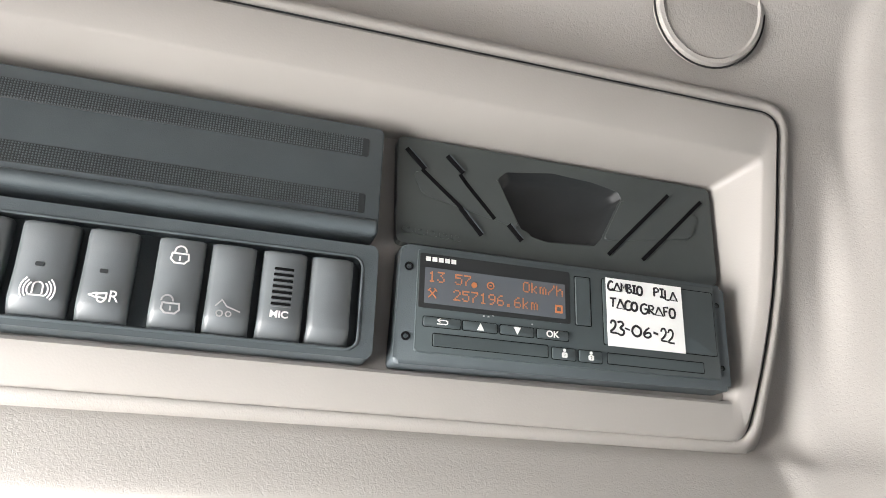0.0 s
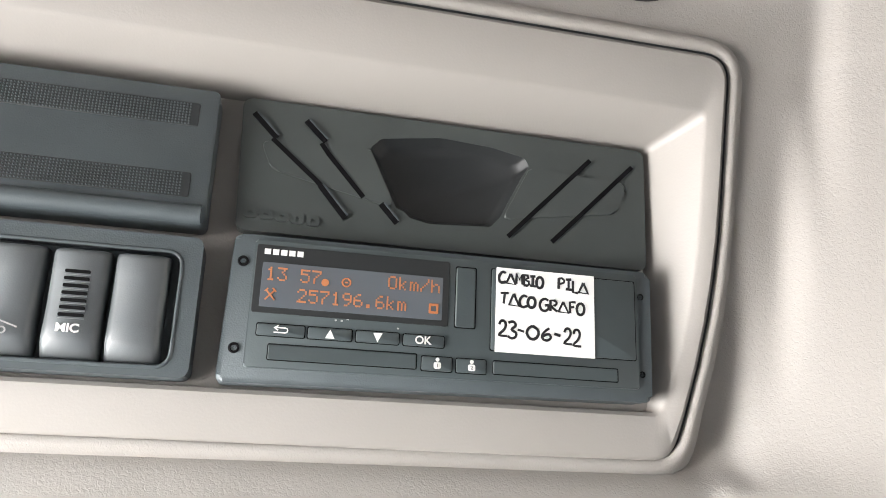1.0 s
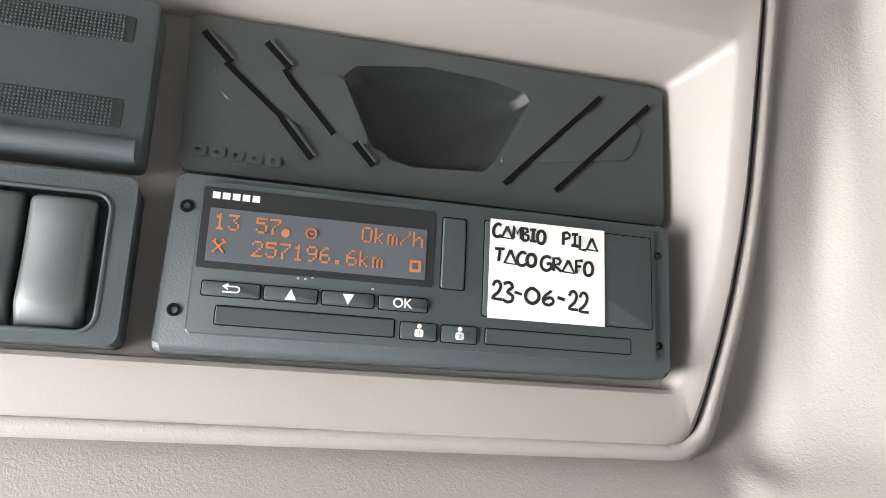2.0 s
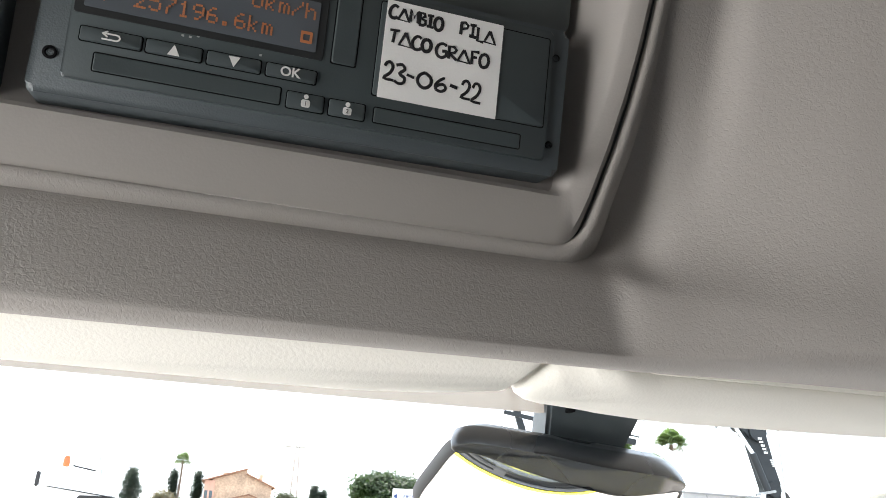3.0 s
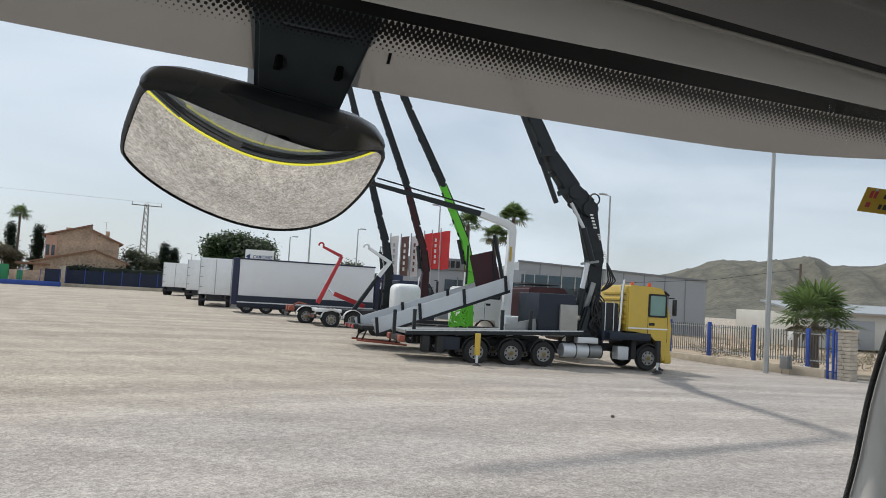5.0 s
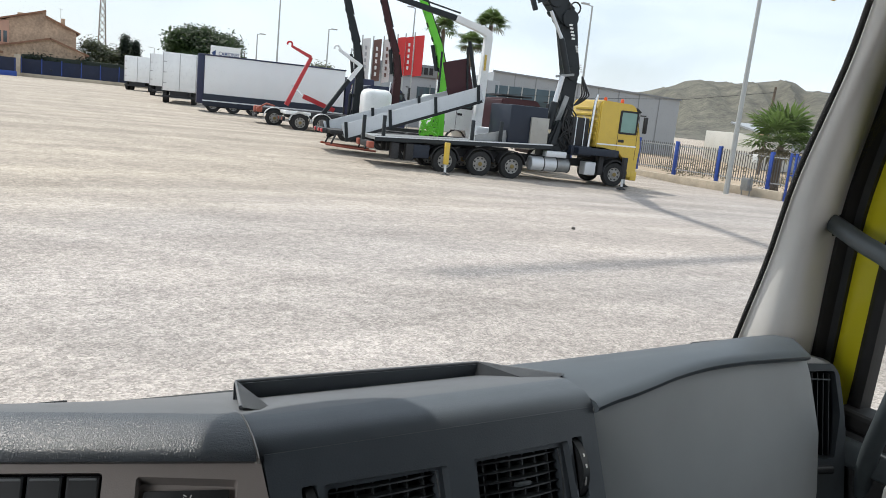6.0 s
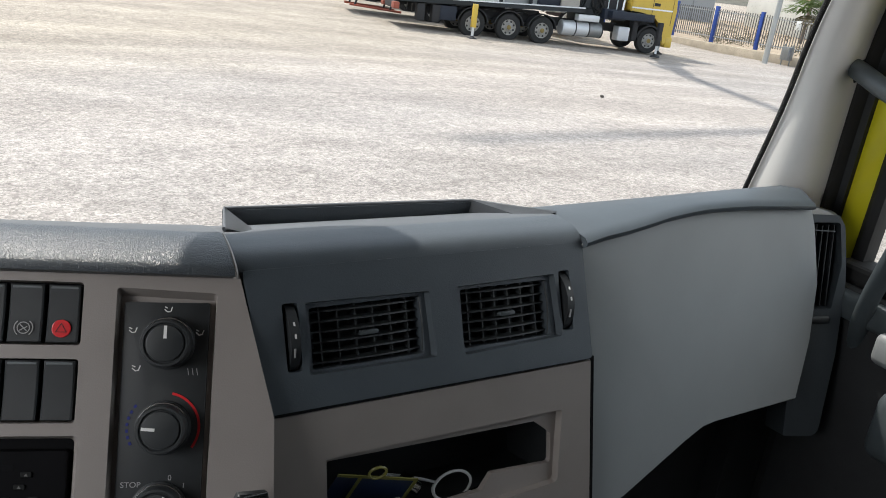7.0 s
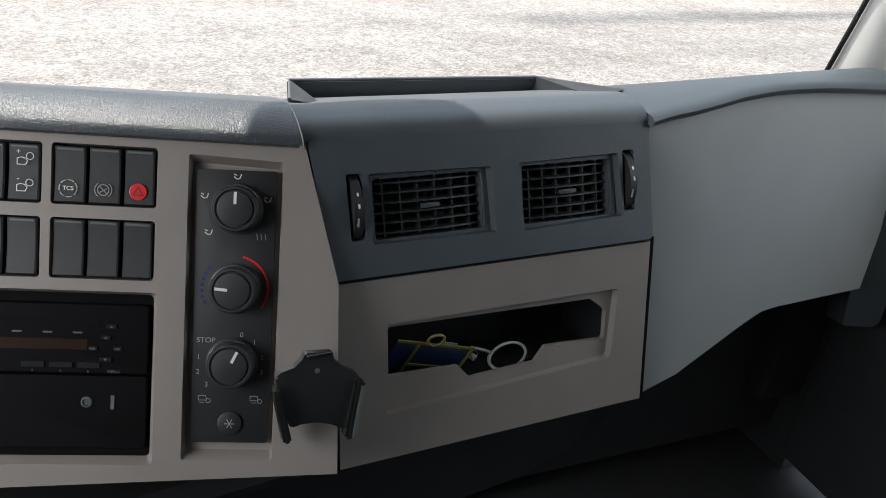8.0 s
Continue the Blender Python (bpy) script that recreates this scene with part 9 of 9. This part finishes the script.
# Flags by the showroom.
def flag(x, y, top, mat, w, h, label, mark=None):
    z = ground_z(x, y)
    f = thing("flag", pose(x, y, z, 0, 0, -28), label, "flag", "advertising flags")
    part("pole", tube(bmesh.new(), [(0, 0, 0), (0, 0, top - z + 0.3)], 0.05, 6), POLE, f)
    cl = part("cloth", sheet(span(0, w, 6), span(top - z - h, top - z, 10), lambda u, v: (u, 0.10 * math.sin(u * 3.2 + v * 0.5), v + 0.18 * math.sin(u * 1.3))), mat, f, smooth=60)
    if mark:
        for k in range(5):
            part("marking", cube((w * 0.38, -0.16, top - z - h + 0.5 + k * h * 0.15), (w * 0.62, -0.13, top - z - h + 0.5 + k * h * 0.15 + h * 0.09)), mark, cl)
    return f


flag(24.8, 54.6, 7.6, REDFLAG, 0.62, 2.85, "plain red advertising flag on a pole")
flag(25.35, 54.35, 7.7, REDFLAG, 0.62, 2.85, "red advertising flag with white markings", WHITEFLAG)
flag(25.95, 54.05, 7.85, REDFLAG, 0.74, 3.0, "tall red advertising flag on a pole")
flag(23.15, 57.5, 7.4, WHITEFLAG, 0.66, 3.2, "white advertising flag with grey markings", GREYPRINT)
flag(23.9, 57.1, 7.4, BROWNFLAG, 0.66, 3.2, "brown advertising flag with pale markings", WHITEFLAG)
flag(24.65, 56.8, 7.5, WHITEFLAG, 0.62, 3.3, "white advertising flag with dark markings", BROWNFLAG)
palm(31.0, 51.5, 0.6, 8.7, 1.7, 40, 5, "tall palm tree behind the crane lorries", 0.17, 0.9)
palm(29.7, 52.0, 0.6, 7.2, 1.6, 34, 7, "lower palm tree beside the tall one", 0.15, 1.0)
palm(30.2, 57.6, 0.75, 8.4, 1.6, 36, 6, "palm tree behind the green crane", 0.17, 0.9)

# Hills.
CREST = [(5, 0.5), (20, 0.9), (30, 1.3), (38, 2.1), (42.2, 2.85), (43.2, 3.1), (44.1, 3.38), (45.0, 3.73), (46.0, 3.95), (46.8, 4.04), (47.7, 3.94), (48.6, 3.99), (49.7, 4.14), (50.7, 4.32), (51.8, 4.42), (52.25, 4.29), (52.9, 3.85), (54.6, 3.86), (55.6, 3.92), (56.6, 4.22), (59, 4.3), (64, 3.2), (72, 2.0), (90, 1.0)]


def crest(a):
    for (a0, e0), (a1, e1) in zip(CREST, CREST[1:]):
        if a <= a1:
            return mix(e0, e1, (a - a0) / (a1 - a0))
    return 1.0


def hill(x, y):
    a, r_ = math.degrees(math.atan2(x, y)), math.hypot(x, y)
    t = min(1.0, max(0.0, (r_ - 320) / 400))
    h = 720 * math.tan(radians(crest(a)))
    gully = abs(noise.noise((a * 0.40 + t * 1.6, 0.3 * t, 0.0))) + 0.22 * abs(noise.noise((a * 0.95 - t * 1.2, 0.4 * t, 4.0)))
    return h * ease(t * 1.02) * (1 - 0.75 * gully * (1 - t) ** 0.7 * 1.3) + 2.0 * t * noise.noise((x * 0.03, y * 0.03, 3.0)) * (1 - t)


bm = bmesh.new()
rings_ = []
for rr in span(320, 760, 44):
    rings_.append([bm.verts.new((rr * math.sin(radians(a)), rr * math.cos(radians(a)), 1.0 + hill(rr * math.sin(radians(a)), rr * math.cos(radians(a))))) for a in span(10, 85, 220)])
for P_, Q_ in zip(rings_, rings_[1:]):
    for i in range(len(P_) - 1):
        bm.faces.new((P_[i], P_[i + 1], Q_[i + 1], Q_[i]))
tagged(finish("backdrop_hills", bm, HILL, smooth=60), "dry scrub-covered hills on the horizon", "hills", kind="structure")

# ---- on and in front of the windscreen ----
# Front view mirror on its arm, outside the glass.
MM = basis((0.03, 0.90, 2.715), (0.987, -0.16, 0.0), None, (-0.12, -0.741, -0.661))
fm = thing("front_mirror", MM, "black kerb-view mirror with a bulging glass on an arm", "mirror")
lens = rounder([(-0.1490, 0.0055), (-0.1421, -0.0168), (-0.1172, -0.0472), (-0.0763, -0.0772), (-0.0187, -0.1062), (0.0392, -0.1114), (0.0835, -0.0844), (0.1061, -0.0270), (0.1148, 0.0235), (0.1153, 0.0553), (0.0842, 0.0597), (0.0470, 0.0572), (0.0144, 0.0683), (-0.0169, 0.0803), (-0.0640, 0.0957), (-0.0924, 0.1050), (-0.1103, 0.1095), (-0.1223, 0.1033), (-0.1303, 0.0788)])


def bulge(x, y):
    return 0.0262 - 1.333 * (x + 0.012) ** 2 - 0.763 * (y - 0.02) ** 2 - 0.207 * x * y + 0.4466 * y + 0.031 * x


bm = bmesh.new()
n_r = 10
cx, cy = -0.012, 0.005
loops = []
for k in range(n_r, -1, -1):
    s = max(0.002, k / n_r)
    loops.append([(cx + (x - cx) * s, cy + (y - cy) * s, bulge(cx + (x - cx) * s, cy + (y - cy) * s)) for x, y in lens])
rings(bm, loops, True, False, True)
part("glass", bm, MIRROR, fm, "bulging mirror glass", smooth=80)


def grown(g):
    return [(cx + (x - cx) * (1 + g / max(0.02, math.hypot(x - cx, y - cy))), cy + (y - cy) * (1 + g / max(0.02, math.hypot(x - cx, y - cy)))) for x, y in lens]


loops = [[(x, y, bulge(x, y) - 0.0005) for x, y in lens], [(x, y, bulge(x, y) + 0.002) for x, y in grown(0.0015)], [(x, y, bulge(x, y) - 0.001) for x, y in grown(0.0045)], [(x, y, bulge(x, y) - 0.016) for x, y in grown(0.0055)], [(x, y, bulge(x, y) - 0.030) for x, y in grown(-0.012)]]
bm = rings(bmesh.new(), loops, True, False, True)
part("rim", bm, RUBBER, fm, "black rubber rim", smooth=50)
hood = rounder([(-0.1235, 0.1060), (-0.1103, 0.1130), (-0.0924, 0.1095), (-0.0640, 0.1012), (-0.0169, 0.0868), (0.0144, 0.0748), (0.0470, 0.0637), (0.0847, 0.0630), (0.1180, 0.0600), (0.1045, 0.0828), (0.0742, 0.0956), (0.0418, 0.1053), (-0.0179, 0.1198), (-0.0408, 0.1261), (-0.0948, 0.1284), (-0.1185, 0.1241), (-0.1284, 0.1124)])
hx, hy = -0.01, 0.095
loops = [[(hx + (x - hx) * f, hy + (y - hy) * f, bulge(x, y) + h) for x, y in hood] for f, h in ((0.86, -0.032), (0.97, -0.022), (1.0, -0.008), (1.0, 0.004), (0.985, 0.0065))]
bm = rings(bmesh.new(), loops, True, True, True)
part("hood", bm, HOODP, fm, "black moulded hood", smooth=60)
arm = [[(-0.030, 0.790, 2.890), (0.122, 0.790, 2.890), (0.122, 0.835, 2.895), (-0.030, 0.835, 2.895)],
       [(-0.014, 0.802, 2.842), (0.105, 0.802, 2.842), (0.105, 0.842, 2.852), (-0.014, 0.842, 2.852)],
       [(0.002, 0.862, 2.772), (0.092, 0.862, 2.774), (0.092, 0.905, 2.785), (0.002, 0.905, 2.785)],
       [(0.004, 0.872, 2.752), (0.091, 0.872, 2.754), (0.091, 0.915, 2.765), (0.004, 0.915, 2.765)]]
ma = thing("mirror_arm", pose(0, 0, 0), "dark grey moulded arm carrying the front mirror", "mirror arm")
bm = rings(bmesh.new(), arm, True, True, True)
bmesh.ops.bevel(bm, geom=bm.edges[:], offset=0.004, segments=2, affect="EDGES")
part("arm", bm, DARK, ma, smooth=40)
for x in (0.016, 0.080):
    part("slot", cube((x - 0.004, 0.822, 2.806), (x + 0.004, 0.840, 2.822), 0.002), CAVE, ma)
part("cover_frame", holed(bmesh.new(), rrect(0.012, 0.0, 0.084, 0.024, 0.003), [rrect(0.018, 0.005, 0.078, 0.019, 0.002)], 0.0, 0.003), DARKER, ma, m=Matrix.Translation((0, 0.803, 2.842)) @ pose(0, 0, 0, 70, 0, 0))

# Vignette stuck inside the glass.
st = thing("windscreen_sticker", basis((0.792, glass_y(0.792, 2.745) - 0.004, 2.745), (0.985, -0.15, -0.02), None, (-0.13, -0.86, -0.48)), "square yellow sticker with red and dark print", "sticker")
YST = material("yellow_sticker", (0.72, 0.46, 0.01), 0.5, var=0.05)
part("paper", plate(bmesh.new(), rrect(-0.027, -0.017, 0.027, 0.017, 0.001), 0, 0.0004), YST, st)
for x0, y0, x1, y1, mt in ((-0.018, 0.003, -0.013, 0.013, REDLENS), (-0.011, 0.003, -0.006, 0.013, REDLENS), (0.006, 0.004, 0.018, 0.010, INK), (-0.018, -0.010, -0.011, -0.003, REDLENS), (0.004, -0.011, 0.009, -0.004, INK), (0.012, -0.011, 0.020, -0.004, INK)):
    part("print", plate(bmesh.new(), rrect(x0, y0, x1, y1, 0.0003), 0.0003, 0.0007), mt, st)
part("hole", plate(bmesh.new(), rrect(-0.012, 0.0130, -0.008, 0.0165, 0.0015), 0.0003, 0.0008), PRINT, st)

# The lorry's own painted front, seen in the mirror.
own = thing("own_cab_front", pose(0, 0, 0), "yellow painted front of the lorry below the windscreen", "lorry front")
FRONT = [(1.235, 0.55), (1.235, 1.2), (1.235, 1.95), (1.2335, 2.0), (1.229, 2.022), (1.221, 2.037), (1.210, 2.046), (1.200, 2.048)]
bm = sheet(span(-1.12, 1.18, 60), range(len(FRONT)), lambda x, k: (x, FRONT[k][0] - 0.10 * (x - 0.03) ** 2, FRONT[k][1]))
part("front_panel", bm, YELLOW, own, smooth=60)
bm = sheet(span(-1.12, 1.18, 60), [0.0, 0.5, 1.0], lambda x, t: (x, mix(1.1985, 1.135, t) - 0.10 * (x - 0.03) ** 2, mix(2.043, 2.072, t)))
part("scuttle", bm, RUBBER, own, "black scuttle under the glass", smooth=60)
part("grille", cube((-0.75, 1.215, 1.1), (0.81, 1.25, 1.62), 0.02), CHASSIS, own)
for x0, x1 in ((-0.85, -0.10), (0.0, 0.78)):
    wp = thing("wiper", pose(0, 0, 0), "black windscreen wiper at rest along the glass foot", "wiper", "wipers")
    zz = 2.080
    part("arm", tube(bmesh.new(), [(x0, glass_y(x0, 2.07) + 0.022, 2.070), ((x0 + x1) / 2, glass_y((x0 + x1) / 2, zz) + 0.026, zz), (x1 - 0.15, glass_y(x1, zz) + 0.022, zz + 0.012)], 0.009, 8), DARKER, wp)
    part("blade", tube(bmesh.new(), [(x, glass_y(x, 2.086) + 0.016, 2.086) for x in span(x0 + 0.2, x1 + 0.05, 8)], 0.007, 6), RUBBER, wp)
